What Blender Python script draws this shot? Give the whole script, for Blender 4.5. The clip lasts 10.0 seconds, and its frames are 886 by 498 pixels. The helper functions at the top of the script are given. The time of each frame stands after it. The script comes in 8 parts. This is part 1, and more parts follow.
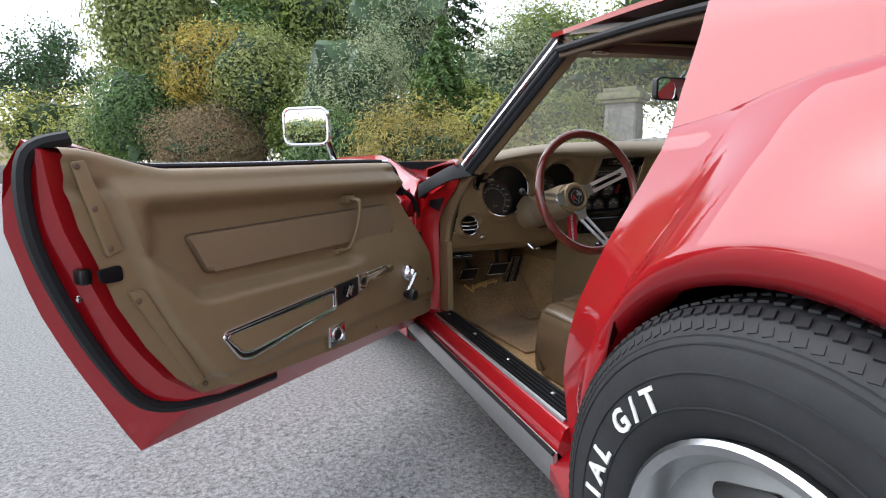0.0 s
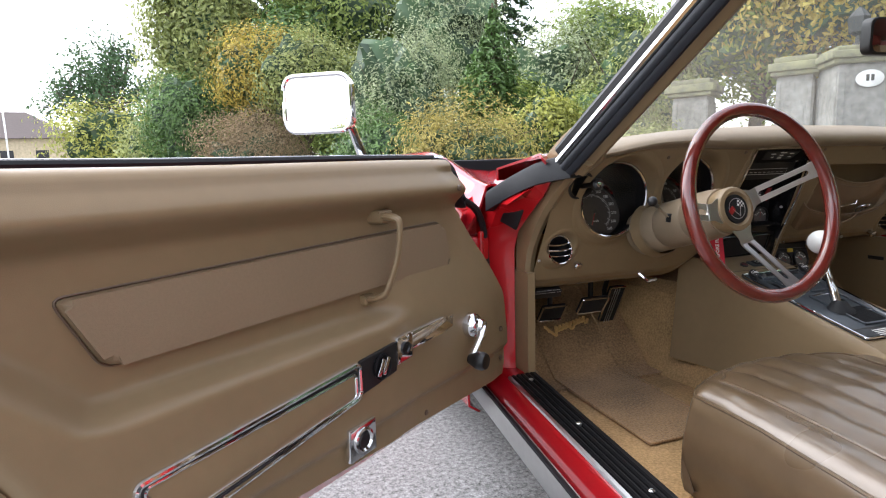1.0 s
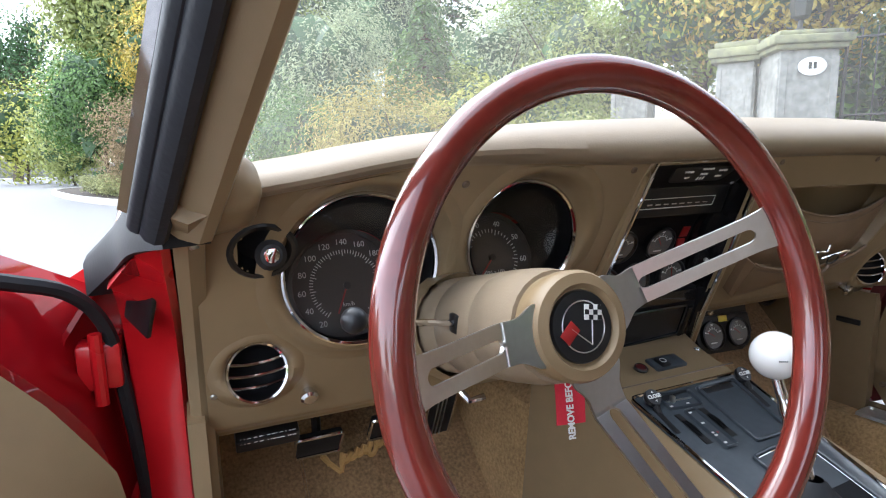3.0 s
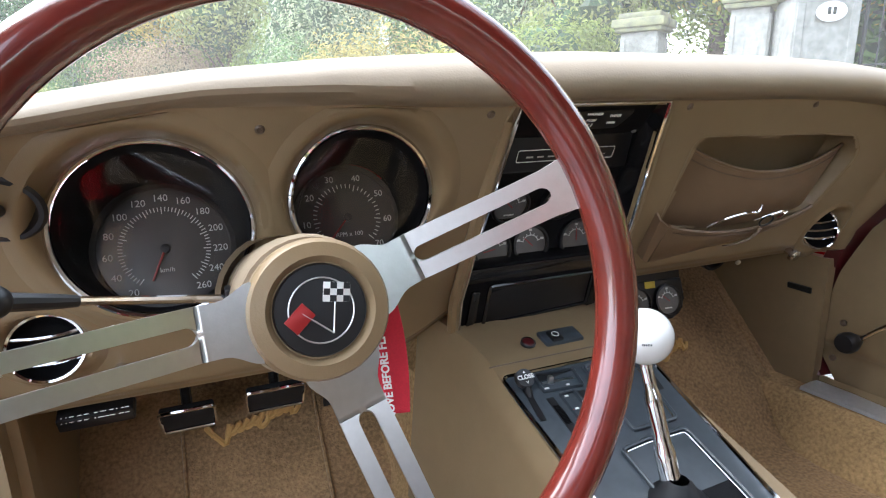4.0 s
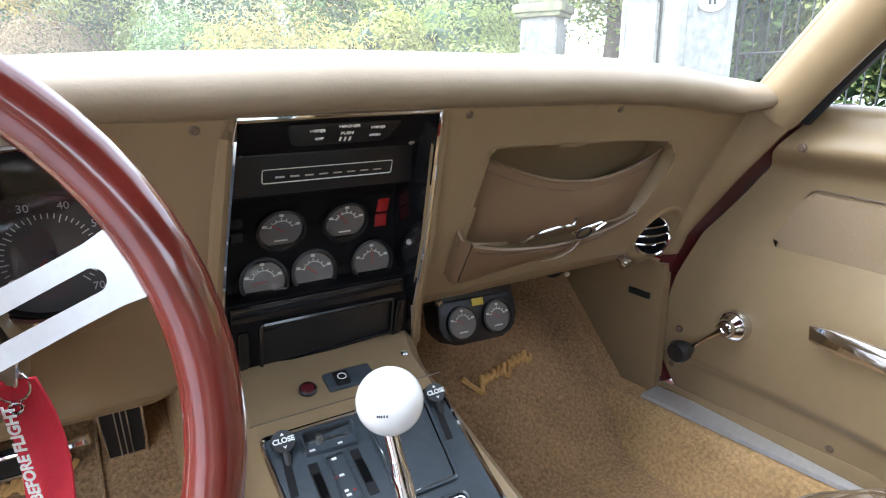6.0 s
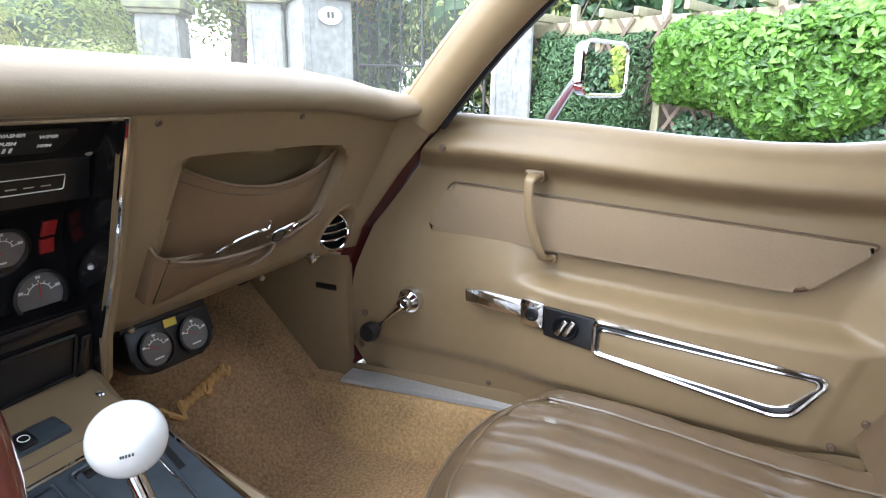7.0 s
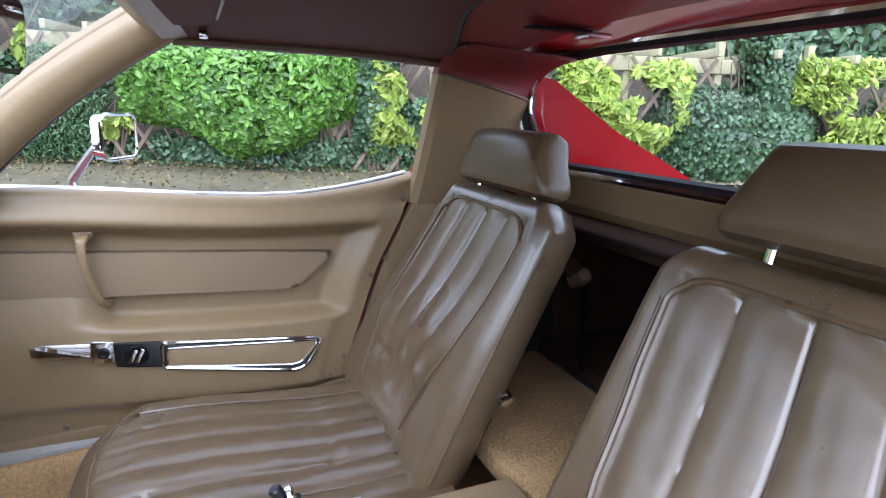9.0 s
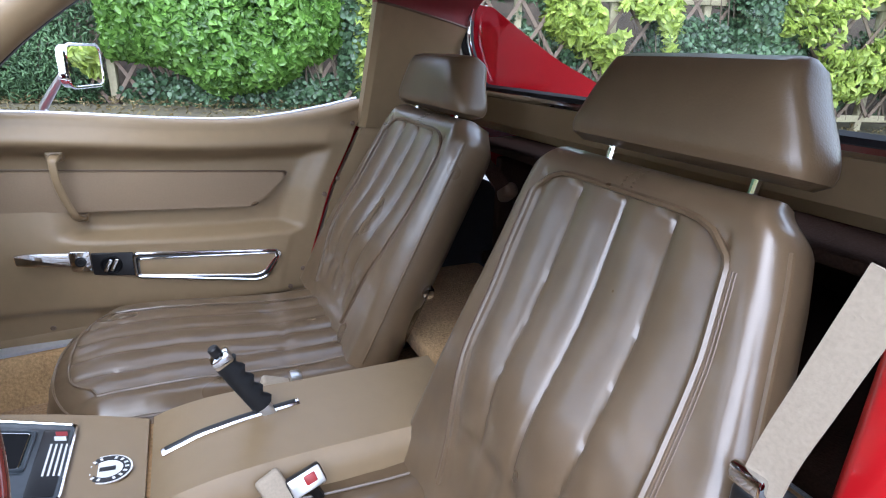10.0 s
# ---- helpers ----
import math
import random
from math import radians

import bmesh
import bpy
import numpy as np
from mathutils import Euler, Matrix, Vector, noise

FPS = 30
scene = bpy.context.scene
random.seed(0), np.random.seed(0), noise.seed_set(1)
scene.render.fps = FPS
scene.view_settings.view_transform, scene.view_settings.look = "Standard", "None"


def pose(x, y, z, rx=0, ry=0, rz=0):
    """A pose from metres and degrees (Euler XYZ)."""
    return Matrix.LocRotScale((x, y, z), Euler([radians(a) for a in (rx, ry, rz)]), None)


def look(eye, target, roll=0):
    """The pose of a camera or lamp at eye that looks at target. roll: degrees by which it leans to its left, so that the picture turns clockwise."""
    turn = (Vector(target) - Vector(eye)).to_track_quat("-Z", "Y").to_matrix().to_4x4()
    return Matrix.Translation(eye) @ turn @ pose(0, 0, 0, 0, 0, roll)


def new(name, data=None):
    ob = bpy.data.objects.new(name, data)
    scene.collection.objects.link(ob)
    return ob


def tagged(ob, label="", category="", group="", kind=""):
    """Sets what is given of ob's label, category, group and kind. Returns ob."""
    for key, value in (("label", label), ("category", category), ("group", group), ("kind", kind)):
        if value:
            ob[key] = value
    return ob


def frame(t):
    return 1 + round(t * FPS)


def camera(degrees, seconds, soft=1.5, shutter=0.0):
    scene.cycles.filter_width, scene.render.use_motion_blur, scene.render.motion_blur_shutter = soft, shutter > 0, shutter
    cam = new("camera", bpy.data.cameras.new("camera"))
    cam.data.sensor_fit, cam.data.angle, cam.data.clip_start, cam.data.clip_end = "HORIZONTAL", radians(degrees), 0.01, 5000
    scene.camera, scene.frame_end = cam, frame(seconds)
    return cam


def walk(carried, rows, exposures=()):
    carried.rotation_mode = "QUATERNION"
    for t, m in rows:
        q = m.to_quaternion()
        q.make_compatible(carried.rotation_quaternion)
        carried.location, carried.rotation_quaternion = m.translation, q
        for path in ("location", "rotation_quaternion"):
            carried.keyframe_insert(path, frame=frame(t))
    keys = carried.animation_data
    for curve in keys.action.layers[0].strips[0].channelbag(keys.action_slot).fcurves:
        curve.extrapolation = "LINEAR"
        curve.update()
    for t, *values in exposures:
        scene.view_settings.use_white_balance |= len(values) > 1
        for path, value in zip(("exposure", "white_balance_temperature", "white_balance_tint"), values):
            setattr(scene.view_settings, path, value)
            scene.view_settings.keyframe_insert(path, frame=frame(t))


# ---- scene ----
cam = camera(75.0, 10.0, soft=1.1)
PATH = [
    (0, (-1.524, -1.567, 0.84), (-0.72, 0.241, 0.546), -0.9),
    (0.5, (-1.438, -1.23, 0.828), (-0.705, 0.608, 0.537), -1.2),
    (1, (-1.335, -0.954, 0.827), (-0.682, 0.915, 0.548), -1.6),
    (1.5, (-1.195, -0.728, 0.836), (-0.543, 1.143, 0.563), -1.8),
    (2, (-0.993, -0.542, 0.858), (-0.264, 1.3, 0.585), -1.7),
    (2.5, (-0.81, -0.43, 0.89), (-0.02, 1.385, 0.601), -1.5),
    (3, (-0.649, -0.399, 0.87), (0.146, 1.407, 0.544), -1.3),
    (3.2, (-0.588, -0.404, 0.867), (0.193, 1.403, 0.517), -1.4),
    (4.3, (-0.364, -0.376, 0.851), (0.353, 1.422, 0.348), -1.2),
    (4.5, (-0.325, -0.375, 0.857), (0.374, 1.43, 0.351), -1.4),
    (5, (-0.231, -0.371, 0.868), (0.423, 1.448, 0.353), -1.6),
    (5.2, (-0.202, -0.369, 0.86), (0.443, 1.455, 0.353), -1.8),
    (6.3, (-0.208, -0.336, 0.879), (1.006, 1.153, 0.325), -0.2),
    (6.5, (-0.222, -0.327, 0.877), (1.162, 1.006, 0.32), 0.2),
    (7, (-0.274, -0.332, 0.88), (1.478, 0.478, 0.355), 0.8),
    (7.5, (-0.349, -0.268, 0.937), (1.576, -0.098, 0.424), 1.3),
    (8, (-0.407, -0.271, 0.985), (1.515, -0.521, 0.494), 1.5),
    (8.5, (-0.507, -0.269, 1.008), (1.333, -0.902, 0.544), 1.7),
    (9, (-0.63, -0.261, 1.007), (1.148, -1.052, 0.547), 1.8),
    (9.5, (-0.73, -0.273, 1.0), (1.015, -1.097, 0.476), 1.6),
    (10, (-0.82, -0.326, 0.986), (0.904, -1.104, 0.335), 1.4),
]
EXPOSE = [(0.0, 1.55, 6350, 10), (1.0, 2.12, 6400, 12), (2.0, 2.52, 6200, 12), (3.0, 2.65, 5950, 10), (4.5, 3.2, 5950, 9), (6.5, 3.4, 5800, 8), (7.5, 2.76, 5750, 9), (8.5, 2.66, 5550, 14), (10.0, 2.47, 5450, 14)]
walk(cam, [(t, look(eye, target, roll)) for t, eye, target, roll in PATH], EXPOSE)

# ---------------------------------------------------------------- light
SUN_EL, SUN_AZ = radians(55), radians(-48)
world = bpy.data.worlds.new("overcast_sky")
scene.world = world
world.use_nodes = True
wn = world.node_tree
wn.nodes.clear()
w_out = wn.nodes.new("ShaderNodeOutputWorld")
w_bg = wn.nodes.new("ShaderNodeBackground")
w_sky = wn.nodes.new("ShaderNodeTexSky")
w_sky.sky_type = "NISHITA"
w_sky.sun_disc = False
w_sky.sun_elevation, w_sky.sun_rotation = SUN_EL, SUN_AZ
w_sky.air_density, w_sky.dust_density, w_sky.ozone_density = 1.0, 1.0, 1.0
w_sat = wn.nodes.new("ShaderNodeHueSaturation")
w_sat.inputs["Saturation"].default_value = 0.3
wn.links.new(w_sky.outputs[0], w_sat.inputs["Color"])
wn.links.new(w_sat.outputs[0], w_bg.inputs[0])
w_bg.inputs[1].default_value = 0.15
wn.links.new(w_bg.outputs[0], w_out.inputs[0])
sun = new("sun", bpy.data.lights.new("sun", "SUN"))
sun.data.energy, sun.data.angle, sun.data.color = 0.6, radians(75), (1.0, 0.98, 0.95)
sun.matrix_world = look((0, 0, 30), Vector((0, 0, 30)) - Vector((math.sin(SUN_AZ) * math.cos(SUN_EL), math.cos(SUN_AZ) * math.cos(SUN_EL), math.sin(SUN_EL))))

# ---------------------------------------------------------------- materials


def mat(name, col, rough=0.5, metal=0.0, vary=0.15, grain=60.0, patch=5.0, bump=0.0, bscale=300.0, coat=0.0, spec=0.5, island=0.0, trans=0.0, rvary=0.12, detail=3.0, tint=None, sheen=0.0):
    """A procedural surface: base colour with two scales of variation, gloss variation and fine relief."""
    m = bpy.data.materials.new(name)
    m.use_nodes = True
    nt = m.node_tree
    b = nt.nodes["Principled BSDF"]
    b.inputs["Metallic"].default_value = metal
    b.inputs["Specular IOR Level"].default_value = spec
    b.inputs["Coat Weight"].default_value = coat
    b.inputs["Coat Roughness"].default_value = 0.03
    b.inputs["Sheen Weight"].default_value = sheen
    co = nt.nodes.new("ShaderNodeTexCoord")
    n1 = nt.nodes.new("ShaderNodeTexNoise")
    n1.inputs["Scale"].default_value, n1.inputs["Detail"].default_value = grain, detail
    n2 = nt.nodes.new("ShaderNodeTexNoise")
    n2.inputs["Scale"].default_value, n2.inputs["Detail"].default_value = patch, 2
    for n in (n1, n2):
        nt.links.new(co.outputs["Object"], n.inputs["Vector"])
    add = nt.nodes.new("ShaderNodeMath")
    add.operation = "ADD"
    nt.links.new(n1.outputs["Fac"], add.inputs[0])
    nt.links.new(n2.outputs["Fac"], add.inputs[1])
    val = add.outputs[0]
    if island:
        geo = nt.nodes.new("ShaderNodeNewGeometry")
        ma = nt.nodes.new("ShaderNodeMath")
        ma.operation = "MULTIPLY_ADD"
        ma.inputs[1].default_value = island
        nt.links.new(geo.outputs["Random Per Island"], ma.inputs[0])
        nt.links.new(val, ma.inputs[2])
        val = ma.outputs[0]
    mr = nt.nodes.new("ShaderNodeMapRange")
    mr.inputs["From Min"].default_value, mr.inputs["From Max"].default_value = 0.6, 1.4 + island
    nt.links.new(val, mr.inputs["Value"])
    mix = nt.nodes.new("ShaderNodeMix")
    mix.data_type = "RGBA"
    hi = tint or [min(1, c * (1 + vary)) for c in col]
    mix.inputs["A"].default_value = (*[c * (1 - vary) for c in col], 1)
    mix.inputs["B"].default_value = (*hi, 1)
    nt.links.new(mr.outputs["Result"], mix.inputs["Factor"])
    nt.links.new(mix.outputs["Result"], b.inputs["Base Color"])
    rr = nt.nodes.new("ShaderNodeMapRange")
    rr.inputs["To Min"].default_value, rr.inputs["To Max"].default_value = max(0.0, rough - rvary * rough), min(1, rough + rvary * rough)
    nt.links.new(n2.outputs["Fac"], rr.inputs["Value"])
    nt.links.new(rr.outputs["Result"], b.inputs["Roughness"])
    if bump:
        nb = nt.nodes.new("ShaderNodeTexNoise")
        nb.inputs["Scale"].default_value, nb.inputs["Detail"].default_value = bscale, 2
        nt.links.new(co.outputs["Object"], nb.inputs["Vector"])
        bp = nt.nodes.new("ShaderNodeBump")
        bp.inputs["Strength"].default_value = bump
        bp.inputs["Distance"].default_value = 0.002
        nt.links.new(nb.outputs["Fac"], bp.inputs["Height"])
        nt.links.new(bp.outputs[0], b.inputs["Normal"])
    if trans:
        tr = nt.nodes.new("ShaderNodeBsdfTranslucent")
        nt.links.new(mix.outputs["Result"], tr.inputs[0])
        mx = nt.nodes.new("ShaderNodeMixShader")
        mx.inputs[0].default_value = trans
        nt.links.new(b.outputs[0], mx.inputs[1])
        nt.links.new(tr.outputs[0], mx.inputs[2])
        nt.links.new(mx.outputs[0], nt.nodes["Material Output"].inputs[0])
    return m


def glass_mat(name, tint=(1, 1, 1), gloss=0.05, haze=0.0):
    """Thin clear glass: what lies behind shows through, with a faint mirror on top."""
    m = bpy.data.materials.new(name)
    m.use_nodes = True
    nt = m.node_tree
    nt.nodes.clear()
    out = nt.nodes.new("ShaderNodeOutputMaterial")
    t = nt.nodes.new("ShaderNodeBsdfTransparent")
    t.inputs[0].default_value = (*tint, 1)
    g = nt.nodes.new("ShaderNodeBsdfGlossy")
    g.inputs["Roughness"].default_value = 0.02
    fr = nt.nodes.new("ShaderNodeLayerWeight")
    pw = nt.nodes.new("ShaderNodeMath")
    pw.operation = "POWER"
    pw.inputs[1].default_value = 4.0
    nt.links.new(fr.outputs["Facing"], pw.inputs[0])
    mul = nt.nodes.new("ShaderNodeMath")
    mul.operation = "MULTIPLY_ADD"
    mul.inputs[1].default_value, mul.inputs[2].default_value = 0.6, gloss
    nt.links.new(pw.outputs[0], mul.inputs[0])
    mx = nt.nodes.new("ShaderNodeMixShader")
    nt.links.new(mul.outputs[0], mx.inputs[0])
    # haze mixes in a pale veil for glare on the glass and its dust film
    film = nt.nodes.new("ShaderNodeMixShader")
    glare_dust = nt.nodes.new("ShaderNodeBsdfTranslucent")
    glare_dust.inputs[0].default_value = (0.8, 0.8, 0.78, 1)
    film.inputs[0].default_value = haze
    nt.links.new(t.outputs[0], film.inputs[1])
    nt.links.new(glare_dust.outputs[0], film.inputs[2])
    nt.links.new(film.outputs[0], mx.inputs[1])
    nt.links.new(g.outputs[0], mx.inputs[2])
    nt.links.new(mx.outputs[0], out.inputs[0])
    return m


M = dict(
    vinyl=mat("tan_vinyl", (0.236, 0.166, 0.09), 0.36, spec=0.4, vary=0.06, grain=40, bump=0.12, bscale=900),
    vinyl_pad=mat("tan_vinyl_padded", (0.255, 0.195, 0.13), 0.45, vary=0.06, grain=40, bump=0.15, bscale=420),
    vinyl_dark=mat("brown_vinyl", (0.12, 0.078, 0.05), 0.42, vary=0.06, grain=40, bump=0.12, bscale=900),
    cloth=mat("tan_ribbed_insert", (0.225, 0.157, 0.092), 0.6, vary=0.08, grain=300, bump=0.3, bscale=700),
    leather=mat("brown_leather", (0.116, 0.078, 0.043), 0.30, vary=0.18, grain=30, bump=0.07, bscale=650, rvary=0.3, spec=0.6, coat=0.45),
    leather_side=mat("brown_vinyl_side", (0.118, 0.079, 0.043), 0.3, vary=0.1, grain=30, bump=0.15, bscale=400),
    paint=mat("red_paint", (0.33, 0.004, 0.009), 0.4, vary=0.03, grain=8, coat=1.0, spec=0.1, rvary=0.02),
    jamb=mat("red_jamb_paint", (0.5, 0.008, 0.012), 0.28, vary=0.12, grain=12, coat=0.5, bump=0.1, bscale=60),
    rubber=mat("black_rubber", (0.014, 0.015, 0.017), 0.6, spec=0.3, vary=0.2, bump=0.1),
    gasket=mat("grey_black_gasket", (0.016, 0.018, 0.023), 0.5, spec=0.35, vary=0.2, bump=0.15, bscale=200),
    black=mat("black_plastic", (0.008, 0.008, 0.009), 0.4, vary=0.2, grain=90),
    black_matt=mat("black_crackle", (0.005, 0.005, 0.006), 0.55, spec=0.15, vary=0.2, bump=0.2, bscale=600),
    gloss=mat("gloss_black", (0.008, 0.008, 0.009), 0.1, vary=0.1),
    plate=mat("blue_black_plate", (0.045, 0.055, 0.065), 0.33, vary=0.2, grain=90),
    chrome=mat("chrome", (0.75, 0.75, 0.76), 0.06, metal=1.0, vary=0.03, rvary=0.4),
    steel=mat("brushed_steel", (0.62, 0.62, 0.61), 0.28, metal=1.0, vary=0.06, grain=160, bump=0.05, bscale=500),
    alu=mat("aluminium", (0.6, 0.61, 0.62), 0.3, metal=1.0, vary=0.08, grain=60),
    wood=mat("mahogany_rim", (0.13, 0.018, 0.012), 0.22, vary=0.35, grain=40, coat=1.0),
    carpet=mat("tan_carpet", (0.41, 0.264, 0.127), 0.95, vary=0.5, grain=170, bump=1.0, bscale=260, spec=0.05, sheen=0.05),
    carpet_dark=mat("brown_mat_carpet", (0.34, 0.212, 0.106), 0.95, vary=0.6, grain=170, bump=1.0, bscale=280, spec=0.1, sheen=0.2),
    tyre=mat("tyre_rubber", (0.024, 0.025, 0.027), 0.6, spec=0.35, vary=0.25, grain=30, bump=0.2, bscale=120),
    white=mat("white_plastic", (0.8, 0.8, 0.78), 0.18, vary=0.02, coat=0.5),
    letters=mat("white_print", (0.75, 0.75, 0.72), 0.5, vary=0.05),
    dial=mat("dial_face", (0.05, 0.044, 0.04), 0.3, vary=0.1),
    dial_grey=mat("dial_face_grey", (0.16, 0.155, 0.15), 0.25, vary=0.1),
    redplastic=mat("red_plastic", (0.3, 0.015, 0.015), 0.35),
    tag=mat("red_tag_cloth", (0.5, 0.012, 0.03), 0.75, grain=400, bump=0.3, bscale=900),
    # jamb red darkened for the door gap's shade; also the warning lamp's colour
    dark_red=mat("dark_red_edge", (0.06, 0.003, 0.005), 0.4),
    # luggage bay carpet, near black to stand for the shade under the deck
    cargo=mat("shaded_cargo_carpet", (0.035, 0.02, 0.014), 0.95, vary=0.4, grain=200, bump=0.8, bscale=260, spec=0.1),
    bare_alu=mat("bare_aluminium", (0.72, 0.73, 0.75), 0.28, metal=0.7, vary=0.1, grain=120),
    pocket=mat("brown_pocket_vinyl", (0.165, 0.102, 0.056), 0.4, vary=0.08, grain=40, bump=0.15, bscale=700),
    # roof's red paint with the cabin's shade put into its colour
    shaded_red=mat("shaded_red_roof_lining", (0.17, 0.022, 0.022), 0.5, vary=0.12, grain=30, bump=0.1, coat=0.15),
    headliner=mat("brown_headliner", (0.10, 0.042, 0.034), 0.75, vary=0.1, grain=200, bump=0.2, spec=0.2),
    gold=mat("tan_embroidery", (0.66, 0.40, 0.14), 0.6, grain=500),
    beige=mat("beige_webbing", (0.32, 0.265, 0.195), 0.8, grain=300, bump=0.3),
    wheel_grey=mat("grey_wheel_paint", (0.32, 0.33, 0.33), 0.4, metal=0.3, vary=0.1, grain=40),
    silver=mat("silver_rocker", (0.5, 0.5, 0.5), 0.35, metal=0.8, vary=0.08, grain=50),
    asphalt=mat("asphalt", (0.2, 0.2, 0.2), 0.8, vary=0.9, grain=210, patch=75, bump=1.0, bscale=200, detail=5),
    moss=mat("mossy_verge", (0.085, 0.070, 0.048), 0.8, vary=0.5, grain=9, patch=1.5, bump=0.6, bscale=30, tint=(0.13, 0.115, 0.06)),
    kerb=mat("kerb_stone", (0.4, 0.39, 0.36), 0.85, vary=0.2, grain=30, bump=0.4, bscale=80),
    stone=mat("grey_rubble_stone", (0.27, 0.265, 0.245), 0.9, vary=0.35, grain=14, patch=2.5, bump=0.8, bscale=25),
    stone_cap=mat("mossy_cap_stone", (0.19, 0.185, 0.145), 0.9, vary=0.35, grain=10, patch=3, bump=0.6, bscale=40, tint=(0.3, 0.3, 0.16)),
    iron=mat("dark_iron", (0.03, 0.032, 0.03), 0.5, vary=0.2),
    timber=mat("weathered_timber", (0.36, 0.3, 0.19), 0.85, vary=0.25, grain=22, patch=2, bump=0.4, bscale=60, tint=(0.38, 0.36, 0.22)),
    lattice=mat("old_lattice_wood", (0.17, 0.125, 0.09), 0.85, vary=0.25, grain=30),
    bark=mat("bark", (0.11, 0.085, 0.06), 0.95, vary=0.4, grain=14, bump=0.9, bscale=40),
    glass=glass_mat("window_glass", (0.93, 0.95, 0.93), 0.05),
    dialglass=glass_mat("instrument_glass", (0.9, 0.9, 0.9), 0.05),
    windscreen=glass_mat("windscreen_glass", (0.93, 0.95, 0.93), 0.04, 0.04),
    mirror=mat("mirror_silver", (0.9, 0.9, 0.9), 0.01, metal=1.0, vary=0.005, rvary=0.0),
    plaster=mat("house_plaster", (0.55, 0.45, 0.3), 0.9, grain=5),
    roof_tile=mat("roof_tiles", (0.09, 0.07, 0.065), 0.8, grain=6),
    soil=mat("dark_soil", (0.05, 0.038, 0.026), 1.0, vary=0.4, grain=12, bump=0.8, bscale=30),
)

M["leather"].node_tree.nodes["Principled BSDF"].inputs["Coat Roughness"].default_value = 0.16
M["paint"].node_tree.nodes["Principled BSDF"].inputs["Coat IOR"].default_value = 1.7


def leafmat(name, a, b, rough=0.45, trans=0.4):
    return mat(name, [c * 1.15 for c in a], rough, vary=0.3, grain=3, patch=0.9, island=1.2, trans=trans, tint=[min(0.8, c * 2.5) for c in b], spec=0.45)


LEAF = dict(
    laurel=leafmat("laurel_leaves", (0.022, 0.075, 0.011), (0.125, 0.225, 0.042), 0.24),
    bright=leafmat("variegated_leaves", (0.08, 0.15, 0.025), (0.27, 0.32, 0.07), 0.35),
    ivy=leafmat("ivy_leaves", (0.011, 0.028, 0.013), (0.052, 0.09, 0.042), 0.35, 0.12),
    conifer=leafmat("conifer_needles", (0.018, 0.05, 0.02), (0.05, 0.09, 0.035), 0.6, 0.1),
    holly=leafmat("dark_evergreen_leaves", (0.04, 0.085, 0.025), (0.09, 0.15, 0.045), 0.4, 0.2),
    olive=leafmat("olive_green_leaves", (0.12, 0.15, 0.04), (0.24, 0.26, 0.1)),
    silver=leafmat("silvery_willow_leaves", (0.10, 0.14, 0.065), (0.28, 0.31, 0.19)),
    straw=leafmat("yellow_olive_leaves", (0.15, 0.135, 0.04), (0.32, 0.27, 0.09)),
    orange=leafmat("autumn_orange_leaves", (0.24, 0.16, 0.03), (0.34, 0.26, 0.06)),
    green=leafmat("green_tree_leaves", (0.08, 0.12, 0.025), (0.17, 0.21, 0.055)),
    yellow=leafmat("yellow_green_leaves", (0.13, 0.16, 0.035), (0.30, 0.30, 0.08)),
    brown=leafmat("brown_twiggy_leaves", (0.13, 0.09, 0.055), (0.26, 0.2, 0.12)),
    litter=leafmat("fallen_leaves", (0.05, 0.05, 0.02), (0.13, 0.10, 0.045)),
    cover=leafmat("ground_cover_leaves", (0.1, 0.13, 0.05), (0.3, 0.3, 0.16)),
)

# ---------------------------------------------------------------- builders


def V(*a):
    return Vector(a)


def lerp(a, b, t):
    return a + (b - a) * t


def smooth(x, a, b):
    t = min(1.0, max(0.0, (x - a) / (b - a)))
    return t * t * (3 - 2 * t)


def curve_at(pts, t):
    """The value at t on a polyline of (t, value), eased between its points by a cubic."""
    if t <= pts[0][0]:
        return pts[0][1]
    for (a, p), (b, q) in zip(pts, pts[1:]):
        if t <= b:
            return lerp(p, q, (t - a) / (b - a))
    return pts[-1][1]


def thing(name, loc, label, category, group="", kind=""):
    e = new(name)
    e.location = loc
    e.empty_display_size = 0.1
    return tagged(e, label, category, group, kind)


def part(name, bm, material, parent=None, label="", recalc=True, limit=0.6, thick=0.0):
    if recalc:
        bmesh.ops.recalc_face_normals(bm, faces=bm.faces)
    for f in bm.faces:
        f.smooth = True
    for e in bm.edges:
        e.smooth = len(e.link_faces) == 2 and e.calc_face_angle(0) < limit
    me = bpy.data.meshes.new(name)
    bm.to_mesh(me)
    bm.free()
    for m in material if isinstance(material, (list, tuple)) else [material]:
        me.materials.append(m)
    ob = new(name, me)
    if parent is not None:
        ob.parent = parent
        top = parent
        while top.parent is not None:
            top = top.parent
        ob.matrix_parent_inverse = Matrix.Translation(-top.location) if parent is top else Matrix()
    if thick:
        md = ob.modifiers.new("thickness", "SOLIDIFY")
        md.thickness, md.offset = thick, 0
    if label:
        ob["label"] = label
    return ob


def grid_bm(rows, closed=False, bm=None, cap=False):
    """A sheet through rows of points; closed joins each row into a ring."""
    bm = bm or bmesh.new()
    vs = [[bm.verts.new(p) for p in r] for r in rows]
    n = len(rows[0])
    for a, b in zip(vs, vs[1:]):
        for i in range(n if closed else n - 1):
            j = (i + 1) % n
            bm.faces.new((a[i], a[j], b[j], b[i]))
    if cap and closed:
        bm.faces.new(vs[0][::-1])
        bm.faces.new(vs[-1])
    return bm


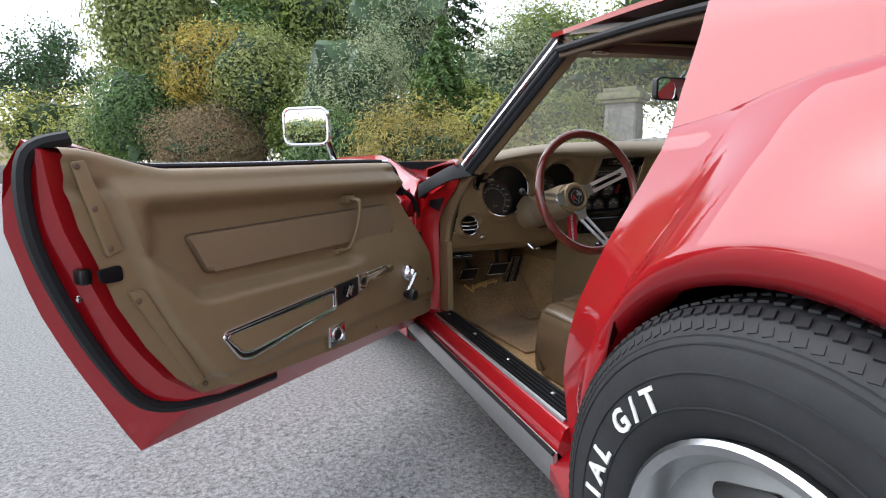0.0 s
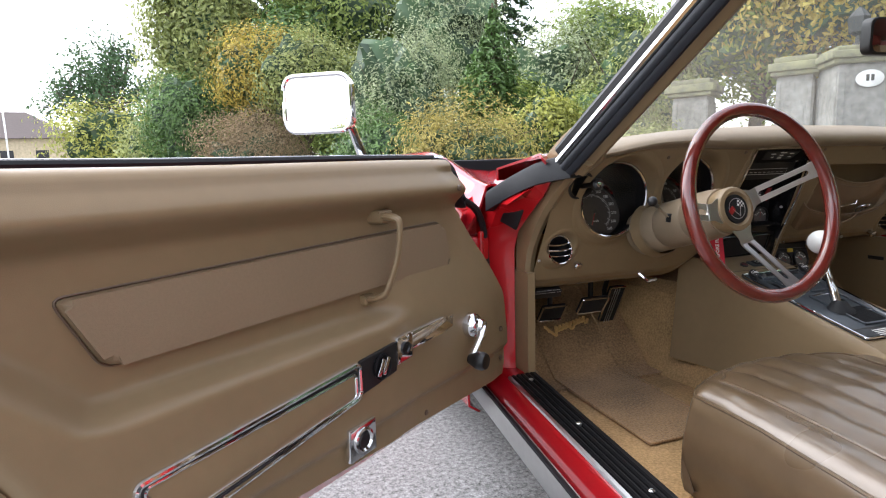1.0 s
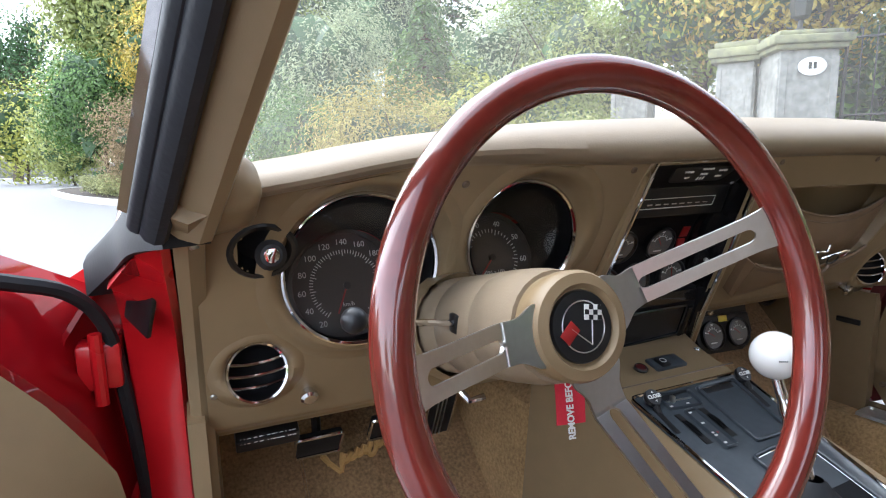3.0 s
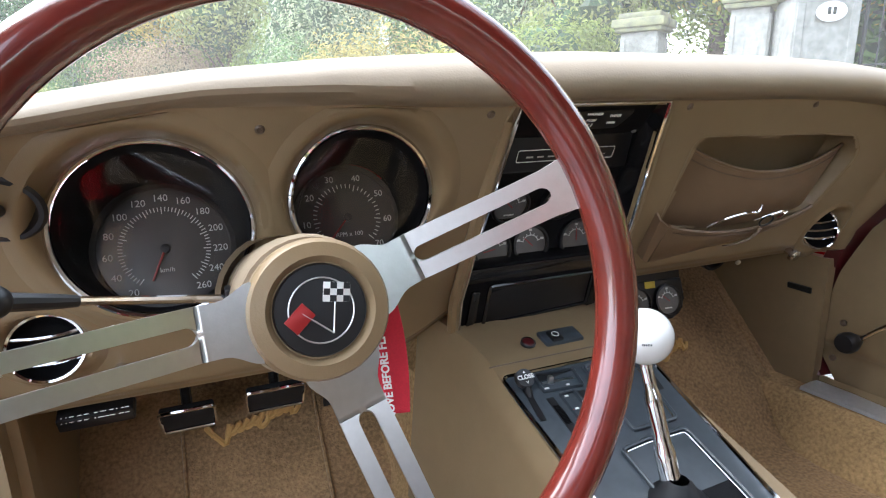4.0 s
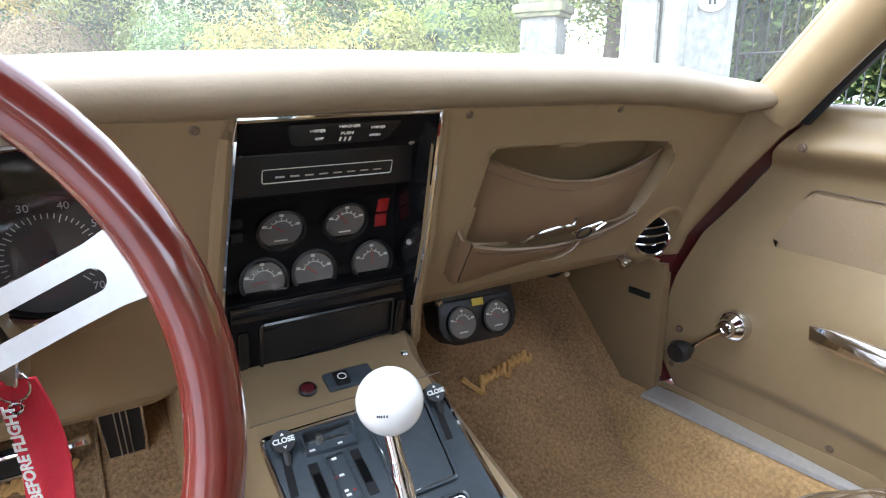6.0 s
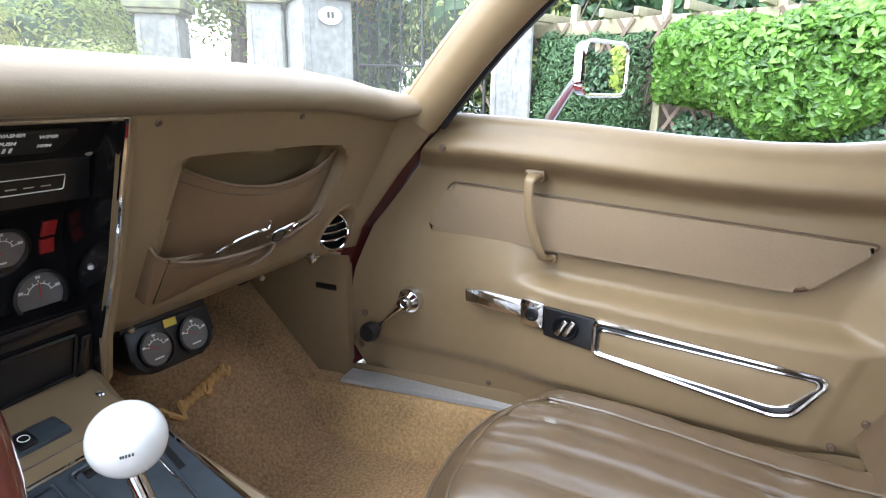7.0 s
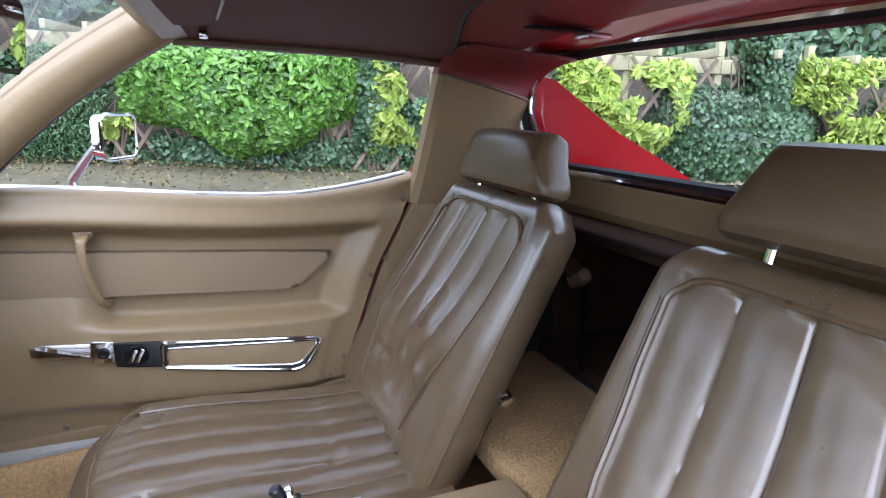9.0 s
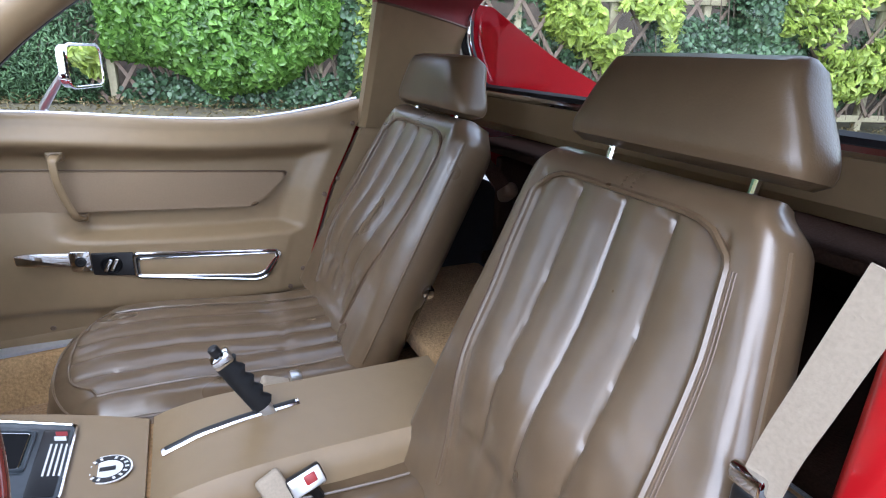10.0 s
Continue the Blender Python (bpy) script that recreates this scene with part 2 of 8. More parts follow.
def frames_along(path):
    """Turning frames along a path, each as (point, side, up)."""
    out, up = [], None
    for i, p in enumerate(path):
        d = (path[min(i + 1, len(path) - 1)] - path[max(i - 1, 0)]).normalized()
        if up is None:
            up = V(0, 0, 1) if abs(d.z) < 0.9 else V(1, 0, 0)
        side = d.cross(up).normalized()
        up = side.cross(d).normalized()
        out.append((p, side, up))
    return out


def tube_bm(path, r, seg=10, bm=None, squash=1.0, loop=False):
    """A round bar along a path; r is one radius or one for each point."""
    path = [Vector(p) for p in path]
    rows = []
    fr = frames_along(path)
    for i, (p, s, u) in enumerate(fr):
        ri = r[i] if isinstance(r, (list, tuple)) else r
        rows.append([p + s * (math.cos(a) * ri) + u * (math.sin(a) * ri * squash) for a in (k * math.tau / seg for k in range(seg))])
    if loop:
        rows.append(rows[0])
    bm = grid_bm(rows, True, bm, not loop)
    if loop:
        bmesh.ops.remove_doubles(bm, verts=bm.verts, dist=1e-6)
    return bm


def smooth_path(pts, n=8, loop=False):
    """Catmull-Rom through the points."""
    P = [Vector(p) for p in pts]
    out = []
    m = len(P)
    for i in range(m if loop else m - 1):
        if loop:
            a, b, c, d = P[i - 1], P[i], P[(i + 1) % m], P[(i + 2) % m]
        else:
            a, b, c, d = P[max(i - 1, 0)], P[i], P[i + 1], P[min(i + 2, m - 1)]
        for k in range(n):
            t = k / n
            out.append(0.5 * (2 * b + (c - a) * t + (2 * a - 5 * b + 4 * c - d) * t * t + (3 * b - a - 3 * c + d) * t ** 3))
    if not loop:
        out.append(P[-1])
    return out


def box_bm(size, at=(0, 0, 0), bevel=0.004, seg=2, m=None, bm=None):
    b = bmesh.new()
    bmesh.ops.create_cube(b, size=1)
    bmesh.ops.scale(b, vec=size, verts=b.verts)
    if bevel:
        bmesh.ops.bevel(b, geom=b.edges[:], offset=bevel, segments=seg, affect="EDGES", profile=0.5)
    bmesh.ops.translate(b, vec=at, verts=b.verts)
    if m is not None:
        bmesh.ops.transform(b, matrix=m, verts=b.verts)
    return join(bm, b)


def join(bm, b):
    if bm is None:
        return b
    me = bpy.data.meshes.new("tmp")
    b.to_mesh(me)
    b.free()
    bm.from_mesh(me)
    bpy.data.meshes.remove(me)
    return bm


def lathe_bm(profile, m=None, seg=32, bm=None, fill=False):
    """Turn (radius, height) about local z; m places it."""
    rows = [[V(r * math.cos(a), r * math.sin(a), h) for a in (k * math.tau / seg for k in range(seg))] for r, h in profile]
    b = grid_bm(rows, True)
    bmesh.ops.remove_doubles(b, verts=b.verts, dist=1e-6)
    ends = [e for e in b.edges if e.is_boundary]
    if ends and fill:
        bmesh.ops.holes_fill(b, edges=ends, sides=0)
    if m is not None:
        bmesh.ops.transform(b, matrix=m, verts=b.verts)
    return join(bm, b)


def plate_bm(outline, to, d0, d1, bevel=0.003, seg=2, bm=None):
    """A slab: a 2D outline mapped by to(u, v, depth) from depth d0 to d1, its front edge at d1 rounded."""
    b = bmesh.new()
    lo = [b.verts.new(V(u, v, d0)) for u, v in outline]
    hi = [b.verts.new(V(u, v, d1)) for u, v in outline]
    b.faces.new(lo[::-1])
    top = b.faces.new(hi)
    n = len(lo)
    for i in range(n):
        b.faces.new((lo[i], lo[(i + 1) % n], hi[(i + 1) % n], hi[i]))
    if bevel:
        bmesh.ops.bevel(b, geom=list(top.edges), offset=bevel, segments=seg, affect="EDGES", profile=0.5)
    for v in b.verts:
        v.co = to(*v.co)
    return join(bm, b)


def round_poly(pts, r, n=5):
    """A polygon with its corners rounded by r."""
    P = [Vector(p).to_2d() for p in pts]
    out = []
    for i, p in enumerate(P):
        a, b = P[i - 1], P[(i + 1) % len(P)]
        da, db = (a - p), (b - p)
        q = min(r, da.length * 0.45, db.length * 0.45)
        s, e = p + da.normalized() * q, p + db.normalized() * q
        for k in range(n + 1):
            t = k / n
            out.append(tuple((1 - t) ** 2 * s + 2 * t * (1 - t) * p + t * t * e))
    return out


def text_part(name, body, size, m, material, parent, depth=0.0006, shear=0.0, bold=0.0, space=1.0):
    """Raised writing as a mesh, centred on m's origin in its xy plane."""
    cu = bpy.data.curves.new("tmp_text", "FONT")
    cu.body, cu.size, cu.extrude, cu.shear, cu.offset = body, size, depth, shear, bold
    cu.align_x, cu.align_y, cu.space_character = "CENTER", "CENTER", space
    cu.resolution_u = 3
    ob = bpy.data.objects.new("tmp_text", cu)
    scene.collection.objects.link(ob)
    dg = bpy.context.evaluated_depsgraph_get()
    me = bpy.data.meshes.new_from_object(ob.evaluated_get(dg))
    bpy.data.objects.remove(ob)
    bpy.data.curves.remove(cu)
    me.transform(m)
    b = bmesh.new()
    b.from_mesh(me)
    bpy.data.meshes.remove(me)
    return part(name, b, material, parent, recalc=False)


def axes(origin, x, y):
    """A matrix whose xy plane holds the directions x and y."""
    x = Vector(x).normalized()
    z = x.cross(Vector(y)).normalized()
    y = z.cross(x)
    m = Matrix((x, y, z)).transposed().to_4x4()
    m.translation = Vector(origin)
    return m


def screw(at, normal, r, parent, material=None):
    m = Matrix.Translation(Vector(at)) @ Vector(normal).to_track_quat("Z", "Y").to_matrix().to_4x4()
    return part("screw", lathe_bm([(0, 0.0022), (r * 0.35, 0.0016), (r * 0.6, 0.002), (r, 0.0004), (r, -0.003), (0, -0.003)], m, 10), material or M["steel"], parent)

# ---------------------------------------------------------------- the car's body
car = thing("sports_car", (0, 0.2, 0), "red two-seat sports car with tan interior and open driver's door", "car")
REAR_AXLE, FRONT_AXLE = (-1.01, 0.235), (1.48, 0.33)


def arch(y, base):
    """Height of the body's lower edge, lifted over the wheels."""
    z = base
    for yc, zc, r in ((REAR_AXLE[0], REAR_AXLE[1], 0.40), (FRONT_AXLE[0], FRONT_AXLE[1], 0.385)):
        if abs(y - yc) < r:
            z = max(z, zc + math.sqrt(r * r - (y - yc) ** 2))
    return z


def deck_z(y):
    """Height of the flat deck behind the rear window, falling towards the tail."""
    return 0.868 - 0.10 * smooth(-y, 1.14, 1.6) - 0.10 * smooth(-y, 1.6, 2.4)


def quarter_panel(s):
    """Rear fender from the door's edge to the tail, with its raised crest and the wheel arch."""
    rows = []
    front = [(0.16, -0.605), (0.30, -0.612), (0.37, -0.636), (0.45, -0.676), (0.55, -0.722), (0.66, -0.768), (0.74, -0.798), (0.86, -0.828), (1.0, -0.835)]
    front = [(z, y + 0.035) for z, y in front]
    N = 44
    for i in range(N + 1):
        t = (i / N) ** 1.25
        row = []
        yy = lerp(-0.66, -2.35, t)
        tail = smooth(-yy, 1.5, 2.4)
        crest = 0.868 + (0.03 * smooth(-yy, 0.8, 1.2) if s < 0 else -0.09 * smooth(-yy, 1.2, 1.7)) - 0.12 * tail
        zl = arch(lerp(-0.612, -2.35, t), 0.17)
        pts = []
        lip = 1 - smooth(abs(yy - REAR_AXLE[0]), 0.38, 0.44)
        prof = [(0.815, zl), (0.86 + 0.02 * lip, zl + 0.006), (0.872 + 0.014 * lip, zl + 0.03)]
        top = crest
        for k in range(1, 13):
            q = k / 12
            z = lerp(zl + 0.03, top, q)
            x = 0.885 - 0.105 * smooth(z, 0.60, top) ** 1.6 - 0.02 * (1 - smooth(z, 0.2, 0.55))
            x -= 0.02 * (1 - lip) * smooth(0.5 - z, 0, 0.35)
            prof.append((x, z))
        inner = 0.70 * (1 - smooth(-yy, 1.08, 1.11))
        prof += [(0.765, top + 0.004), (0.74, top - 0.004), (0.715, top - 0.018), (max(inner, 0.64), deck_z(yy) - 0.002), (max(inner, 0.5), deck_z(yy) - 0.002), (inner, deck_z(yy))]
        for x, z in prof:
            y = lerp(curve_at(front, z), -2.35, t)
            row.append(V(s * x * (1 - 0.12 * tail), y, z))
        rows.append(row)
    ob = part("rear_fender", grid_bm(rows), M["paint"], car, thick=0.006)
    return ob


LEFT_AXLE, LEFT_ARCH = (-1.15, 0.32), 0.378


def left_quarter():
    """Driver's rear fender: it swells out over the wheel and rises to a rounded crest."""
    front = [(0.16, -0.628), (0.27, -0.630), (0.41, -0.645), (0.525, -0.690), (0.628, -0.735), (0.70, -0.768), (0.79, -0.818), (0.86, -0.850), (1.0, -0.866)]
    crest_line = [(-2.4, 0.80), (-1.9, 0.89), (-1.5, 0.94), (-1.25, 0.954), (-1.1, 0.950), (-1.0, 0.940), (-0.92, 0.922), (-0.85, 0.902), (-0.70, 0.880)]
    rows = []
    N = 64
    for i in range(N + 1):
        t = (i / N) ** 1.2
        yy = lerp(-0.74, -2.35, t)
        tail = smooth(-yy, 1.6, 2.4)
        top = curve_at(crest_line, yy)
        zl = 0.17
        for _ in range(12):
            d = abs(lerp(curve_at(front, zl), -2.35, t) - LEFT_AXLE[0])
            zl = lerp(zl, max(0.17, LEFT_AXLE[1] + math.sqrt(LEFT_ARCH ** 2 - d * d) if d < LEFT_ARCH else 0.17), 0.6)
        lip = 1 - smooth(d, LEFT_ARCH - 0.03, LEFT_ARCH + 0.05)
        swell = smooth(-yy, 0.66, 1.02)
        xs, xc = lerp(0.855, 0.962, swell), lerp(0.80, 0.815, swell)
        base = max(zl + 0.05, 0.585)
        prof = [(xs - 0.085, zl + 0.006), (xs - 0.022 * lip - 0.006, zl), (xs - 0.012 * lip, zl + 0.014), (xs - 0.002, zl + 0.034), (xs, zl + 0.045)]
        for k in range(1, 23):
            z = lerp(zl + 0.045, top, k / 22)
            w = min(1.0, max(0.0, (z - base) / (top - base)))
            x = xs - (xs - xc) * (0.75 * w + 0.25 * w ** 3.2) - 0.05 * (1 - smooth(z, 0.2, 0.56)) * (1 - lip)
            prof.append((x, z))
        inner = 0.70 * (1 - smooth(-yy, 1.08, 1.11))
        prof += [(xc - 0.010, top + 0.004), (xc - 0.024, top + 0.002), (xc - 0.046, top - 0.014), (xc - 0.07, top - 0.042), (0.70, deck_z(yy) + 0.004), (max(inner, 0.64), deck_z(yy) - 0.002), (max(inner, 0.5), deck_z(yy) - 0.002), (inner, deck_z(yy))]
        rows.append([V(-x * (1 - 0.12 * tail), lerp(curve_at(front, z), -2.35, t), z) for x, z in prof])
    return part("rear_fender", grid_bm(rows), M["paint"], car, limit=1.2, thick=0.006)


left_quarter()
quarter_panel(1)

# tail panel
part("tail_panel", box_bm((1.5, 0.05, 0.5), (0, -2.36, 0.5), 0.02), M["paint"], car)


def front_body(s):
    rows = []
    N = 56
    for i in range(N + 1):
        t = (i / N) ** 1.6
        yy = lerp(0.40, 2.35, t)
        nose = smooth(yy, 1.6, 2.4)
        zl = arch(yy, 0.18)
        crest = 0.775 + 0.1 * smooth(yy, 0.40, 0.95) - 0.24 * nose
        prof = [(0.77, zl), (0.80, zl + 0.02)]
        for k in range(1, 11):
            z = lerp(zl + 0.02, crest, k / 10)
            prof.append((0.83 - 0.09 * smooth(z, 0.55, crest) ** 1.5 - 0.03 * (1 - smooth(z, 0.2, 0.5)), z))
        prof += [(0.728, crest + 0.005), (0.712, crest + 0.003), (0.692, crest - 0.007), (0.67, crest - 0.021), (0.64, crest - 0.038), (0.6, crest - 0.050), (0.55, crest - 0.056), (0.5, crest - 0.055), (0.4, crest - 0.036), (0.3, crest - 0.02), (0.0, crest - 0.01)]
        rows.append([V(s * x * (1 - 0.25 * nose), yy, z) for x, z in prof])
    return part("front_fender", grid_bm(rows), M["paint"], car, limit=1.3, thick=0.006)


for sgn in (-1, 1):
    front_body(sgn)
part("nose_panel", box_bm((1.1, 0.06, 0.34), (0, 2.35, 0.42), 0.03), M["paint"], car)


# sills: tread plate, painted step and rocker moulding
def sill_x(y):
    return 0.690 - 0.11 * (y + 0.0)


def sill(s):
    def sect(profile, y0, y1, n=14):
        return grid_bm([[V(s * (sill_x(y) + o), y, z) for o, z in profile] for y in (lerp(y0, y1, i / n) for i in range(n + 1))], True, cap=True)
    part("sill", sect([(-0.01, 0.19), (-0.01, 0.296), (0.072, 0.296), (0.084, 0.288), (0.096, 0.262), (0.1, 0.245), (0.1, 0.2)], 0.47, -0.64), M["paint"], car)
    if s > 0:
        part("sill_carpet", sect([(-0.125, 0.185), (-0.105, 0.197), (-0.072, 0.262), (-0.062, 0.285), (-0.046, 0.297), (0.0, 0.298), (0.0, 0.185)], 0.60, -0.66), M["carpet"], car)
        part("scuff_plate", sect([(-0.038, 0.299), (-0.036, 0.306), (-0.01, 0.309), (0.01, 0.309), (0.01, 0.299)], 0.31, -0.62), M["bare_alu"], car, "bare aluminium sill plate")
        return
    tread = part("tread_plate", sect([(-0.004, 0.298), (-0.002, 0.304), (0.064, 0.302), (0.068, 0.297)], 0.31, -0.62), M["black"], car, "black ribbed sill tread plate")
    if s < 0:
        for k in range(5):
            o = 0.008 + k * 0.0125
            part("rib", sect([(o, 0.303), (o + 0.001, 0.3065), (o + 0.006, 0.3062), (o + 0.007, 0.3025)], 0.305, -0.615), M["black_matt"], tread)
        for y in (0.26, 0.004, -0.25, -0.5):
            screw((s * (sill_x(y) + 0.03), y, 0.307), (0, 0, 1), 0.006, tread)
        part("edge_strip", sect([(0.067, 0.296), (0.067, 0.304), (0.073, 0.302), (0.074, 0.296)], 0.31, -0.62), M["alu"], tread, "aluminium edge strip")
    part("rocker_moulding", sect([(0.098, 0.245), (0.108, 0.243), (0.112, 0.236), (0.106, 0.175), (0.098, 0.165), (0.06, 0.165), (0.06, 0.2)], 0.62, -0.64), M["silver"], car, "dull silver rocker moulding")
    part("rocker_trim", sect([(0.104, 0.246), (0.112, 0.247), (0.114, 0.241), (0.11, 0.238)], 0.62, -0.64), M["rubber"], car)


sill(-1)
sill(1)


# wheels
def wheel(s, yc, zc, grow=1.0, x0=0.80, rim=1.0):
    """Tyre with raised white letters on a slotted steel wheel."""
    m = Matrix.Translation((s * x0, yc, zc)) @ Matrix.Rotation(s * math.pi / 2, 4, "Y")
    prof = [(0.198 * rim + (r - 0.198) * grow, h) for r, h in ((0.198, -0.21), (0.215, -0.215), (0.26, -0.225), (0.30, -0.225), (0.322, -0.205), (0.332, -0.19), (0.335, -0.11), (0.332, 0.0), (0.322, 0.022), (0.310, 0.034), (0.285, 0.045), (0.255, 0.048), (0.225, 0.042), (0.208, 0.032), (0.198, 0.018))]
    ty = part("wheel", lathe_bm([(r * rim, h) for r, h in ((0.15, -0.15), (0.18, -0.19), (0.197, -0.2), (0.194, 0.018), (0.196, 0.03), (0.19, 0.036), (0.182, 0.026), (0.176, 0.0), (0.165, -0.012), (0.15, -0.01), (0.12, 0.01), (0.075, 0.03), (0.06, 0.032), (0.05, 0.045), (0, 0.048))], m, 48), M["wheel_grey"], car, "silver-grey slotted road wheel with bright trim ring")
    part("trim_ring", lathe_bm([(r * rim, h) for r, h in ((0.198, 0.02), (0.2, 0.034), (0.194, 0.04), (0.182, 0.034), (0.172, 0.012), (0.168, 0.0))], m, 64), M["alu"], ty, "bright trim ring")
    part("tyre", lathe_bm(prof, m, 64, fill=False), M["tyre"], ty, "black tyre with raised white letters")
    # tread blocks round the shoulder and crown
    bm = bmesh.new()
    n = 120
    for k in range(n):
        a = k * math.tau / n
        for h, r, w, sk in ((0.030, 0.313, 0.012, 0.5), (0.015, 0.3265, 0.016, 0.0), (-0.018, 0.3345, 0.034, 0.35), (-0.062, 0.3365, 0.036, 0.8), (-0.11, 0.336, 0.036, 1.2)):
            aa = a + sk * math.tau / n
            mm = m @ Matrix.Rotation(aa, 4, "Z") @ Matrix.Translation((0.198 * rim + (r - 0.198) * grow, 0, h)) @ Matrix.Rotation(radians(-48 if h > 0.02 else -28 if h > 0 else 0), 4, "Y") @ Matrix.Rotation(radians(18), 4, "X")
            box_bm((0.0036, 0.0118, w), bevel=0, m=mm, bm=bm)
    part("tread", bm, M["tyre"], ty)
    for h, r in ((0.0405, 0.296), (0.036, 0.304), (0.0475, 0.268), (0.044, 0.232)):
        r = 0.198 * rim + (r - 0.198) * grow
        part("moulded_ring", lathe_bm([(r - 0.002, h - 0.002), (r - 0.001, h + 0.0016), (r + 0.001, h + 0.0014), (r + 0.002, h - 0.003)], m, 64), M["tyre"], ty)
    # slots of the wheel
    for k in range(5):
        a = k * math.tau / 5 + 0.3
        mm = m @ Matrix.Rotation(a, 4, "Z") @ Matrix.Translation((0.128 * rim, 0, 0.006)) @ Matrix.Rotation(radians(14), 4, "Y")
        part("slot", plate_bm(round_poly([(-0.016, -0.045), (0.016, -0.05), (0.016, 0.05), (-0.016, 0.045)], 0.014, 4), lambda u, v, d: mm @ V(u, v, d), -0.006, 0.003, 0.002), M["black"], ty)
    if s < 0 and yc < 0:
        word = "RADIAL G/T"
        for k, ch in enumerate(word):
            if ch == " ":
                continue
            a = radians(54 - (9 - k) * 7.9)
            up = V(0, math.cos(a), math.sin(a))
            centre = V(-x0 - 0.048, yc, zc) + up * 0.272
            text_part("letter", ch, 0.046, axes(centre, V(0, -math.sin(a), math.cos(a)), up), M["letters"], ty, 0.0014, 0.0, 0.0013)
    return ty


wheel(-1, -1.165, 0.298, 1.22, 0.925, 1.08)
wheel(1, -0.985, 0.203, 1.18)
wheel(-1, *FRONT_AXLE)
wheel(1, *FRONT_AXLE)
# inner wheel housings
for s in (-1, 1):
    for yc, zc in (LEFT_AXLE if s < 0 else REAR_AXLE, FRONT_AXLE):
        m = Matrix.Translation((s * (0.655 if s < 0 and yc < 0 else 0.60), yc, zc)) @ Matrix.Rotation(s * math.pi / 2, 4, "Y")
        part("wheel_housing", lathe_bm([(0.0, -0.06), (0.40, -0.06), (0.41, 0.0), (0.405, 0.215), (0.395, 0.215), (0.4, 0.0), (0.385, -0.045), (0.0, -0.045)], m, 40), M["rubber"], car)


# roof, sail panels and windscreen frame
def sail(s):
    rows = []
    N = 24
    for i in range(N + 1):
        t = i / N
        y = lerp(-0.79, -2.0 if s < 0 else -1.70, t)
        zt = curve_at([(-2.0, 0.858), (-1.664, 0.862), (-1.457, 0.912), (-1.3, 0.975), (-1.155, 1.05), (-1.07, 1.10), (-0.79, 1.125)] if s < 0 else [(-1.70, 0.800), (-1.60, 0.846), (-1.457, 0.912), (-1.3, 0.978), (-1.187, 1.043), (-1.09, 1.10), (-0.79, 1.125)], y)
        k = 0.045 if s < 0 else 0.0
        zb = 0.86 - (0.10 * smooth(-y, 1.25, 1.65) if s > 0 else 0.0)
        xo, xt, xi = lerp(0.745, 0.72, t) + k * 0.3, lerp(0.615, 0.66, t) + k, lerp(0.585, 0.63, t) + k
        rows.append([V(s * xo, y - 0.01, zb - 0.01), V(s * lerp(xo, xt, 0.35), y, lerp(zb, zt, 0.3)), V(s * lerp(xo, xt, 0.8), y, lerp(zb, zt, 0.75)), V(s * lerp(xo, xt, 0.96), y, lerp(zb, zt, 0.95)), V(s * lerp(xt, xi, 0.3), y, zt), V(s * xi, y, zt - 0.006), V(s * lerp(xi, xo - 0.03, 0.25), y, lerp(zb, zt, 0.75)), V(s * (xo - 0.03), y, zb - 0.02)])
    part("sail_panel", grid_bm(rows, True, cap=True), M["paint"], car)


sail(-1)
sail(1)


def roof_z(x, y):
    return 1.205 - 0.046 * (abs(x) / 0.6) ** 2 - 0.022 * smooth(-y, 0.5, 1.1)


rows = [[V(x, y, roof_z(x, y) + 0.012) for x in np.linspace(-0.6, 0.6, 17)] for y in np.linspace(-0.22, -1.10, 14)]
part("roof_skin", grid_bm(rows), M["paint"], car, thick=0.012)
seam_y = lambda x: -0.656 - 0.122 * smooth(abs(x), 0.12, 0.58)
rows = [[V(x, lerp(-0.25, seam_y(x), t), roof_z(x, lerp(-0.25, seam_y(x), t)) - 0.028 - 0.01 * (abs(x) / 0.6) ** 4) for x in np.linspace(-0.57, 0.57, 25)] for t in np.linspace(0, 1, 12)]
part("headliner", grid_bm(rows), M["headliner"], car, thick=0.012)
# rear of the lining: red paint darkened in colour for shade
rows = [[V(x, lerp(seam_y(x) - 0.002, -0.895, t), roof_z(x, lerp(seam_y(x), -0.895, t)) - 0.024 - 0.004 * (abs(x) / 0.6) ** 4) for x in np.linspace(-0.6, 0.6, 25)] for t in np.linspace(0, 1, 6)]
part("rear_headliner", grid_bm(rows), M["shaded_red"], car, thick=0.012)
rows = [[V(x, y, roof_z(x, y) - 0.020 + 0.012 * smooth(abs(x), 0.3, 0.58)) for x in np.linspace(-0.6, 0.6, 17)] for y in np.linspace(-0.88, -1.09, 7)]
part("roof_underside", grid_bm(rows), M["jamb"], car, "red painted underside above the rear window", thick=0.006)
part("roof_seam", tube_bm([V(x, seam_y(x), roof_z(x, seam_y(x)) - 0.031 - 0.008 * (abs(x) / 0.6) ** 4) for x in np.linspace(-0.56, 0.56, 36)], 0.0055, 8), M["rubber"], car)
# header above the windscreen
part("windscreen_header", grid_bm([[V(x, -0.25 + 0.05 * (1 - (x / 0.57) ** 2) + dy, 1.135 + 0.03 * (1 - (x / 0.57) ** 2) + dz) for dy, dz in ((-0.03, -0.012), (0.01, -0.022), (0.045, 0.0), (0.04, 0.028), (-0.03, 0.02))] for x in np.linspace(-0.575, 0.575, 20)], True, cap=True), M["vinyl"], car)


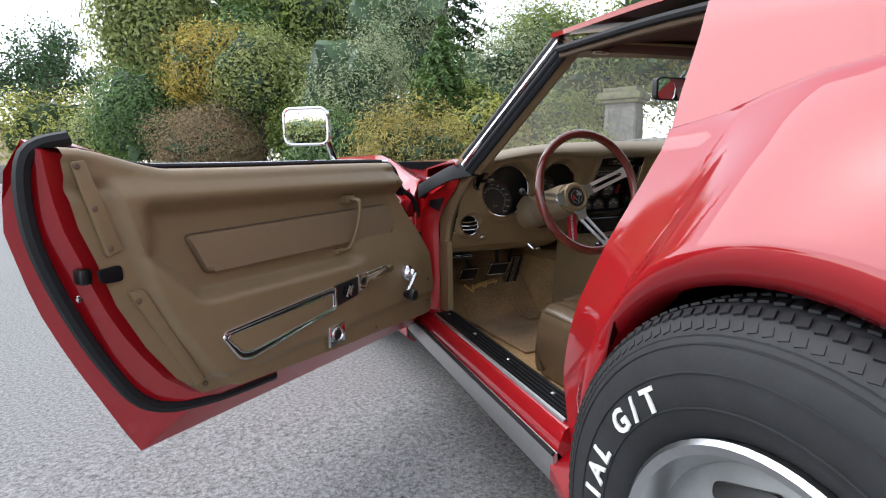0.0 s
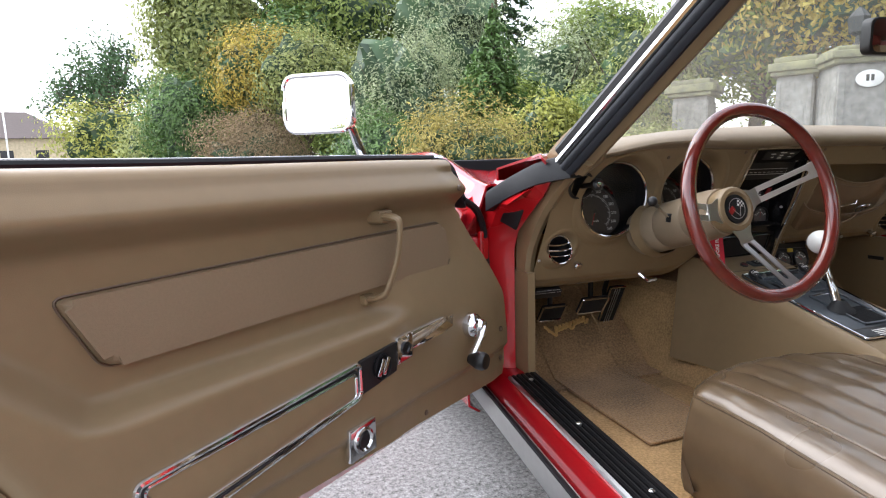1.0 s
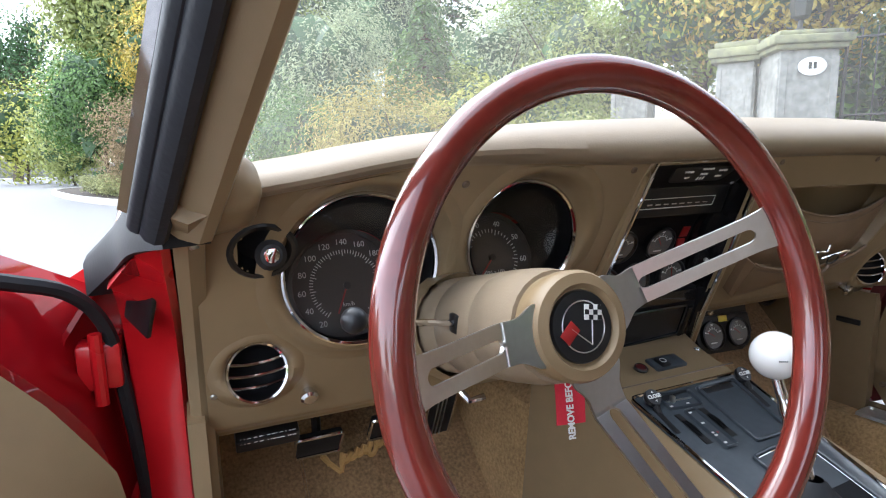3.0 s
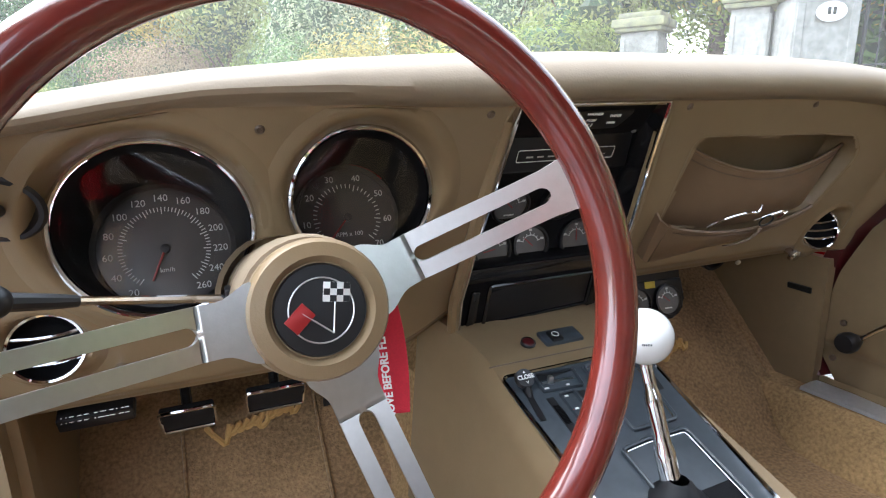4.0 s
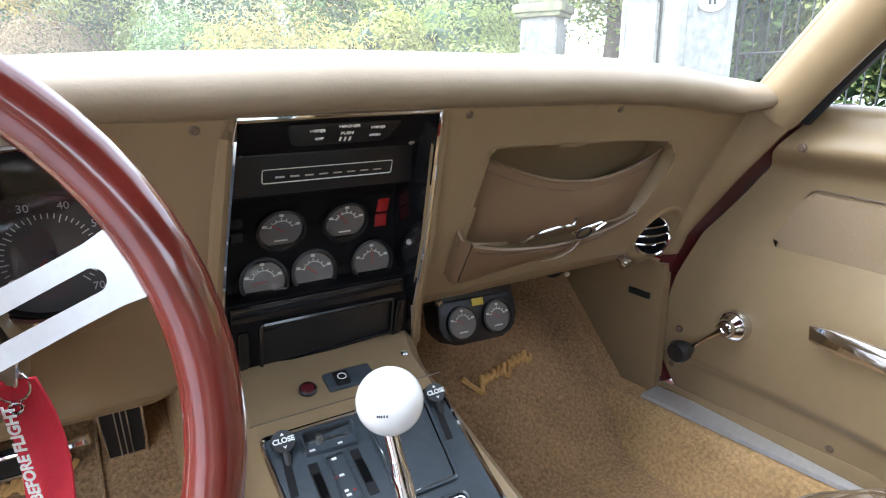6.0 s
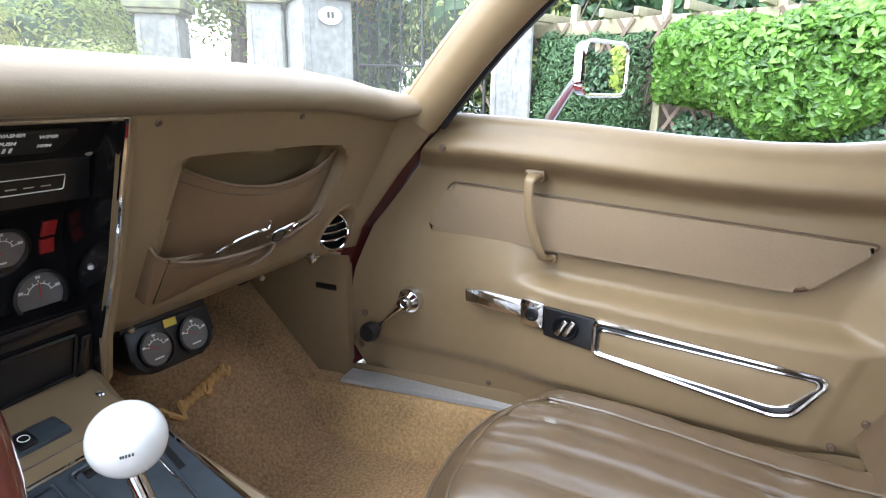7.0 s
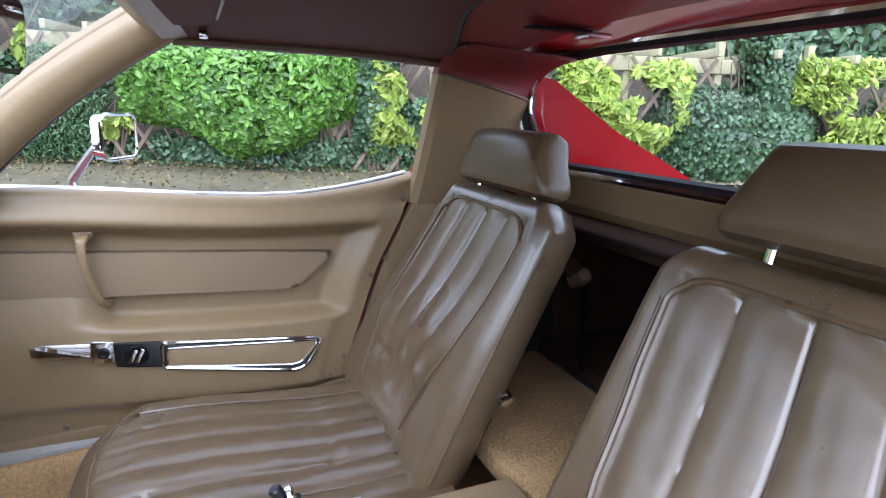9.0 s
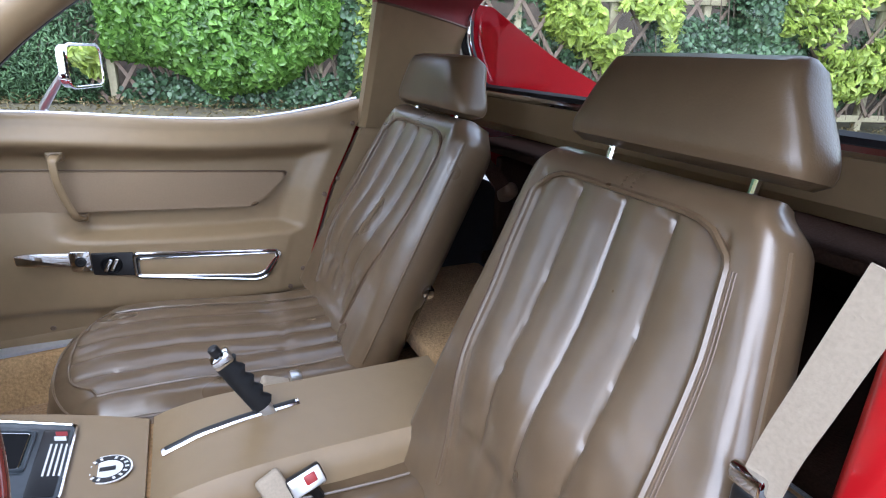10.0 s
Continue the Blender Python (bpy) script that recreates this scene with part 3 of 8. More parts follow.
def a_pillar(s):
    base, top = (V(-0.643, 0.118, 0.822), V(-0.556, -0.252, 1.132)) if s < 0 else (V(0.650, 0.116, 0.831), V(0.560, -0.254, 1.136))
    out = V(s * 0.5, 0.75, 0.35).normalized()
    ax = (top - base).normalized()
    out = (out - ax * out.dot(ax)).normalized()
    inn = ax.cross(out).normalized()
    if inn.x * s > 0:
        inn = -inn
    if s > 0:
        path = [base.lerp(top, t) + (V(0.010, 0.012, 0.012) + inn * 0.008) * math.sin(t * math.pi) for t in np.linspace(-0.02, 1.0, 12)]
    else:
        path = [base.lerp(top, t) + inn * (0.002 + 0.018 * t) for t in np.linspace(-0.02, 1.0, 12)]

    def strip(prof, o0, material, name, label=""):
        if s < 0:
            prof = [(a, b * 0.55 - 0.006 if b > 0 else b * 0.9 - 0.010) for a, b in prof]
            o0 *= 0.66
        rows = [[p + out * (o0 + a) + inn * b for a, b in prof] for p in path]
        return part(name, grid_bm(rows, True, cap=True), material, pil if name != "windscreen_pillar" else car, label)
    trim = [(0.006, -0.016), (-0.006, -0.012), (-0.018, 0.0), (-0.02, 0.012), (-0.013, 0.03), (0.002, 0.046), (0.018, 0.052), (0.034, 0.05), (0.036, 0.047), (0.04, 0.049), (0.054, 0.044), (0.06, 0.03), (0.06, -0.006)]
    pil = strip(trim, 0.0, M["vinyl"], "windscreen_pillar", "tan-trimmed windscreen pillar with rubber seals")
    rnd = lambda r: [(r * math.cos(k * math.tau / 10), r * 0.9 * math.sin(k * math.tau / 10)) for k in range(10)]
    strip([(a, b - 0.026) for a, b in rnd(0.013)], 0.012, M["gasket"], "rubber_seal")
    strip([(a, b - 0.034) for a, b in rnd(0.009)], 0.030, M["gasket"], "rubber_seal")
    strip([(0, -0.03), (0.008, -0.034), (0.016, -0.03), (0.016, -0.005), (0, -0.005)], 0.036, M["black"], "glazing_strip")
    strip([(0, -0.034), (0.006, -0.039), (0.012, -0.034), (0.01, -0.01), (0, -0.01)], 0.050, M["chrome"], "bright_strip", "chrome strip")
    strip([(0.006, -0.018), (0.02, -0.018), (0.062, -0.008), (0.068, 0.0), (0.062, 0.006), (0.006, 0.006)], 0.0, M["black"], "pillar_core")
    return pil


a_pillar(-1)
a_pillar(1)

# windscreen, bowed forward in its middle
rows = []
for t in np.linspace(0, 1, 12):
    row = []
    for u in np.linspace(-1, 1, 21):
        bow = 1 - abs(u) ** 2.2
        b = V(u * 0.655, 0.21 + 0.36 * bow, 0.855 + 0.015 * bow)
        h = V(u * 0.565, -0.20 + 0.06 * bow, 1.14 + 0.03 * bow)
        row.append(b.lerp(h, t))
    rows.append(row)
ws = part("windscreen", grid_bm(rows), M["windscreen"], car, "clear curved windscreen")
ws.visible_shadow = False
# cowl in front of the glass
part("cowl", grid_bm([[V(u * 0.70, 0.2 + 0.36 * (1 - abs(u) ** 2.2) + d, 0.85 + z) for d, z in ((-0.03, -0.02), (0.0, 0.0), (0.05, -0.008), (0.22, -0.03), (0.22, -0.06))] for u in np.linspace(-1, 1, 21)]), M["paint"], car, thick=0.006)

# rear window: gasket, bright frame, pane
RW = round_poly([(-0.53, 0.89), (0.53, 0.89), (0.600, 1.00), (0.600, 1.075), (0.565, 1.115), (0.49, 1.138), (0.36, 1.150), (-0.36, 1.150), (-0.49, 1.138), (-0.565, 1.115), (-0.600, 1.075), (-0.600, 1.00)], 0.045, 5)
rw_path = [V(x, -1.018 - 0.055 * (1 - (x / 0.6) ** 2), z) for x, z in RW]
part("window_gasket", tube_bm(rw_path, 0.018, 8, loop=True), M["rubber"], car)
toward = lambda p, k: (V(0, p.y, 1.01) - p) * k
part("window_frame", tube_bm([p + V(0, 0.012, 0) - toward(p, 0.018) for p in rw_path], 0.0095, 8, loop=True), M["chrome"], car, "chrome rear window frame")
part("inner_frame", tube_bm([p + V(0, 0.004, 0) + toward(p, 0.035) for p in rw_path], 0.005, 8, loop=True), M["chrome"], car, "thin chrome inner frame")
top_edge = [(0.0, 1.155), (0.36, 1.155), (0.49, 1.142), (0.565, 1.118), (0.61, 1.075)]
rows = []
for x in np.linspace(-0.61, 0.61, 41):
    y, z = -1.020 - 0.055 * (1 - (x / 0.61) ** 2), curve_at(top_edge, abs(x))
    rows.append([V(x, y, z), V(x, y + 0.004, max(z + 0.006, roof_z(x, y) - 0.016)), V(x, y + 0.03, max(z + 0.008, roof_z(x, y) - 0.010))])
part("window_header", grid_bm(rows), M["jamb"], car, "red painted edge above the rear window", thick=0.004)
bm = bmesh.new()
f = bm.faces.new([bm.verts.new(p + V(0, -0.012, 0)) for p in rw_path])
bmesh.ops.triangulate(bm, faces=[f])
rg = part("rear_window", bm, M["glass"], car, "clear upright rear window")
rg.visible_shadow = False
# rear bulkhead panel under the window and cargo bay
part("bulkhead_panel", grid_bm([[V(x, y, z) for y, z in ((-1.04, 0.886), (-1.03, 0.876), (-1.034, 0.825), (-1.05, 0.808), (-1.10, 0.80))] for x in np.linspace(-0.66, 0.66, 9)]), M["vinyl"], car, thick=0.02)
part("bulkhead_ledge", grid_bm([[V(x, y, 0.896 + dz) for y, dz in ((-1.03, -0.012), (-1.035, 0.0), (-1.07, 0.002), (-1.1, -0.004))] for x in np.linspace(-0.66, 0.66, 9)]), M["black"], car, thick=0.01)
part("rear_carpet", box_bm((1.08, 0.33, 0.05), (0, -0.885, 0.40), 0.015, 3), M["carpet"], car, "tan carpeted shelf behind the seats")
# bay walls and floor carry the void's shade in their colour
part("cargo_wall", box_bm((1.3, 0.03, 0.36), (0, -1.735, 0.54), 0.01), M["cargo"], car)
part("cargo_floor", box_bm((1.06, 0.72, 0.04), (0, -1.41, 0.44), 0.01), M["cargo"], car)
# unseen slab added under the deck to keep light out of the bay
part("cargo_light_block", box_bm((1.30, 0.66, 0.02), (0, -1.39, 0.745), 0.006), M["cargo"], car)
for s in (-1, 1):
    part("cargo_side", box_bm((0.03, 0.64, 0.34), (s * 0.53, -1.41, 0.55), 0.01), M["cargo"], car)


# inner B pillar trim
def b_pillar(s):
    out = 0.05 if s < 0 else 0.0

    def side(y, z, lean=0.0):
        t = (z - 0.79) / 0.325
        return lerp(0.685, 0.553, max(t, 0.0) ** 0.9) + out * t + lean

    # tan lower trim, cut along a sloping seam; padded headliner above it rolls over into the roof
    rows, cove = [], []
    for k, (y, lean) in enumerate(((0.0, 0.03), (0.0, -0.002), (-0.012, -0.014), (-0.06, -0.019), (-0.12, -0.020), (-0.19, -0.014), (-0.258, 0.010))):
        seam = 1.088 + y * 0.2
        col = []
        for z in np.linspace(0.79, seam, 12):
            col.append(V(s * side(y, z, lean), -0.755 - 0.017 * (z - 0.79) / 0.325 + y, z))
        rows.append(col)
        x0, y0 = side(y, seam, lean), -0.771 + y
        zt = roof_z(0.45, y0) - 0.034
        cove.append([V(s * lerp(x0 + 0.004, 0.43, (1 - math.cos(q)) ** 1.15), y0, lerp(seam - 0.006, zt, math.sin(q))) for q in np.linspace(0, math.pi / 2, 9)])
    p = part("pillar_trim", grid_bm(rows), M["vinyl"], car, thick=0.008)
    # the corner takes the same red, darkened for shade
    part("headliner_corner", grid_bm(cove), M["shaded_red"], car, thick=0.008)
    part("pillar_seam", tube_bm([c[-1] + V(-s * 0.003, 0, 0) for c in rows[1:]], 0.0035, 6), M["vinyl_dark"], car)
    if s < 0:
        edge = [(0.0, -0.70, 0.2), (0.0, -0.735, 0.5), (0.0, -0.755, 0.79), (-0.01, -0.80, 0.80), (-0.02, -1.06, 0.79), (-0.02, -1.06, 0.66), (0.0, -0.82, 0.66), (0.0, -0.745, 0.45), (0.0, -0.715, 0.2)]
    else:
        edge = [(0.0, -0.585, 0.31), (0.0, -0.622, 0.458), (-0.004, -0.679, 0.635), (-0.008, -0.742, 0.762), (-0.008, -0.766, 0.802), (-0.012, -0.80, 0.80), (-0.02, -1.06, 0.79), (-0.02, -1.06, 0.45), (0.0, -0.70, 0.31)]
    rows = [[V(s * (x + dx), y, z) for dx, y, z in edge] for x in ((0.685, 0.70) if s < 0 else (0.680, 0.705))]
    part("quarter_trim", grid_bm(rows, True, cap=True), M["vinyl"], car)
    screw((s * 0.664, -0.80, 0.835), (-s, 0, 0.3), 0.006, p)
    screw((s * 0.56, -0.80, 1.07), (-s, 0, 0.2), 0.006, p)
    part("body_pillar", box_bm((0.05, 0.05, 0.30), bevel=0.01, m=Matrix.Translation((s * (0.655 if s < 0 else 0.66), -0.84, 0.97)) @ Matrix.Rotation(s * radians(-24), 4, "Y")), M["paint"], car)


part("lock_pillar", box_bm((0.05, 0.03, 0.53), bevel=0.008, m=Matrix.Translation((-0.676, -0.738, 0.565)) @ Matrix.Rotation(radians(17), 4, "X")), M["jamb"], car, "red painted lock pillar")
rows = [[V(x, y + dy, z) for x, dy in ((-0.622, -0.014), (-0.624, -0.002), (-0.634, 0.006), (-0.676, 0.004), (-0.680, -0.02))] for y, z in ((-0.752, 0.835), (-0.746, 0.80), (-0.742, 0.74), (-0.736, 0.66), (-0.728, 0.56), (-0.720, 0.45), (-0.712, 0.36), (-0.708, 0.30))]
part("jamb_flange", grid_bm(rows), M["jamb"], car, "red painted flange behind the driver's door opening", limit=1.2, thick=0.003)
b_pillar(-1)
b_pillar(1)


# front jamb of each door opening with its hinge plate
def jamb(s):
    rows = []
    for z in np.linspace(0.29, 0.80 if s < 0 else 0.76, 12):
        k = smooth(z, 0.62, 0.82)
        rows.append([V(s * 0.668, 0.39 - 0.21 * k, z), V(s * 0.676, 0.375 - 0.2 * k, z), V(s * 0.70, 0.385 - 0.17 * k, min(z, 0.78)), V(s * 0.735, 0.41 - 0.12 * k, min(z, 0.735)), V(s * 0.745, 0.46, min(z, 0.755)), V(s * 0.80, 0.47, min(z, 0.72)), V(s * 0.80, 0.52, min(z, 0.72)), V(s * 0.668, 0.52, min(z, 0.76))])
    j = part("door_jamb", grid_bm(rows, True, cap=True), M["jamb"], car, "red painted door jamb with hinges")
    part("hinge_plate", box_bm((0.006, 0.05, 0.075), bevel=0.002, m=Matrix.Translation((s * 0.706, 0.318, 0.715)) @ Matrix.Rotation(s * radians(-32), 4, "Z") @ Matrix.Rotation(radians(24), 4, "X")), M["black"], j, "dark striker plate")
    for dz in (-0.022, 0.0, 0.022):
        screw((s * 0.697 + s * 0.006, 0.318 - dz * 0.4, 0.715 + dz), (s * 0.8, -0.55, 0), 0.005, j)
    for z in (0.62, 0.40):
        part("hinge", box_bm((0.05, 0.07, 0.06), (s * 0.765, 0.425, z), 0.006), M["jamb"], j)
        part("hinge_pin", tube_bm([V(s * 0.765, 0.385, z - 0.045), V(s * 0.765, 0.385, z + 0.045)], 0.008, 10), M["jamb"], j)
    screw((s * 0.715, 0.385, 0.37), (s * 0.3, -1, 0), 0.011, j, M["chrome"])
    # cowl gasket below the pillar
    if s > 0:
        return
    path = smooth_path([V(-0.652, 0.125, 0.838), V(-0.684, 0.21, 0.824), V(-0.709, 0.30, 0.794), V(-0.746, 0.365, 0.756)], 5)
    rows = []
    for p, a, u in frames_along(path):
        rows.append([p + a * x + V(0, 0, 1) * z for x, z in ((-0.020, -0.04), (-0.020, -0.002), (-0.015, 0.008), (-0.004, 0.012), (0.008, 0.009), (0.017, 0.0), (0.020, -0.04))])
    part("cowl_gasket", grid_bm(rows, True, cap=True), M["rubber"], j, "ribbed black rubber gasket")


jamb(-1)
jamb(1)


# ---------------------------------------------------------------- doors
# where the passenger door's edge meets the dash, as (height, y)
GAP_R = [(0.30, 0.280), (0.325, 0.299), (0.35, 0.318), (0.37, 0.329), (0.43, 0.325), (0.535, 0.304), (0.62, 0.274), (0.728, 0.193), (0.79, 0.140), (0.838, 0.101), (0.86, 0.08)]
HINGE_L, HINGE_R = V(-0.735, 0.285, 0), V(0.66, 0.305, 0)
DU, DN = V(-0.80, -0.60, 0), V(0.60, -0.80, 0)


def left_door(a, b, z):
    return HINGE_L + DU * a + DN * b + V(0, 0, z)


def right_door(a, b, z):
    return HINGE_R + V(-b, -0.9 * a, z)


def panel_depth(a, z, right=False):
    """How far the moulded door panel stands proud: armrest bulge below, hollow above, roll on top."""
    rear_edge = curve_at(RIGHT_REAR if right else PANEL_REAR, z)
    z += 0.028 * smooth(a, 0.2, 0.85) if right else 0.0
    low = 0.052 * (1 - smooth(z, 0.552, 0.58)) * smooth(a, 0.36, 0.46) + 0.044 * (1 - smooth(a, 0.36, 0.46)) * (1 - smooth(z, 0.5, 0.72))
    rear = 0.052 * smooth(a - (0.925 + min((z - 0.56) * 1.05, 0.115)), -0.025, 0.05)
    if right:
        rear = 0.052 * smooth(a - (rear_edge - 0.085), -0.035, 0.05)
    roll = 0.052 * smooth(z, 0.738, 0.785)
    h = min(0.052, (low ** 4 + rear ** 4 + roll ** 4) ** 0.25)
    foot = 0.012 * (1 - smooth(z, 0.375, 0.395))
    flange = (0.003 if right else 0.022) * smooth(a - (rear_edge - 0.075), 0.0, 0.009) * (1 - smooth(z, 0.80, 0.83))
    return -0.052 + h - foot - flange - 0.02 * smooth(z, 0.782, 0.83)


PANEL_FRONT = [(0.31, -0.008), (0.34, -0.02), (0.42, -0.016), (0.527, 0.002), (0.62, 0.052), (0.70, 0.110), (0.74, 0.143), (0.79, 0.184), (0.815, 0.203), (0.85, 0.217)]
RIGHT_FRONT = [(z, (0.305 - y) / 0.9) for z, y in GAP_R]
RIGHT_REAR = [(0.31, 0.95), (0.35, 0.985), (0.458, 1.013), (0.635, 1.077), (0.762, 1.147), (0.802, 1.173), (0.85, 1.195), (0.9, 1.2)]
PANEL_REAR = [(0.31, 0.90), (0.349, 0.946), (0.408, 1.016), (0.492, 1.076), (0.589, 1.127), (0.673, 1.154), (0.737, 1.179), (0.80, 1.192), (0.845, 1.197), (0.9, 1.200)]


def panel_top(a):
    return 0.843 - 0.006 * smooth(a, 0.25, 0.9) + 0.04 * smooth(a, 0.98, 1.19)


def right_top(a):
    return curve_at([(0.2, 0.846), (0.43, 0.836), (0.66, 0.820), (0.80, 0.815), (0.90, 0.817), (1.0, 0.828), (1.1, 0.844), (1.2, 0.864)], a)


def panel_bottom(a):
    return 0.312 + 0.041 * a


def build_door(D, s):
    """One door: painted shell, moulded trim panel, pull, armrest strip, winder, mirror."""
    left = s < 0
    p_front, p_rear, p_top = (PANEL_FRONT, PANEL_REAR, panel_top) if left else (RIGHT_FRONT, RIGHT_REAR, right_top)
    p_depth = lambda a, z: panel_depth(a, z, not left)
    # painted shell, outer skin bowed outwards
    rows = []
    outer_b = -0.155
    front = [(0.26, -0.10), (0.5, -0.10), (0.7, -0.07), (0.85, -0.02)] if left else [(z, a - 0.006) for z, a in RIGHT_FRONT]
    rear = [(0.235, 1.045), (0.27, 1.067), (0.40, 1.12), (0.5, 1.162), (0.59, 1.198), (0.736, 1.236), (0.85, 1.237), (0.895, 1.208)]
    if not left:
        rear = [(0.235, 0.93)] + [(z, a - 0.004) for z, a in RIGHT_REAR]
    top = (lambda a: 0.836 + 0.056 * smooth(a, 0.92, 1.2) - 0.12 * (1 - smooth(a, -0.03, 0.16))) if left else (lambda a: right_top(a) - 0.040 - 0.12 * (1 - smooth(a, -0.03, 0.16)))
    for i in range(15):
        u = i / 14
        ring = []
        for k in range(13):
            v = k / 12
            z0 = lerp(0.245, 0.85, v)
            a = lerp(curve_at(front, z0), curve_at(rear, z0), u)
            z = lerp(0.245, top(a), v)
            a = lerp(curve_at(front, z), curve_at(rear, z), u)
            b = outer_b + 0.035 * (1 - smooth(z, 0.25, 0.5)) - 0.012 * math.sin(v * math.pi) + 0.035 * smooth(z, 0.72, 0.9)
            ring.append((a, b, z))
        inner = []
        for k in range(12, -1, -1):
            a, b, z = ring[k]
            ib = (-0.062 if 0 < i < 14 else -0.07) if left else -0.090
            a2 = lerp(-0.02 + 0.2 * smooth(z, 0.5, 0.85) if left else curve_at(RIGHT_FRONT, z) - 0.004, curve_at(p_rear, z) + 0.006, u)
            zz = min(z, 0.83 + 0.04 * smooth(a2, 0.98, 1.19) if left else right_top(a2) - 0.013)
            inner.append((a2, ib, max(zz, panel_bottom(a2) - (0.012 if left else -0.004))))
        rows.append([D(*p) for p in ring + inner])
    door = part("door", grid_bm(rows, True, cap=True), M["paint"], car, "open red door with tan moulded trim panel" if left else "closed red door with tan moulded trim panel")
    # moulded trim panel with rolled top
    rows = []
    NA, NZ = 120, 76
    for j in range(NZ + 1):
        row = []
        for i in range(NA + 1):
            u, v = i / NA, j / NZ
            a = lerp(0.0, 1.1, u)
            for _ in range(3):
                z = lerp(panel_bottom(a), p_top(a) - 0.022, v)
                a = lerp(curve_at(p_front, z), curve_at(p_rear, z), u)
            edge = 0.008 * (1 - smooth(min(u * 12, (1 - u) * 12, 1), 0, 1))
            row.append(D(a, p_depth(a, z) - edge, z))
        rows.append(row)
    for ang in (18, 36, 54, 72, 90):
        row = []
        for i in range(NA + 1):
            u = i / NA
            a = lerp(0.215 if left else 0.225, 1.197 if left else 1.195, u)
            zt = p_top(a)
            b0 = p_depth(a, zt - 0.022)
            q = radians(ang)
            row.append(D(a, b0 - 0.022 * (1 - math.cos(q)), zt - 0.022 + 0.022 * math.sin(q)))
        rows.append(row)
    for bb, drop in ((0.05, 0.0 if left else 0.006), (0.075, 0.0 if left else 0.012)):
        rows.append([D(lerp(0.215 if left else 0.225, 1.197 if left else 1.195, i / NA), p_depth(lerp(0.215 if left else 0.225, 1.197 if left else 1.195, i / NA), 0.8) - bb, p_top(lerp(0.215 if left else 0.225, 1.197 if left else 1.195, i / NA)) + 0.001 - drop) for i in range(NA + 1)])
    part("trim_panel", grid_bm(rows), M["vinyl"], door, "tan moulded vinyl door panel", limit=1.3)
    if not left:
        part("kick_strip", grid_bm([[D(a, -0.018, 0.297), D(a, -0.016, panel_bottom(a) - 0.004), D(a, -0.02, panel_bottom(a) + 0.004)] for a in np.linspace(-0.07, 1.0, 20)]), M["vinyl"], door, thick=0.006)
    # window slot strips
    part("window_seal", tube_bm([D(a, -0.104, p_top(a) + (0.006 if left else -0.012)) for a in np.linspace(0.16 if left else 0.22, 1.19, 30)], 0.006 if left else 0.003, 8), M["rubber"], door)
    part("belt_moulding", tube_bm([D(a, -0.122, p_top(a) + (0.006 if left else -0.014)) for a in np.linspace(0.1 if left else 0.22, 1.2, 30)], 0.007 if left else 0.010, 8), M["chrome"] if left else M["bare_alu"], door, "bright belt moulding")
    # insert pad
    to = lambda u, v, d: D(u, -0.052 + d, v)
    shape = [(0.225, 0.713), (0.20, 0.622), (0.912, 0.612), (0.958, 0.698)] if left else [(0.222, 0.717), (0.170, 0.625), (0.868, 0.594), (0.968, 0.677)]
    pad = plate_bm(round_poly(shape, 0.014, 4), to, -0.004, 0.018, 0.012, 4)
    part("pad_seam", tube_bm([D(u, -0.0505, v) for u, v in round_poly([(lerp(u, 0.57, -0.006), lerp(v, 0.66, -0.05)) for u, v in shape], 0.016, 4)], 0.0015, 6, loop=True), M["vinyl_dark"], door)
    part("insert_pad", pad, M["cloth"], door, "tan ribbed insert pad")
    # pull strap
    po = 0.0 if left else -0.022
    pull = smooth_path([V(0.430 + po, -0.046, 0.744), V(0.428 + po, -0.004, 0.742), V(0.426 + po, 0.006, 0.728), V(0.430 + po, 0.004, 0.68), V(0.442 + po, -0.004, 0.635), V(0.454 + po, -0.014, 0.606), V(0.460 + po, -0.05, 0.596)], 5)
    part("pull_handle", tube_bm([D(*p) for p in pull], [lerp(0.0155, 0.0085, min(1, i / 9)) if i < len(pull) - 6 else 0.0105 for i in range(len(pull))], 10, squash=0.55), M["vinyl"], door, "tan grab handle")
    for a, z, hw, hh in ((0.427 + po, 0.743, 0.021, 0.012), (0.460 + po, 0.596, 0.016, 0.010)):
        part("handle_foot", plate_bm(round_poly([(a - hw * 0.8, z - hh), (a + hw * 0.8, z - hh), (a + hw, z + hh), (a - hw, z + hh)], 0.006, 3), lambda u, v, d: D(u, -0.052 + d, v), -0.003, 0.030 if z > 0.7 else 0.012, 0.006, 2), M["vinyl"], door)
    # armrest strip: bright frame, insert, latch block, lock square, paddle
    to0 = lambda u, v, d: D(u, d, v)
    frame_pts = [(0.545, 0.512), (0.545, 0.455), (0.852, 0.408), (0.880, 0.415), (0.920, 0.470), (0.915, 0.482)]
    path = [D(a, 0.004, z) for a, z in round_poly(frame_pts, 0.012, 4)]
    part("armrest_frame", tube_bm(path, 0.0045, 8, loop=True), M["chrome"], door, "bright armrest frame")
    path = [D(lerp(a, 0.73, 0.035), 0.003, lerp(z, 0.46, 0.17)) for a, z in round_poly(frame_pts, 0.012, 4)]
    part("armrest_line", tube_bm(path, 0.0032, 8, loop=True), M["black"], door)
    path = [D(lerp(a, 0.73, 0.05), 0.004, lerp(z, 0.46, 0.26)) for a, z in round_poly(frame_pts, 0.012, 4)]
    part("armrest_bead", tube_bm(path, 0.0028, 8, loop=True), M["chrome"], door)
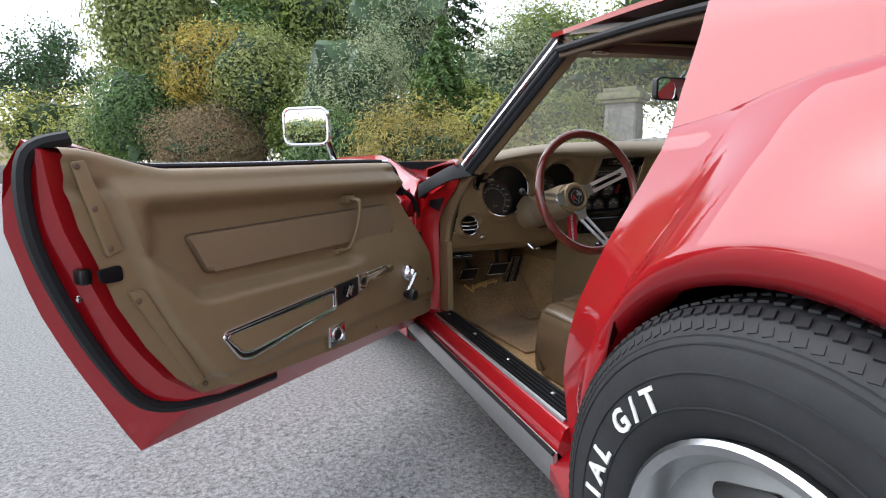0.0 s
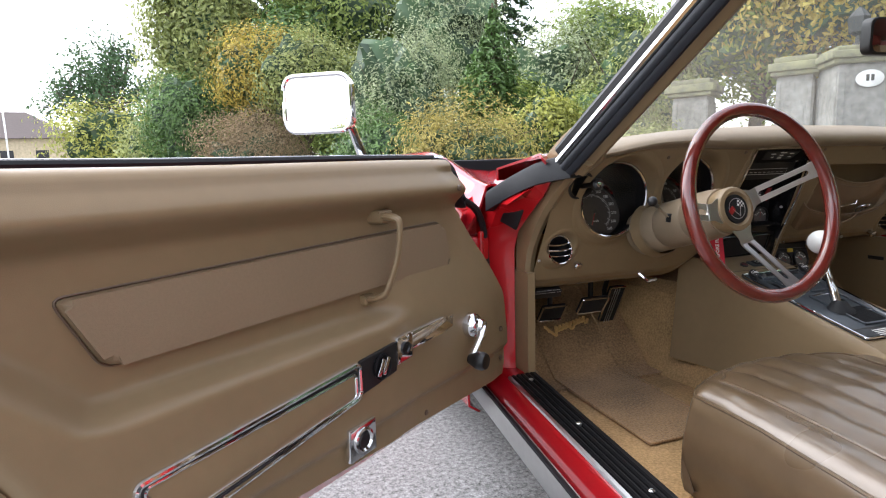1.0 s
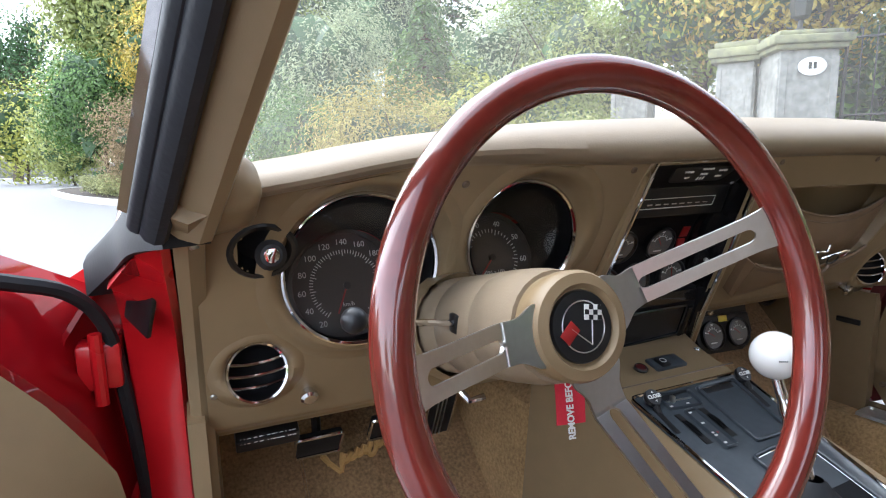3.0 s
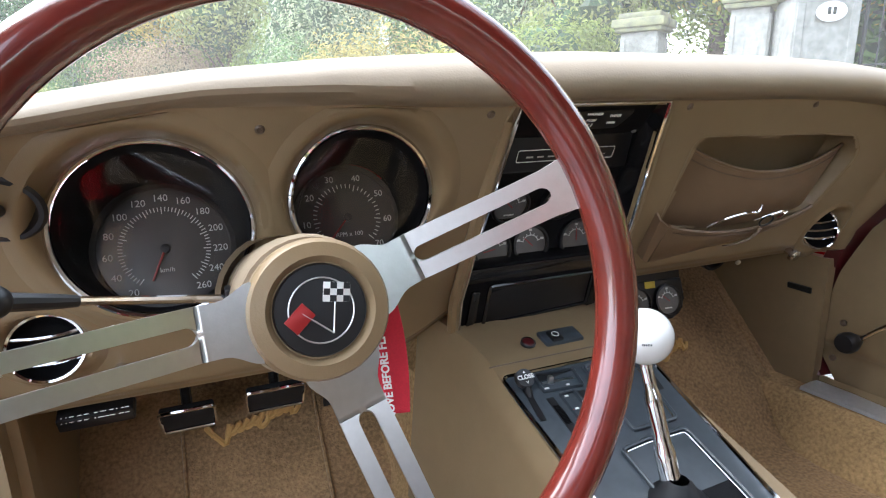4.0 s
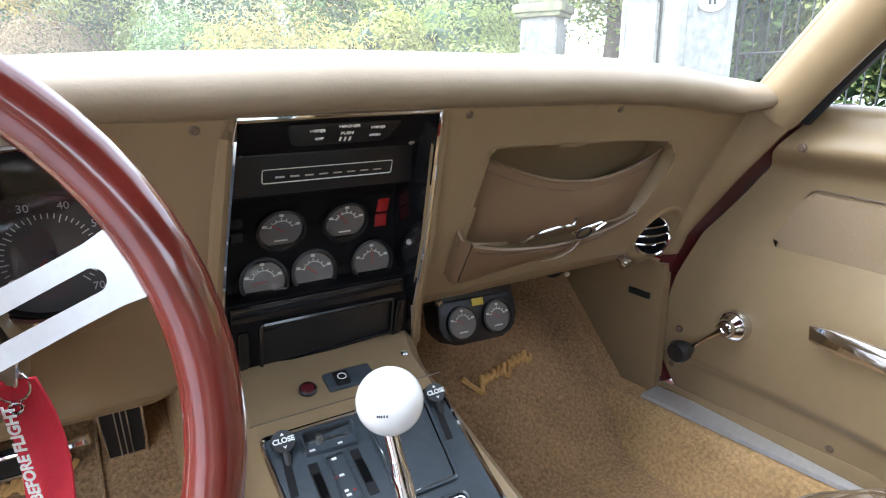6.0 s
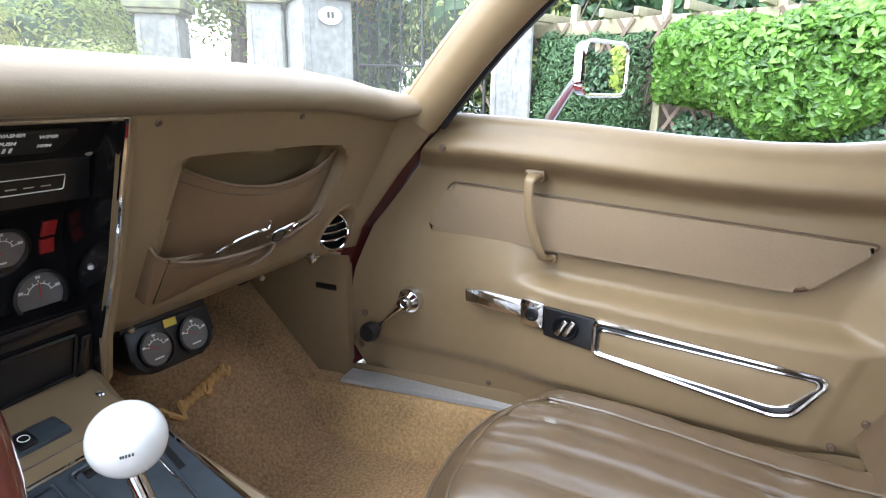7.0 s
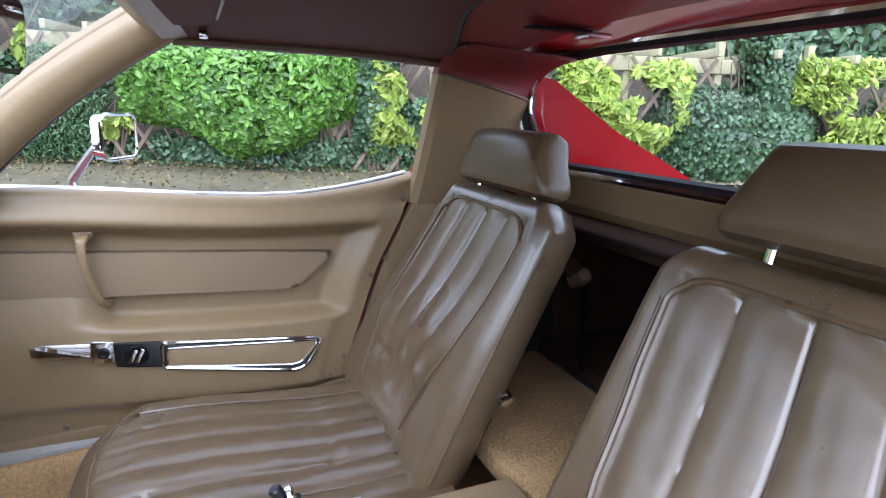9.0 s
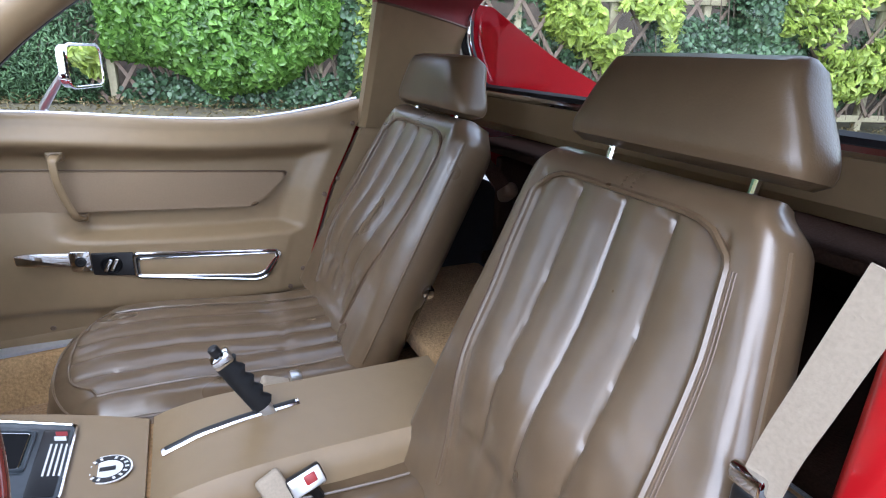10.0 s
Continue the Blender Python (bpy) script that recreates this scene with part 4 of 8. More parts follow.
    part("armrest_insert", plate_bm([(lerp(a, 0.73, 0.06), lerp(z, 0.46, 0.3)) for a, z in round_poly(frame_pts, 0.012, 4)], to0, -0.004, 0.004, 0.002, 2), M["vinyl"], door)
    part("latch_block", plate_bm(round_poly([(0.545, 0.515), (0.448, 0.523), (0.448, 0.470), (0.545, 0.457)], 0.004, 3), to0, -0.004, 0.006, 0.002), M["black"], door, "black latch escutcheon")
    m = axes(D(0.492, 0.008, 0.492), D(1, 0, 0) - D(0, 0, 0), V(0, 0, 1))
    if m.to_3x3() @ V(0, 0, 1) @ (D(0, 1, 0) - D(0, 0, 0)) < 0:
        m = axes(D(0.492, 0.008, 0.492), D(0, 0, 0) - D(1, 0, 0), V(0, 0, 1))
    part("latch_ring", lathe_bm([(0.021, -0.004), (0.023, 0.002), (0.02, 0.004), (0.017, 0.001), (0.0, 0.001)], m, 24), M["black_matt"], door)
    for q in (-0.007, 0.006):
        part("emblem_bar", box_bm((0.009, 0.032, 0.004), bevel=0.0015, m=m @ Matrix.Translation((q, 0, 0.004)) @ Matrix.Rotation(radians(-28), 4, "Z")), M["chrome"], door)
    part("lock_square", plate_bm(round_poly([(0.447, 0.528), (0.402, 0.532), (0.402, 0.484), (0.447, 0.479)], 0.003, 3), to0, -0.004, 0.007, 0.0025), M["chrome"], door, "chrome lock plate")
    m2 = m.copy()
    m2.translation = D(0.425, 0.008, 0.506)
    part("lock_knob", lathe_bm([(0.012, -0.002), (0.012, 0.003), (0.008, 0.004), (0.006, 0.001), (0, 0.001)], m2, 18), M["black"], door)
    pad = [(0.402, 0.528), (0.402, 0.496), (0.330, 0.508), (0.292, 0.516), (0.290, 0.540), (0.318, 0.540)]
    part("latch_paddle", plate_bm(round_poly(pad, 0.004, 3), lambda u, v, d: D(u, d + 0.02 * smooth(0.40 - u, 0, 0.11), v), -0.002, 0.006, 0.0025), M["chrome"], door, "chrome door release")
    # window winder
    wd_, wa = (1, 0.178) if left else (-1.25, 0.150)
    m3 = m.copy()
    m3.translation = D(wa, 0.0, 0.487)
    part("winder_boss", lathe_bm([(0.027, -0.008), (0.027, 0.006), (0.024, 0.012), (0.016, 0.02), (0.015, 0.027), (0.012, 0.031), (0, 0.032)], m3, 28), M["chrome"], door, "chrome winder boss")
    part("winder_arm", tube_bm([D(wa, 0.026, 0.487), D(wa + wd_ * 0.018, 0.03, 0.468), D(wa + wd_ * 0.037, 0.028, 0.447), D(wa + wd_ * 0.051, 0.026, 0.432)], [0.011, 0.009, 0.008, 0.009], 10, squash=0.6), M["chrome"], door, "chrome winder arm")
    m3.translation = D(wa + wd_ * 0.053, 0.024, 0.430)
    part("winder_knob", lathe_bm([(0.010, 0.0), (0.013, 0.008), (0.0185, 0.02), (0.0195, 0.032), (0.016, 0.04), (0, 0.042)], m3, 20), M["black"], door, "black winder knob")
    if left:
        part("lamp_plate", plate_bm(round_poly([(0.578, 0.408), (0.512, 0.410), (0.512, 0.352), (0.578, 0.350)], 0.003, 2), to0, -0.004, 0.006, 0.003), M["chrome"], door, "square chrome lamp bezel")
        m4 = m.copy()
        m4.translation = D(0.545, 0.006, 0.38)
        part("lamp_ring", lathe_bm([(0.022, -0.002), (0.022, 0.003), (0.018, 0.004), (0.014, 0.0)], m4, 24), M["chrome"], door)
        part("lamp_lens", lathe_bm([(0.014, 0.0), (0.012, 0.003), (0, 0.001)], m4, 24), M["black"], door, "dark lamp lens")
    nrm = D(0, 1, 0) - D(0, 0, 0)
    for a, z in ((0.215 if left else 0.223, 0.785), (1.179, 0.845) if left else (1.155, 0.80), (1.155, 0.770) if left else (1.10, 0.66), (1.134, 0.697) if left else (1.06, 0.62), (1.090, 0.590) if left else (0.985, 0.42), (0.945, 0.372), (0.33, 0.34), (0.01, 0.36), (0.03, 0.44)):
        screw(D(a, p_depth(a, z) + (0.005 if left and a > 1.0 else 0.0005), z), nrm, 0.0062, door, M["vinyl_dark"])
    # painted end face details
    path = smooth_path([D(1.15, -0.085, 0.895), D(1.215, -0.10, 0.865), D(1.222, -0.105, 0.75), D(1.19, -0.10, 0.62), D(1.12, -0.095, 0.46), D(1.04, -0.09, 0.35), D(0.9, -0.085, 0.313), D(0.7, -0.085, 0.302)], 6)
    if left:
        part("door_seal", tube_bm(path, 0.014, 8), M["rubber"], door, "black rubber door seal")
    if left:
        for shape in ([(1.186, 0.852), (1.164, 0.855), (1.110, 0.692), (1.138, 0.682)], [(1.108, 0.612), (1.078, 0.610), (0.955, 0.390), (0.974, 0.376)]):
            part("cover_strip", plate_bm(round_poly(shape, 0.004, 3), lambda u, v, d: D(u, p_depth(u, v) + d, v), -0.004, 0.0045, 0.002), M["vinyl"], door, "tan screwed cover strip")
        part("latch_opening", plate_bm(round_poly([(1.158, 0.660), (1.114, 0.664), (1.112, 0.634), (1.152, 0.634)], 0.008, 3), lambda u, v, d: D(u, p_depth(u, v) + d, v), -0.006, 0.001, 0.001), M["black_matt"], door, "dark latch opening")
        part("door_lock", box_bm((0.022, 0.03, 0.03), bevel=0.006, m=Matrix.Translation(D(1.158, -0.072, 0.645)) @ Matrix.Rotation(math.atan2(DU.y, DU.x), 4, "Z")), M["black"], door, "dark door lock")
        for a, b, z in ((1.175, -0.10, 0.70), (1.155, -0.10, 0.60), (1.14, -0.085, 0.60)):
            screw(D(a, b, z), D(1, 0.1, 0) - D(0, 0, 0), 0.008, door)
        # front edge: flap and trim screws
        for a, b, z in ((0.085, -0.10, 0.70), (0.02, -0.09, 0.58), (-0.03, -0.09, 0.46)):
            screw(D(a, b, z), D(-1, 0.4, 0) - D(0, 0, 0), 0.007, door)
        path = smooth_path([D(0.180, -0.078, 0.836), D(0.135, -0.080, 0.828), D(0.105, -0.082, 0.795), D(0.078, -0.084, 0.757)], 6)
        rows = [[p + V(0, 0, zz) + DN * bb for zz, bb in ((-0.024, -0.016), (0.010, -0.016), (0.013, -0.010), (0.013, 0.002), (0.004, 0.012), (-0.024, 0.014))] for p in path]
        part("corner_gasket", grid_bm(rows, True, cap=True), M["rubber"], door, "moulded black corner gasket")
        for k in (7, 16):
            screw(path[k] + DN * 0.0145 + V(0, 0, -0.012), DN, 0.006, door, M["black_matt"])
        path = smooth_path([D(0.080, -0.085, 0.757), D(0.050, -0.09, 0.747), D(-0.008, -0.095, 0.723), D(-0.045, -0.098, 0.681), D(-0.062, -0.10, 0.615), D(-0.078, -0.098, 0.45), D(-0.085, -0.095, 0.3)], 5)
        part("front_seal", tube_bm(path, 0.009, 8), M["rubber"], door)
    # door mirror on its stalk
    if left:
        c, fx, fy, wd, ht = V(-1.183, 0.178, 0.953), V(0.83, -0.56, 0), V(-0.03, -0.012, 1), 0.136, 0.104
        foot = V(-1.095, 0.19, 0.845)
    else:
        c, fx, fy, wd, ht = V(0.95, -0.117, 0.928), V(0.92, -0.40, 0), V(0, 0, 1), 0.150, 0.102
        foot = V(0.93, -0.015, 0.83)
    mm = axes(c, fx, fy)
    if (mm.to_3x3() @ V(0, 0, 1)).y > 0:
        mm = axes(c, -fx, fy)
    to_m = lambda u, v, d: mm @ V(u, v, d)
    w, h = wd / 2, ht / 2
    part("door_mirror", plate_bm(round_poly([(-w, -h), (w, -h), (w, h), (-w, h)], 0.026, 5), to_m, -0.022, -0.001, 0.003, 2), M["chrome"], door, "chrome door mirror on a stalk")
    part("mirror_rim", tube_bm([mm @ V(u, v, 0) for u, v in round_poly([(-w, -h), (w, -h), (w, h), (-w, h)], 0.026, 5)], 0.0045, 8, loop=True), M["chrome"], door)
    bm = bmesh.new()
    bm.faces.new([bm.verts.new(mm @ V(u, v, 0.0012)) for u, v in round_poly([(-w + 0.003, -h + 0.003), (w - 0.003, -h + 0.003), (w - 0.003, h - 0.003), (-w + 0.003, h - 0.003)], 0.024, 5)])
    part("mirror_glass", bm, M["mirror"], door, "mirror glass", recalc=False)
    arm0 = mm @ V(0.05 if left else -0.07, -h + 0.03, -0.02)
    part("mirror_arm", tube_bm([foot - V(0, 0, 0.03), foot, arm0.lerp(foot, 0.3), arm0], [0.013, 0.011, 0.009, 0.0075], 10), M["chrome"] if left else M["alu"], door)
    return door


build_door(left_door, -1)
build_door(right_door, 1)

# ---------------------------------------------------------------- floor, tunnel, console
part("floor_pan", box_bm((1.36, 2.1, 0.05), (0, -0.15, 0.165), 0.005), M["carpet"], car, "tan carpeted floor")
part("firewall", box_bm((1.4, 0.03, 0.7), (0, 0.86, 0.50), 0.01), M["black_matt"], car)
for x0, x1, yb in ((-0.66, -0.12, 0.47), (0.12, 0.66, 0.282)):
    n = 10
    rows = [[V(x, yb + d, 0.192 + z) for d, z in ((-0.06, 0.0), (0.0, 0.004), (0.03, 0.02), (0.32, 0.30), (0.40, 0.42))] for x in np.linspace(x0, x1, n)]
    part("toe_board", grid_bm(rows), M["carpet_dark"], car, thick=0.012)


def tunnel_half(y):
    return 0.135 + 0.05 * smooth(y, 0.25, 0.75)


rows = []
for y in np.linspace(-0.72, 0.85, 18):
    w = tunnel_half(y)
    h = 0.40 + 0.06 * smooth(y, 0.0, 0.4)
    rows.append([V(-w - 0.025, y, 0.185), V(-w, y, 0.22), V(-w + 0.02, y, h - 0.03), V(-w + 0.05, y, h), V(w - 0.05, y, h), V(w - 0.02, y, h - 0.03), V(w, y, 0.22), V(w + 0.025, y, 0.185)])
part("transmission_tunnel", grid_bm(rows), M["carpet"], car, thick=0.01)
# kick panels at the sides of the footwells
for s in (-1, 1):
    rows = [[V(s * (0.652 + dx), y, z) for dx, z in ((0, 0.19), (0, 0.56), (0.02, 0.56), (0.02, 0.19))] for y in np.linspace(0.31, 0.84, 4)]
    part("kick_panel", grid_bm(rows, True, cap=True), M["vinyl"], car)
part("kick_vent_slot", box_bm((0.006, 0.05, 0.012), (0.65, 0.36, 0.49), 0.002), M["black"], car)
part("air_duct", lathe_bm([(0.035, 0), (0.035, 0.05), (0.03, 0.05), (0.028, 0.01), (0, 0.01)], Matrix.Translation((0.52, 0.50, 0.56)) @ Matrix.Rotation(radians(100), 4, "X"), 20), M["black"], car)


def console_z(y):
    return curve_at([(-0.72, 0.442), (-0.36, 0.444), (-0.30, 0.44), (-0.235, 0.424), (-0.23, 0.414), (-0.13, 0.436), (0.18, 0.515), (0.215, 0.528), (0.30, 0.548), (0.37, 0.56)], y)


def console_w(y):
    return 0.118 + 0.03 * smooth(y, 0.24, 0.38) - 0.01 * smooth(-y, 0.2, 0.5)


def console_sect(y0, y1, n, lift=0.0, base=0.26):
    rows = []
    for y in np.linspace(y0, y1, n):
        w, z = console_w(y), console_z(y) + lift
        o = -0.028 * smooth(-y, 0.1, 0.3)
        rows.append([V(o - w - 0.03, y, base), V(o - w - 0.006, y, z - 0.03), V(o - w, y, z - 0.012), V(o - w + 0.012, y, z), V(o + w - 0.012, y, z), V(o + w, y, z - 0.012), V(o + w + 0.006, y, z - 0.03), V(o + w + 0.03, y, base)])
    return grid_bm(rows, True, cap=True)


console = part("console", console_sect(-0.225, 0.37, 24), M["vinyl"], car, "tan centre console")
part("rear_console", console_sect(-0.70, -0.232, 18), M["vinyl"], car, "raised tan rear console with parking brake")


def on_console(x, y, d=0.0):
    dz = (console_z(y + 0.005) - console_z(y - 0.005)) / 0.01
    return V(x, y, console_z(y)) + V(0, -dz, 1).normalized() * d


con = lambda u, v, d: on_console(u, v, d)
OUT = [(-0.106, 0.197), (-0.098, -0.13), (0.068, -0.13), (0.108, 0.197)]
part("shift_plate", plate_bm(round_poly(OUT, 0.008, 3), con, -0.004, 0.005, 0.002), M["plate"], console, "blue-black shift plate with vent levers")
part("plate_edge", tube_bm([on_console(u, v, 0.0055) for u, v in round_poly(OUT, 0.008, 3)], 0.0026, 6, loop=True), M["chrome"], console)


def rimmed(pts, name, floor, wall=0.003, lift=0.0098, bright=True, r=0.006):
    """A shallow tray on the plate: raised rim, sunken-looking floor, thin bright bead."""
    poly = round_poly(pts, r, 3)
    cu, cv = sum(p[0] for p in pts) / len(pts), sum(p[1] for p in pts) / len(pts)
    inner = [(lerp(u, cu, 0.07), lerp(v, cv, 0.06)) for u, v in poly]
    rows = [[con(*p, 0.004), con(*p, lift), con(lerp(p[0], q[0], 0.5), lerp(p[1], q[1], 0.5), lift + 0.001), con(*q, lift), con(*q, 0.0052)] for p, q in zip(poly, inner)]
    part(name + "_rim", grid_bm(rows + rows[:1]), M["plate"], console)
    part(name + "_floor", plate_bm(inner, con, 0.003, 0.0056, 0.0), floor, console)
    if bright:
        part(name + "_bead", tube_bm([con(u, v, 0.0066) for u, v in [(lerp(u, cu, 0.03), lerp(v, cv, 0.03)) for u, v in inner]], 0.0009, 5, loop=True), M["chrome"], console)


rimmed([(0.004, 0.188), (-0.006, 0.074), (0.060, 0.074), (0.083, 0.188)], "ash_tray", M["plate"])
rimmed([(-0.038, 0.058), (-0.04, -0.085), (0.050, -0.085), (0.058, 0.062), (0.0, 0.062)], "shift_tray", M["black_matt"])
rimmed([(-0.067, 0.190), (-0.070, 0.159), (-0.014, 0.155), (-0.009, 0.187)], "fan_panel", M["black"], bright=False, r=0.003)
rimmed([(-0.0535, 0.152), (-0.056, 0.078), (-0.036, 0.078), (-0.0335, 0.152)], "label_strip", M["plate"], bright=False, r=0.002)
part("slide_bar", plate_bm([(-0.062, 0.1735), (-0.018, 0.171), (-0.018, 0.1735), (-0.062, 0.176)], con, 0.0055, 0.0075, 0.0), M["steel"], console)
part("fan_slider", box_bm((0.007, 0.007, 0.012), on_console(-0.051, 0.1745, 0.009), 0.002), M["alu"], console, "small bright fan slider")
part("tray_catch", plate_bm([(0.016, 0.183), (0.014, 0.172), (0.068, 0.172), (0.07, 0.183)], con, 0.005, 0.0075, 0.001), M["black"], console)
for u, v, du in ((-0.088, 0.170, -0.006), (0.090, 0.172, -0.012)):
    part("vent_lever_slot", plate_bm([(u - 0.004 + du, v - 0.05), (u + 0.004 + du, v - 0.05), (u + 0.004, v), (u - 0.004, v)], con, 0.003, 0.0068, 0.0), M["black"], console)
    p = on_console(u, v, 0.0)
    part("vent_lever", tube_bm([p + V(0, -0.012, 0), p + V(0, 0.0, 0.02)], 0.0045, 8), M["black"], console)
    km = axes(p + V(0, 0.002, 0.02), (1, 0, 0), (0, 0.75, 0.66))
    part("lever_knob", lathe_bm([(0, -0.008), (0.010, -0.007), (0.0125, -0.002), (0.0115, 0.003), (0, 0.004)], km, 18), M["black"], console, "black lever knob with white print")
    text_part("word_mark", "CLOSE", 0.0075, km @ Matrix.Translation((0, 0, 0.0046)), M["letters"], console, 0.0003, 0, 0.0002)
    for sy in (-1, 1):
        tri = bmesh.new()
        tri.faces.new([tri.verts.new(km @ V(q, sy * (0.0052 + e), 0.0044)) for q, e in ((-0.002, 0.0), (0.002, 0.0), (0.0, 0.0032))])
        part("arrow_mark", tri, M["letters"], console)
for u in (-0.068, -0.0235):
    part("thumb_wheel_slot", plate_bm([(u - 0.0055, 0.093), (u + 0.0045, 0.093), (u + 0.006, 0.15), (u - 0.004, 0.15)], con, 0.003, 0.0066, 0.0), M["black"], console)
    bm = bmesh.new()
    for t in np.linspace(0.06, 0.94, 26):
        p = on_console(u + 0.0015 * (t - 0.5), 0.095 + 0.053 * t, 0.001 + 0.007 * math.sin(t * math.pi))
        box_bm((0.0075, 0.0011, 0.003), p, 0, bm=bm)
    part("thumb_wheel", bm, M["black_matt"], console, "ribbed black thumb wheel")
for u, v in ((-0.052, 0.1235), (-0.041, 0.104)):
    part("red_mark", plate_bm([(u, v), (u + 0.0028, v + 0.0014), (u, v + 0.003)], con, 0.005, 0.0066, 0), M["redplastic"], console)
for u, v, w in ((-0.0475, 0.1245, 0.005), (-0.0495, 0.106, 0.004), (-0.0495, 0.101, 0.005), (-0.0475, 0.146, 0.005), (-0.048, 0.087, 0.004), (-0.064, 0.1645, 0.006), (-0.034, 0.163, 0.005)):
    part("print_bar", plate_bm([(u, v), (u + w, v), (u + w, v + 0.0026), (u, v + 0.0026)], con, 0.005, 0.0064, 0), M["letters"], console)
# shift pattern card near the back of the plate
part("pattern_card", plate_bm(round_poly([(-0.09, -0.124), (0.056, -0.124), (0.056, -0.092), (-0.09, -0.092)], 0.003, 2), con, 0.004, 0.006, 0.0005), M["black"], console)
for k in range(4):
    part("print_line", plate_bm([(-0.05, -0.125 + 0.006 * k), (0.02, -0.125 + 0.006 * k), (0.02, -0.1225 + 0.006 * k), (-0.05, -0.1225 + 0.006 * k)], con, 0.0055, 0.0066, 0), M["letters"], console)
for k in range(2):
    part("flag_mark", plate_bm([(0.028 + 0.012 * k, -0.122), (0.038 + 0.012 * k, -0.120), (0.038 + 0.012 * k, -0.106), (0.028 + 0.012 * k, -0.108)], con, 0.0055, 0.0066, 0), M["letters"] if k == 0 else M["redplastic"], console)

# shifter
boot = V(-0.022, -0.012, console_z(-0.012))
shift = part("gear_lever", tube_bm(smooth_path([boot + V(0, 0, 0.0), boot.lerp(V(-0.031, 0.039, 0.61), 0.35), boot.lerp(V(-0.031, 0.039, 0.61), 0.7), V(-0.031, 0.039, 0.61)], 6), [0.0105] * 7 + [0.0085] * 6 + [0.0065] * 6, 12), M["chrome"], car, "chrome gear lever with white ball knob")
part("knob", lathe_bm([(0.0, -0.030)] + [(0.0285 * math.sin(a), -0.0285 * math.cos(a)) for a in np.linspace(0.3, math.pi, 16)], Matrix.Translation((-0.027, 0.042, 0.625)), 32), M["white"], shift, "white ball knob")
for k in range(5):
    p = V(-0.027, 0.042, 0.625) + V(-0.020 + 0.0022 * k, -0.020, 0.002).normalized() * 0.0286
    part("mark_bar", box_bm((0.0013, 0.0008, 0.0022), p, 0.0002), M["plate"], shift)
part("lever_boot", lathe_bm([(0.034, 0.0), (0.032, 0.006), (0.022, 0.014), (0.015, 0.024), (0.010, 0.028)], Matrix.Translation(boot), 20), M["rubber"], shift, "black rubber boot")

# console front: warning lamp and switch
part("warning_lamp", lathe_bm([(0.009, -0.004), (0.009, 0.003), (0.007, 0.005), (0, 0.006)], axes(on_console(-0.036, 0.252, 0.0), (1, 0, 0), (0, 0.9, 0.35)), 16), M["dark_red"], console, "dark red warning lamp")
part("rocker_switch", plate_bm(round_poly([(-0.014, 0.238), (0.046, 0.238), (0.046, 0.268), (-0.014, 0.268)], 0.003, 2), con, -0.002, 0.005, 0.002), M["plate"], console)
part("switch_button", plate_bm(round_poly([(-0.004, 0.240), (0.014, 0.240), (0.015, 0.262), (-0.003, 0.262)], 0.003, 2), con, 0.004, 0.009, 0.002), M["black"], console)
part("switch_print", tube_bm([con(0.0055 + 0.005 * math.cos(k * math.tau / 14), 0.251 + 0.005 * math.sin(k * math.tau / 14), 0.0092) for k in range(14)], 0.0006, 5, loop=True), M["letters"], console)
part("lamp_ring", lathe_bm([(0.0105, -0.003), (0.0105, 0.004), (0.009, 0.005), (0.0088, 0.0)], axes(on_console(-0.036, 0.252, 0.0), (1, 0, 0), (0, 0.9, 0.35)), 20), M["black"], console)
part("strip_seam", tube_bm([con(u, 0.221, 0.0002) for u in np.linspace(-0.11, 0.125, 8)], 0.0012, 5), M["vinyl_dark"], console)
screw(on_console(0.10, 0.27, 0.001), (0, -0.3, 1), 0.005, console)
# printed disc sticker behind the shift plate
st = axes(on_console(-0.036, -0.178, 0.0008), (1, 0, 0), (0, 1, 0.1))
part("sticker", lathe_bm([(0.031, 0), (0.031, 0.0006), (0.0, 0.0006)], st, 36), M["letters"], console, "round black and white sticker")
part("sticker_ring", lathe_bm([(0.0285, 0.0006), (0.0285, 0.0011), (0.019, 0.0011), (0.019, 0.0006)], st, 36), M["black"], console)
part("sticker_mark", box_bm((0.009, 0.02, 0.0006), bevel=0.0002, m=st @ Matrix.Translation((0, 0, 0.0010))), M["black"], console)
for k in range(16):
    a = k * math.tau / 16
    if k in (0, 8):
        continue
    part("print_bar", box_bm((0.005, 0.0035, 0.0005), bevel=0, m=st @ Matrix.Rotation(a, 4, "Z") @ Matrix.Translation((0.0238, 0, 0.0014))), M["letters"], console)

# parking brake
rc = on_console
part("brake_slot", tube_bm([rc(lerp(-0.03, 0.0, (-0.247 - y) / 0.187), y, 0.002) for y in np.linspace(-0.247, -0.447, 14)], 0.008, 8, squash=0.5), M["chrome"], console, "chrome-edged brake slot")
part("brake_slot_dark", tube_bm([rc(lerp(-0.03, 0.0, (-0.247 - y) / 0.187), y, 0.005) for y in np.linspace(-0.252, -0.442, 14)], 0.0045, 8, squash=0.5), M["black"], console)
b0, b1 = V(-0.006, -0.395, 0.452), V(-0.012, -0.338, 0.556)
ax = (b1 - b0).normalized()
brake = part("parking_brake", box_bm((0.02, 0.02, 0.05), bevel=0.004, m=Matrix.Translation(b0 - ax * 0.01) @ ax.to_track_quat("Z", "Y").to_matrix().to_4x4()), M["alu"], car, "black parking brake grip with chrome end")
path = [b0.lerp(b1, t) for t in np.linspace(0.06, 0.9, 22)]
rows = []
side = ax.cross(V(0, 0, 1)).normalized()
up = side.cross(ax)
